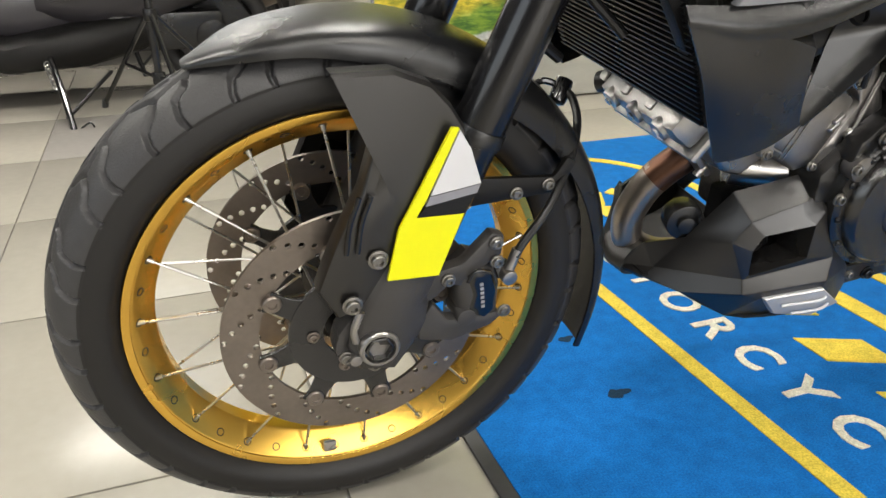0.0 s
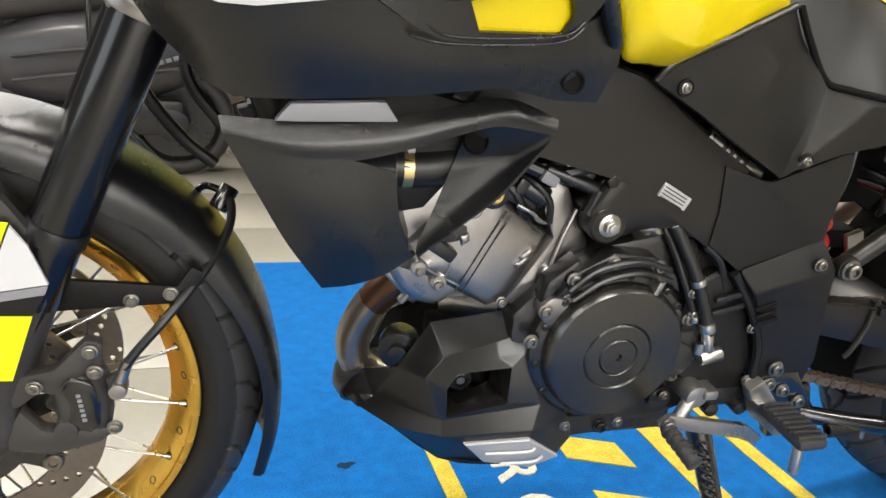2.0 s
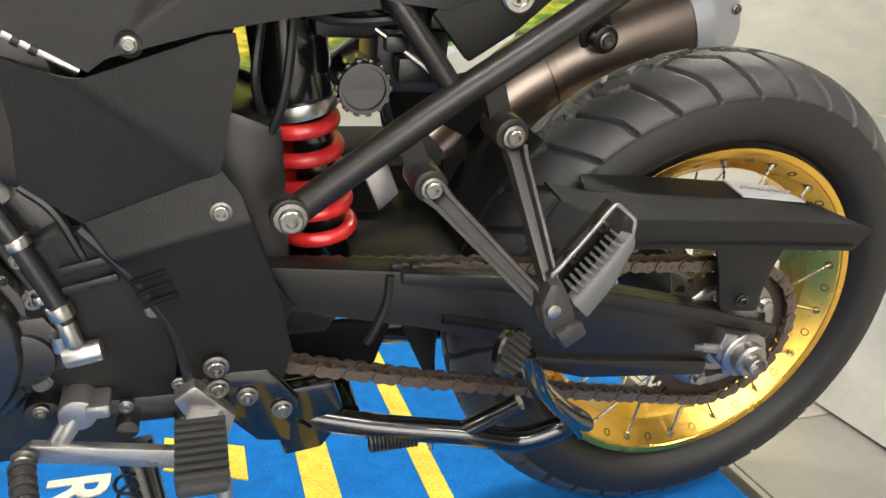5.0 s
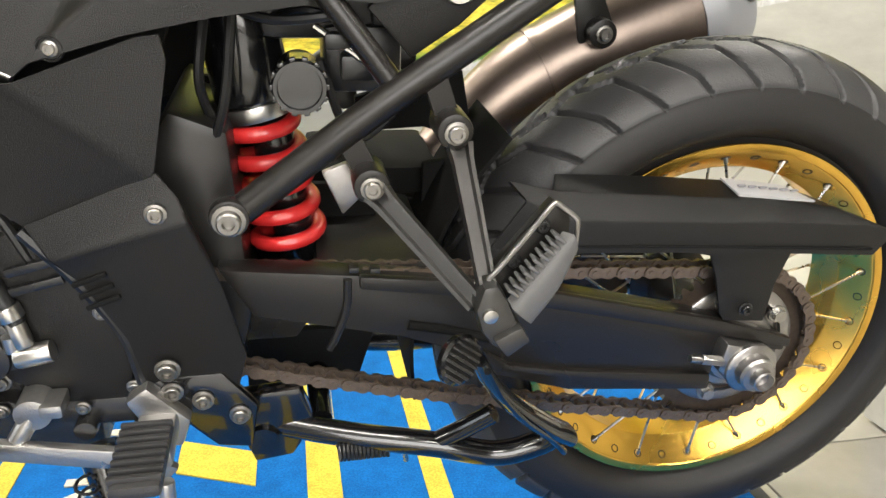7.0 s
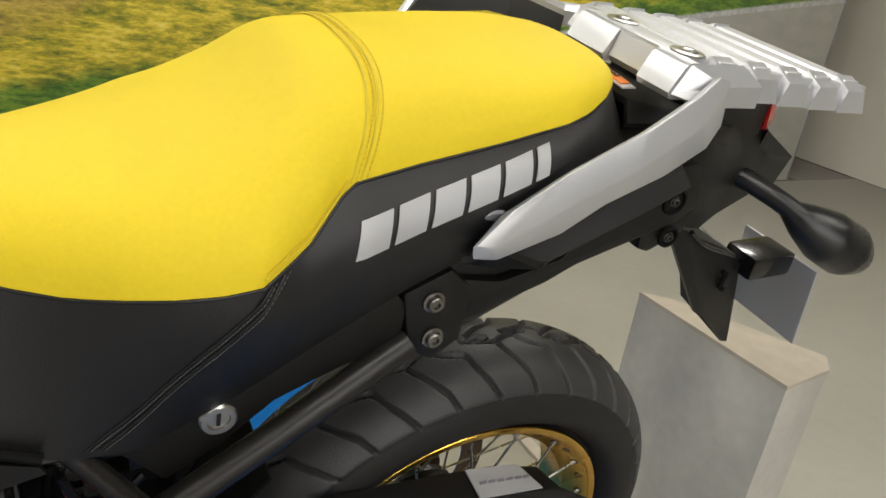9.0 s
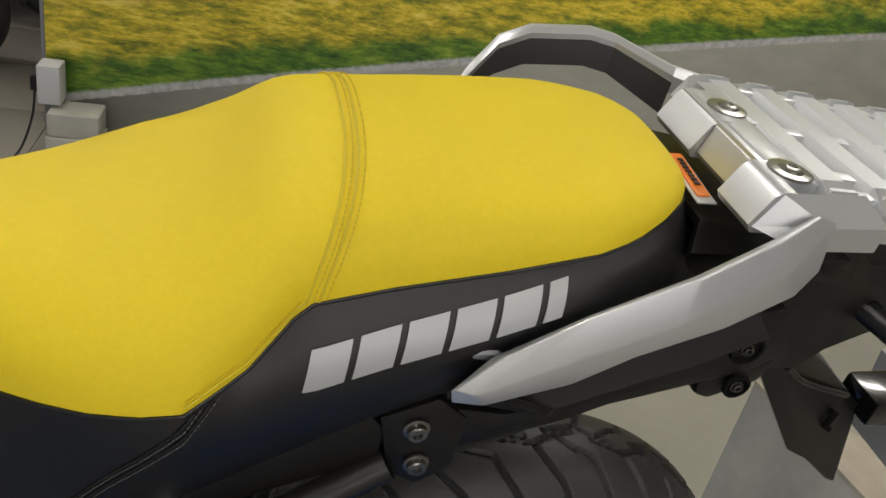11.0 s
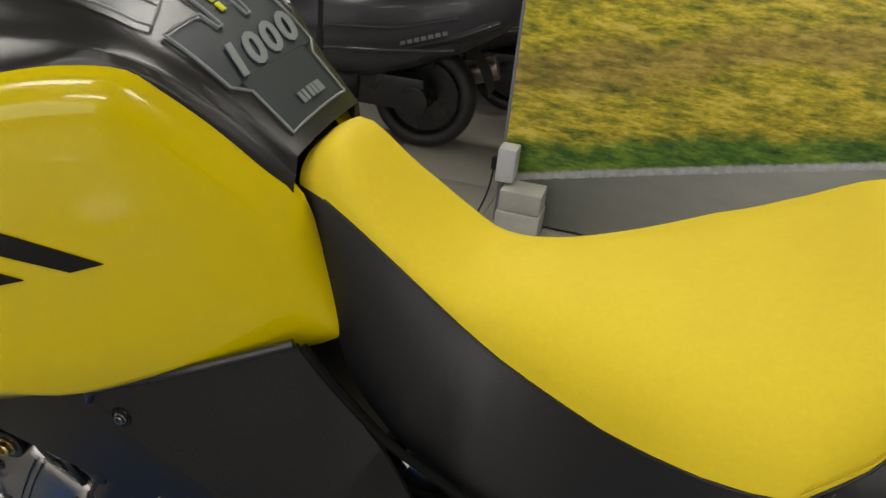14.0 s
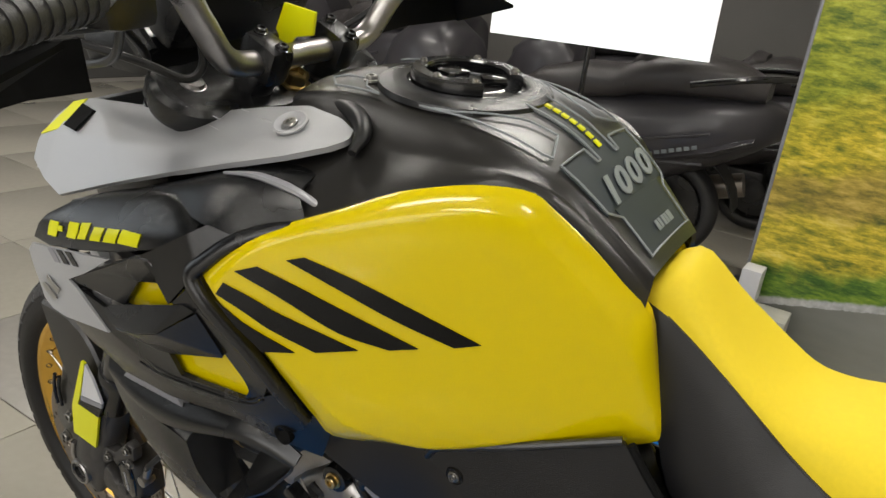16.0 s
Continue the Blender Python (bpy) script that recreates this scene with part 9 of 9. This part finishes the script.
part("hanger_slot", tube([(1.862, -0.0595, 0.765), (1.870, -0.0595, 0.762), (1.868, -0.0595, 0.742), (1.876, -0.0595, 0.738)], 0.0032, 8, 1), M_INNER, ph)
part("lamp_box", box((1.940, -0.045, 0.770), (0.075, 0.05, 0.032), 0.006, Matrix.Rotation(radians(-3), 4, "Y")), M_GLOSSBLK, ph, "gloss black plate lamp")
part("plate_blank", box((1.99, -0.045, 0.725), (0.004, 0.12, 0.12), 0.001, Matrix.Rotation(radians(-14), 4, "Y")), M_GREYTAG, bike, "blank grey plate backing")
for side in (-1, 1):
    st = part("indicator_stalk", tube([(1.82, side * 0.05, 0.895), (1.846, side * 0.09, 0.885), (1.866, side * 0.118, 0.874)], 0.012, 14), M_BLACK, bike)
    part("indicator", tube([(1.856, side * 0.104, 0.878), (1.876, side * 0.118, 0.868), (1.905, side * 0.130, 0.855), (1.940, side * 0.138, 0.840), (1.962, side * 0.142, 0.830), (1.972, side * 0.143, 0.826)], 0.03, 22, radii=[0.011, 0.022, 0.031, 0.032, 0.022, 0.006]), M_BLACK, st, "black turn indicator")

# ---- handlebar and top clamp ----
TC = 1.049
TILT_ = Matrix.Rotation(radians(24), 4, "Y")
part("top_clamp", plate([(-0.045, -0.155), (0.02, -0.155), (0.042, -0.09), (0.05, -0.045), (0.052, 0.045), (0.042, 0.09), (0.02, 0.155), (-0.045, 0.155), (-0.05, 0.05), (-0.05, -0.05)], -0.012, 0.03, 0.006), M_BLACK, bike, "black top fork clamp",
     loc=Matrix.Translation((0.392, 0, TC)) @ TILT_ @ Matrix(((1, 0, 0, 0), (0, 0, -1, 0), (0, 1, 0, 0), (0, 0, 0, 1))))
for s in (-1, 1):
    part("fork_cap", lathe([(0.0, -0.010), (0.011, -0.010), (0.013, -0.006), (0.020, -0.005), (0.024, -0.003), (0.026, 0.0), (0.034, 0.0), (0.036, 0.006), (0.036, 0.03)], 30), M_ALLOY, bike, "bright fork cap", loc=Matrix.Translation((0.386, s * 0.12, TC + 0.016)) @ TILT_ @ Matrix.Rotation(radians(-90), 4, "X"))
    part("clamp_eye", lathe([(0.0, 0.02), (0.040, 0.02), (0.046, 0.014), (0.047, -0.004), (0.044, -0.010), (0.036, -0.012), (0.0, -0.012)][::-1], 36), M_BLACK, bike, loc=Matrix.Translation((0.386, s * 0.12, TC)) @ TILT_ @ Matrix.Rotation(radians(90), 4, "X"))
    rz = part("bar_riser", rod((0.400, s * 0.055, TC), (0.424, s * 0.055, 1.082), 0.021, 20, bevel=0.004), M_BLACK, bike, "black bar clamp")
    part("riser_cap", box((0.430, s * 0.055, 1.094), (0.052, 0.036, 0.046), 0.012, TILT_), M_BLACK, rz)
    for q in (-0.017, 0.017):
        bolt(rz, 0, 0, 0, 0.006, M_GLOSSBLK).matrix_basis = Matrix.Translation((0.4405 + q * 0.9, s * 0.055, 1.1145 - q * 0.4)) @ TILT_ @ Matrix.Rotation(radians(-90), 4, "X")
part("stem_nut", lathe([(0.0, -0.008), (0.009, -0.008), (0.011, -0.014), (0.015, -0.013), (0.017, -0.010), (0.017, -0.002), (0.021, 0.0), (0.021, 0.004)], 6), M_GOLDNUT, bike, "brass-coloured stem nut", loc=Matrix.Translation((0.420, -0.004, TC + 0.010)) @ TILT_ @ Matrix.Rotation(radians(-90), 4, "X"))
hb = part("handlebar", tube([(0.55, -0.45, 1.172), (0.52, -0.36, 1.18), (0.488, -0.26, 1.188), (0.462, -0.19, 1.184), (0.445, -0.15, 1.145), (0.435, -0.116, 1.104), (0.432, -0.08, 1.092), (0.432, 0.0, 1.092), (0.432, 0.08, 1.092), (0.435, 0.116, 1.104), (0.445, 0.15, 1.145), (0.462, 0.19, 1.184), (0.488, 0.26, 1.188), (0.52, 0.36, 1.18), (0.55, 0.45, 1.172)], 0.0138, 18), M_ALLOY, bike, "grey tapered handlebar")
for s in (-1, 1):
    gp = part("grip", rod((0.498, s * 0.29, 1.186), (0.548, s * 0.44, 1.173), 0.017, 20, bevel=0.003), M_RUBBER, hb, "black ribbed rubber grip")
    for k in range(12):
        t0 = 0.06 + 0.075 * k
        p, q = Vector((0.498, s * 0.29, 1.186)), Vector((0.548, s * 0.44, 1.173))
        part("grip_rib", rod(p.lerp(q, t0), p.lerp(q, t0 + 0.035), 0.0185, 20), M_RUBBER, gp)
    part("switch_box", box((0.482, s * 0.262, 1.184), (0.05, 0.05, 0.055), 0.012), M_BLACK, hb)
    part("lever", tube([(0.455, s * 0.24, 1.172), (0.44, s * 0.30, 1.16), (0.46, s * 0.40, 1.15), (0.47, s * 0.44, 1.15)], 0.007, 10), M_BLACK, hb)
    part("hand_guard", tube([(0.47, s * 0.25, 1.16), (0.40, s * 0.33, 1.15), (0.41, s * 0.42, 1.16), (0.52, s * 0.46, 1.17)], 0.028, 12, flat=0.25), M_CABLE, hb, "black hand guard")
    part("guard_shell", shell([(0.47, s * 0.30, 1.150), (0.40, s * 0.36, 1.125), (0.36, s * 0.30, 1.130), (0.355, s * 0.22, 1.125), (0.36, s * 0.22, 1.075), (0.365, s * 0.285, 1.080), (0.40, s * 0.37, 1.085), (0.47, s * 0.42, 1.110)], [(0, 1, 2), (1, 6, 5, 2), (2, 5, 4, 3), (0, 7, 6, 1)], 0.005, 0.004), M_INNER, hb, "black hand guard shell", sharp=40)
    part("reservoir", rod((0.44, s * 0.22, 1.175), (0.44, s * 0.22, 1.215), 0.024, 20, bevel=0.004), M_BLACK, hb)
for k, pts in enumerate([[(0.30, -0.19, 1.11), (0.38, -0.17, 1.098), (0.408, -0.145, 1.083), (0.419, -0.130, 1.096), (0.418, -0.130, 1.135), (0.40, -0.12, 1.19)], [(0.46, -0.24, 1.17), (0.38, -0.20, 1.11), (0.30, -0.18, 1.085), (0.22, -0.16, 1.07), (0.17, -0.10, 1.05)], [(0.44, 0.2, 1.16), (0.38, 0.14, 1.10), (0.31, 0.08, 1.06)], [(0.38, -0.2, 1.15), (0.34, -0.14, 1.10), (0.26, -0.08, 1.06)]]):
    part("cable", tube(pts, 0.0045, 10), M_CABLE, bike)
dash = part("instrument", join(box((0.335, 0, 1.145), (0.05, 0.2, 0.11), 0.014, Matrix.Rotation(radians(35), 4, "Y"))), M_BLACK, bike, "black instrument housing")
part("dash_label", box((0.366, -0.045, 1.150), (0.002, 0.055, 0.05), 0.0005, Matrix.Rotation(radians(35), 4, "Y")), M_WHITE, dash)
part("screen_stay", join(tube([(0.32, -0.12, 1.09), (0.27, -0.13, 1.15), (0.20, -0.13, 1.18)], 0.012, 10), tube([(0.32, 0.12, 1.09), (0.27, 0.13, 1.15), (0.20, 0.13, 1.18)], 0.012, 10), box((0.24, 0, 1.08), (0.12, 0.22, 0.05), 0.015)), M_BLACK, bike)
part("key_tag", join(plate([(0.43, 1.165), (0.445, 1.18), (0.47, 1.185), (0.475, 1.21), (0.43, 1.215), (0.415, 1.185)], -0.004, 0.004, 0.001), tube([(0.43, 0, 1.16), (0.42, 0, 1.175), (0.43, 0, 1.19)], 0.003, 8)), M_STICKER, bike, "yellow plastic key tag", loc=pose(-0.008, -0.012, -0.068, 0, 0, 0))

# ---- tripod stand with the white sign ----
sg = thing("sign_stand", "black tripod stand carrying a glowing white sign panel", "sign stand", pose(-0.19, 2.23, 0))
pole = part("pole", join(rod((0, 0, 0.30), (0, 0, 1.02), 0.011, 14), rod((0, 0, 0.16), (0, 0, 0.62), 0.015, 14)), M_GLOSSBLK, sg)
for z in (0.40, 0.165):
    part("hub", rod((0, 0, z), (0, 0, z + 0.045), 0.025, 18, bevel=0.004), M_BLACK, sg)
for k, (dx, dy) in enumerate(((0.37, 0.10), (-0.24, 0.42), (0.10, -0.36))):
    leg = part("leg", join(rod((dx * 0.05, dy * 0.05, 0.42), (dx, dy, 0.012), 0.010, 10), rod((0, 0, 0.185), (dx * 0.52, dy * 0.52, 0.215), 0.007, 10)), M_GLOSSBLK, sg)
    part("foot", rod((dx, dy, 0.0), (dx * 0.97, dy * 0.97, 0.035), 0.014, 12, bevel=0.003), M_RUBBER, leg)
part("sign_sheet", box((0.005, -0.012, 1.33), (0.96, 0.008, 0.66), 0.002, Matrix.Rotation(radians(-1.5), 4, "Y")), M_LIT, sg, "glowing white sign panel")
part("sign_back", box((0.005, 0.004, 1.33), (0.94, 0.012, 0.60), 0.003), M_BLACK, sg)


# ---- parked scooters ----
def ring(x, w, z0, z1, sq=0.75, n=14):
    """A rounded cross-section of half-width w between two heights."""
    out = []
    for k in range(n):
        a = 2 * math.pi * k / n
        c, s = math.cos(a), math.sin(a)
        out.append((x, w * math.copysign(abs(c) ** sq, c), (z0 + z1) / 2 + (z1 - z0) / 2 * math.copysign(abs(s) ** sq, s)))
    return out


def simple_tyre(r_in, r_out, w):
    p = []
    for a in np.linspace(-0.5 * math.pi, 1.5 * math.pi, 25)[:-1]:
        p.append(((r_in + r_out) / 2 + (r_out - r_in) / 2 * math.sin(a), w * math.cos(a)))
    return lathe(p, 56, closed=True)


def scooter(label, m):
    """A large step-through scooter; its rear wheel stands at the origin and it faces -x."""
    s = thing("scooter", label, "scooter", m, group="scooters parked behind")
    body = part("tail_body", loft([ring(x, w, a, b) for x, w, a, b in ((-0.72, 0.12, 0.36, 0.66), (-0.5, 0.19, 0.30, 0.76), (-0.25, 0.23, 0.33, 0.80), (0.0, 0.23, 0.42, 0.84), (0.2, 0.20, 0.52, 0.86), (0.36, 0.14, 0.62, 0.86), (0.46, 0.06, 0.70, 0.83))]), M_SCOOT, s, sharp=60)
    part("side_fin", loft([ring(x, w, a, b) for x, w, a, b in ((-0.30, 0.215, 0.44, 0.50), (-0.05, 0.235, 0.50, 0.58), (0.20, 0.215, 0.58, 0.66), (0.36, 0.15, 0.66, 0.72))]), M_SCOOT, body, sharp=60)
    for k in range(7):
        part("name_bar", box((-0.06 + 0.032 * k, -0.243 + 0.0016 * k, 0.566 + 0.011 * k), (0.024, 0.003, 0.018), 0.001, Matrix.Rotation(radians(-18), 4, "Y")), M_PADLINE, body)
    seat_ = part("seat", loft([ring(x, w, a, b, 0.8) for x, w, a, b in ((-0.84, 0.07, 0.66, 0.76), (-0.72, 0.13, 0.68, 0.84), (-0.5, 0.18, 0.72, 0.90), (-0.32, 0.19, 0.75, 0.91), (-0.20, 0.20, 0.79, 0.98), (-0.02, 0.19, 0.81, 1.02), (0.22, 0.15, 0.83, 1.00), (0.36, 0.09, 0.84, 0.94))]), M_SCOOTSEAT, s, "black vinyl seat", sharp=60)
    part("seat_seam", tube([(-0.25, 0.19 * math.cos(a), 0.84 + 0.125 * math.sin(a)) for a in np.linspace(0, math.pi, 12)], 0.006, 8, 2), M_SCOOT, seat_)
    part("grab_handle", tube([(0.05, -0.21, 0.90), (0.30, -0.19, 0.96), (0.48, -0.10, 0.98), (0.48, 0.10, 0.98), (0.30, 0.19, 0.96), (0.05, 0.21, 0.90)], 0.016, 10), M_GLOSSBLK, s)
    part("back_rest", loft([ring(x, w, a, b) for x, w, a, b in ((-0.26, 0.11, 0.90, 0.95), (-0.19, 0.15, 0.92, 1.03), (-0.12, 0.11, 0.94, 1.02))]), M_SCOOTSEAT, seat_, sharp=60)
    part("floorboard", loft([ring(x, w, a, b, 0.5) for x, w, a, b in ((-1.22, 0.14, 0.30, 0.46), (-1.1, 0.23, 0.20, 0.36), (-0.85, 0.25, 0.16, 0.30), (-0.55, 0.23, 0.17, 0.36), (-0.3, 0.17, 0.22, 0.40))]), M_MATT, s, "black floorboard", sharp=50)
    part("centre_tunnel", loft([ring(x, w, a, b) for x, w, a, b in ((-1.25, 0.10, 0.30, 0.70), (-1.05, 0.09, 0.28, 0.50), (-0.8, 0.09, 0.27, 0.47), (-0.55, 0.11, 0.3, 0.56))]), M_SCOOT, s, sharp=60)
    part("front_fairing", loft([ring(x, w, a, b) for x, w, a, b in ((-1.72, 0.06, 0.58, 0.72), (-1.62, 0.17, 0.46, 0.88), (-1.48, 0.24, 0.36, 0.98), (-1.32, 0.27, 0.32, 1.0), (-1.2, 0.24, 0.40, 0.92))]), M_SCOOT, s, sharp=60)
    part("screen", skin([[(-1.52, y, 0.97 - 0.25 * y * y) for y in (-0.2, -0.1, 0, 0.1, 0.2)], [(-1.40, y * 0.95, 1.15 - 0.25 * y * y) for y in (-0.2, -0.1, 0, 0.1, 0.2)], [(-1.28, y * 0.8, 1.30 - 0.4 * y * y) for y in (-0.2, -0.1, 0, 0.1, 0.2)]], 3, 3, 0.004), M_GLOSSBLK, s, "smoked wind screen")
    hb_ = part("handlebar", tube([(-1.16, -0.36, 1.06), (-1.22, -0.2, 1.06), (-1.26, 0, 1.04), (-1.22, 0.2, 1.06), (-1.16, 0.36, 1.06)], 0.018, 12), M_CABLE, s)
    for k in (-1, 1):
        part("mirror", join(tube([(-1.25, k * 0.24, 1.06), (-1.30, k * 0.32, 1.18), (-1.29, k * 0.38, 1.22)], 0.007, 8), box((-1.29, k * 0.42, 1.24), (0.03, 0.15, 0.08), 0.014)), M_GLOSSBLK, hb_)
    for x, r in ((0.0, 0.265), (-1.58, 0.27)):
        w = part("wheel", lathe([(0.02, -0.05), (0.05, -0.05), (0.06, -0.02), (r - 0.09, -0.025), (r - 0.075, -0.05), (r - 0.075, 0.05), (r - 0.09, 0.025), (0.06, 0.02), (0.05, 0.05), (0.02, 0.05)], 40), M_DARKALLOY, s, loc=(x, 0, r))
        part("tyre", simple_tyre(r - 0.085, r, 0.06), M_RUBBER, w)
    part("rear_mudguard", skin([[(0.34 * math.cos(a), y, 0.265 + 0.34 * math.sin(a)) for y in (-0.08, 0, 0.08)] for a in np.linspace(radians(10), radians(100), 7)], 3, 3, 0.005), M_MATT, s)
    st_ = part("side_stand", join(tube([(-0.70, -0.20, 0.25), (-0.66, -0.42, 0.14), (-0.625, -0.64, 0.018)], 0.013, 10), box((-0.612, -0.66, 0.010), (0.075, 0.05, 0.008), 0.003)), M_GLOSSBLK, s, "black side stand, folded out")
    part("stand_loop", tube([(-0.62, -0.60, 0.03), (-0.57, -0.60, 0.06), (-0.56, -0.61, 0.03), (-0.60, -0.64, 0.012)], 0.004, 8), M_GLOSSBLK, st_)
    part("stand_coil", tube([(-0.715 + 0.012 * math.cos(a) + 0.0006 * a, -0.22 - 0.0028 * a, 0.225 - 0.0016 * a + 0.012 * math.sin(a)) for a in np.linspace(0, 2 * math.pi * 8, 64)], 0.003, 6, 1), M_STEEL, st_)
    part("stand_strut", rod((-0.65, -0.55, 0.07), (-0.47, -0.26, 0.17), 0.008, 10), M_CABLE, st_)
    for z0, y0, z1 in ((0.60, -0.215, 0.70), (0.50, -0.235, 0.56)):
        part("body_crease", tube([(-0.66, y0 + 0.06, z0 - 0.05), (-0.40, y0 - 0.012, z0), (-0.10, y0 - 0.018, z0 + 0.03), (0.18, y0 + 0.008, z1)], 0.008, 8), M_SCOOT, body)
    part("engine_case", join(box((-0.22, -0.09, 0.30), (0.5, 0.12, 0.17), 0.03), rod((-0.4, -0.16, 0.30), (-0.4, -0.05, 0.30), 0.085, 24, bevel=0.01), rod((-0.02, -0.16, 0.27), (-0.02, -0.05, 0.27), 0.075, 24, bevel=0.01)), M_DARKALLOY, s)
    part("silencer", tube([(-0.15, 0.16, 0.28), (0.05, 0.18, 0.32), (0.32, 0.2, 0.40)], 0.06, 16, radii=[0.04, 0.065, 0.06]), M_HEADER, s)
    part("tail_lamp", loft([ring(x, w, a, b) for x, w, a, b in ((0.30, 0.15, 0.66, 0.74), (0.40, 0.10, 0.69, 0.76), (0.44, 0.04, 0.71, 0.75))]), M_REDLENS, s)
    part("indicator", loft([ring(x, w, a, b) for x, w, a, b in ((0.24, 0.185, 0.62, 0.68), (0.32, 0.165, 0.65, 0.70), (0.37, 0.12, 0.67, 0.71))]), M_WHITE, s, "clear indicator lens")
    return s


scooter("gunmetal maxi scooter parked behind the sign stand", pose(0.08, 2.93, 0, 4, 0, 2))
scooter("gunmetal maxi scooter parked in the row behind", pose(0.34, 3.95, 0, 4, 0, 3))
scooter("gunmetal maxi scooter parked farther along the row", pose(-2.1, 3.5, 0, 4, 0, -20))
scooter("gunmetal maxi scooter parked at the end of the row", pose(-1.0, 4.9, 0, 4, 0, 5))
scooter("gunmetal maxi scooter parked near the back wall", pose(-2.6, 4.6, 0, 4, 0, -12))
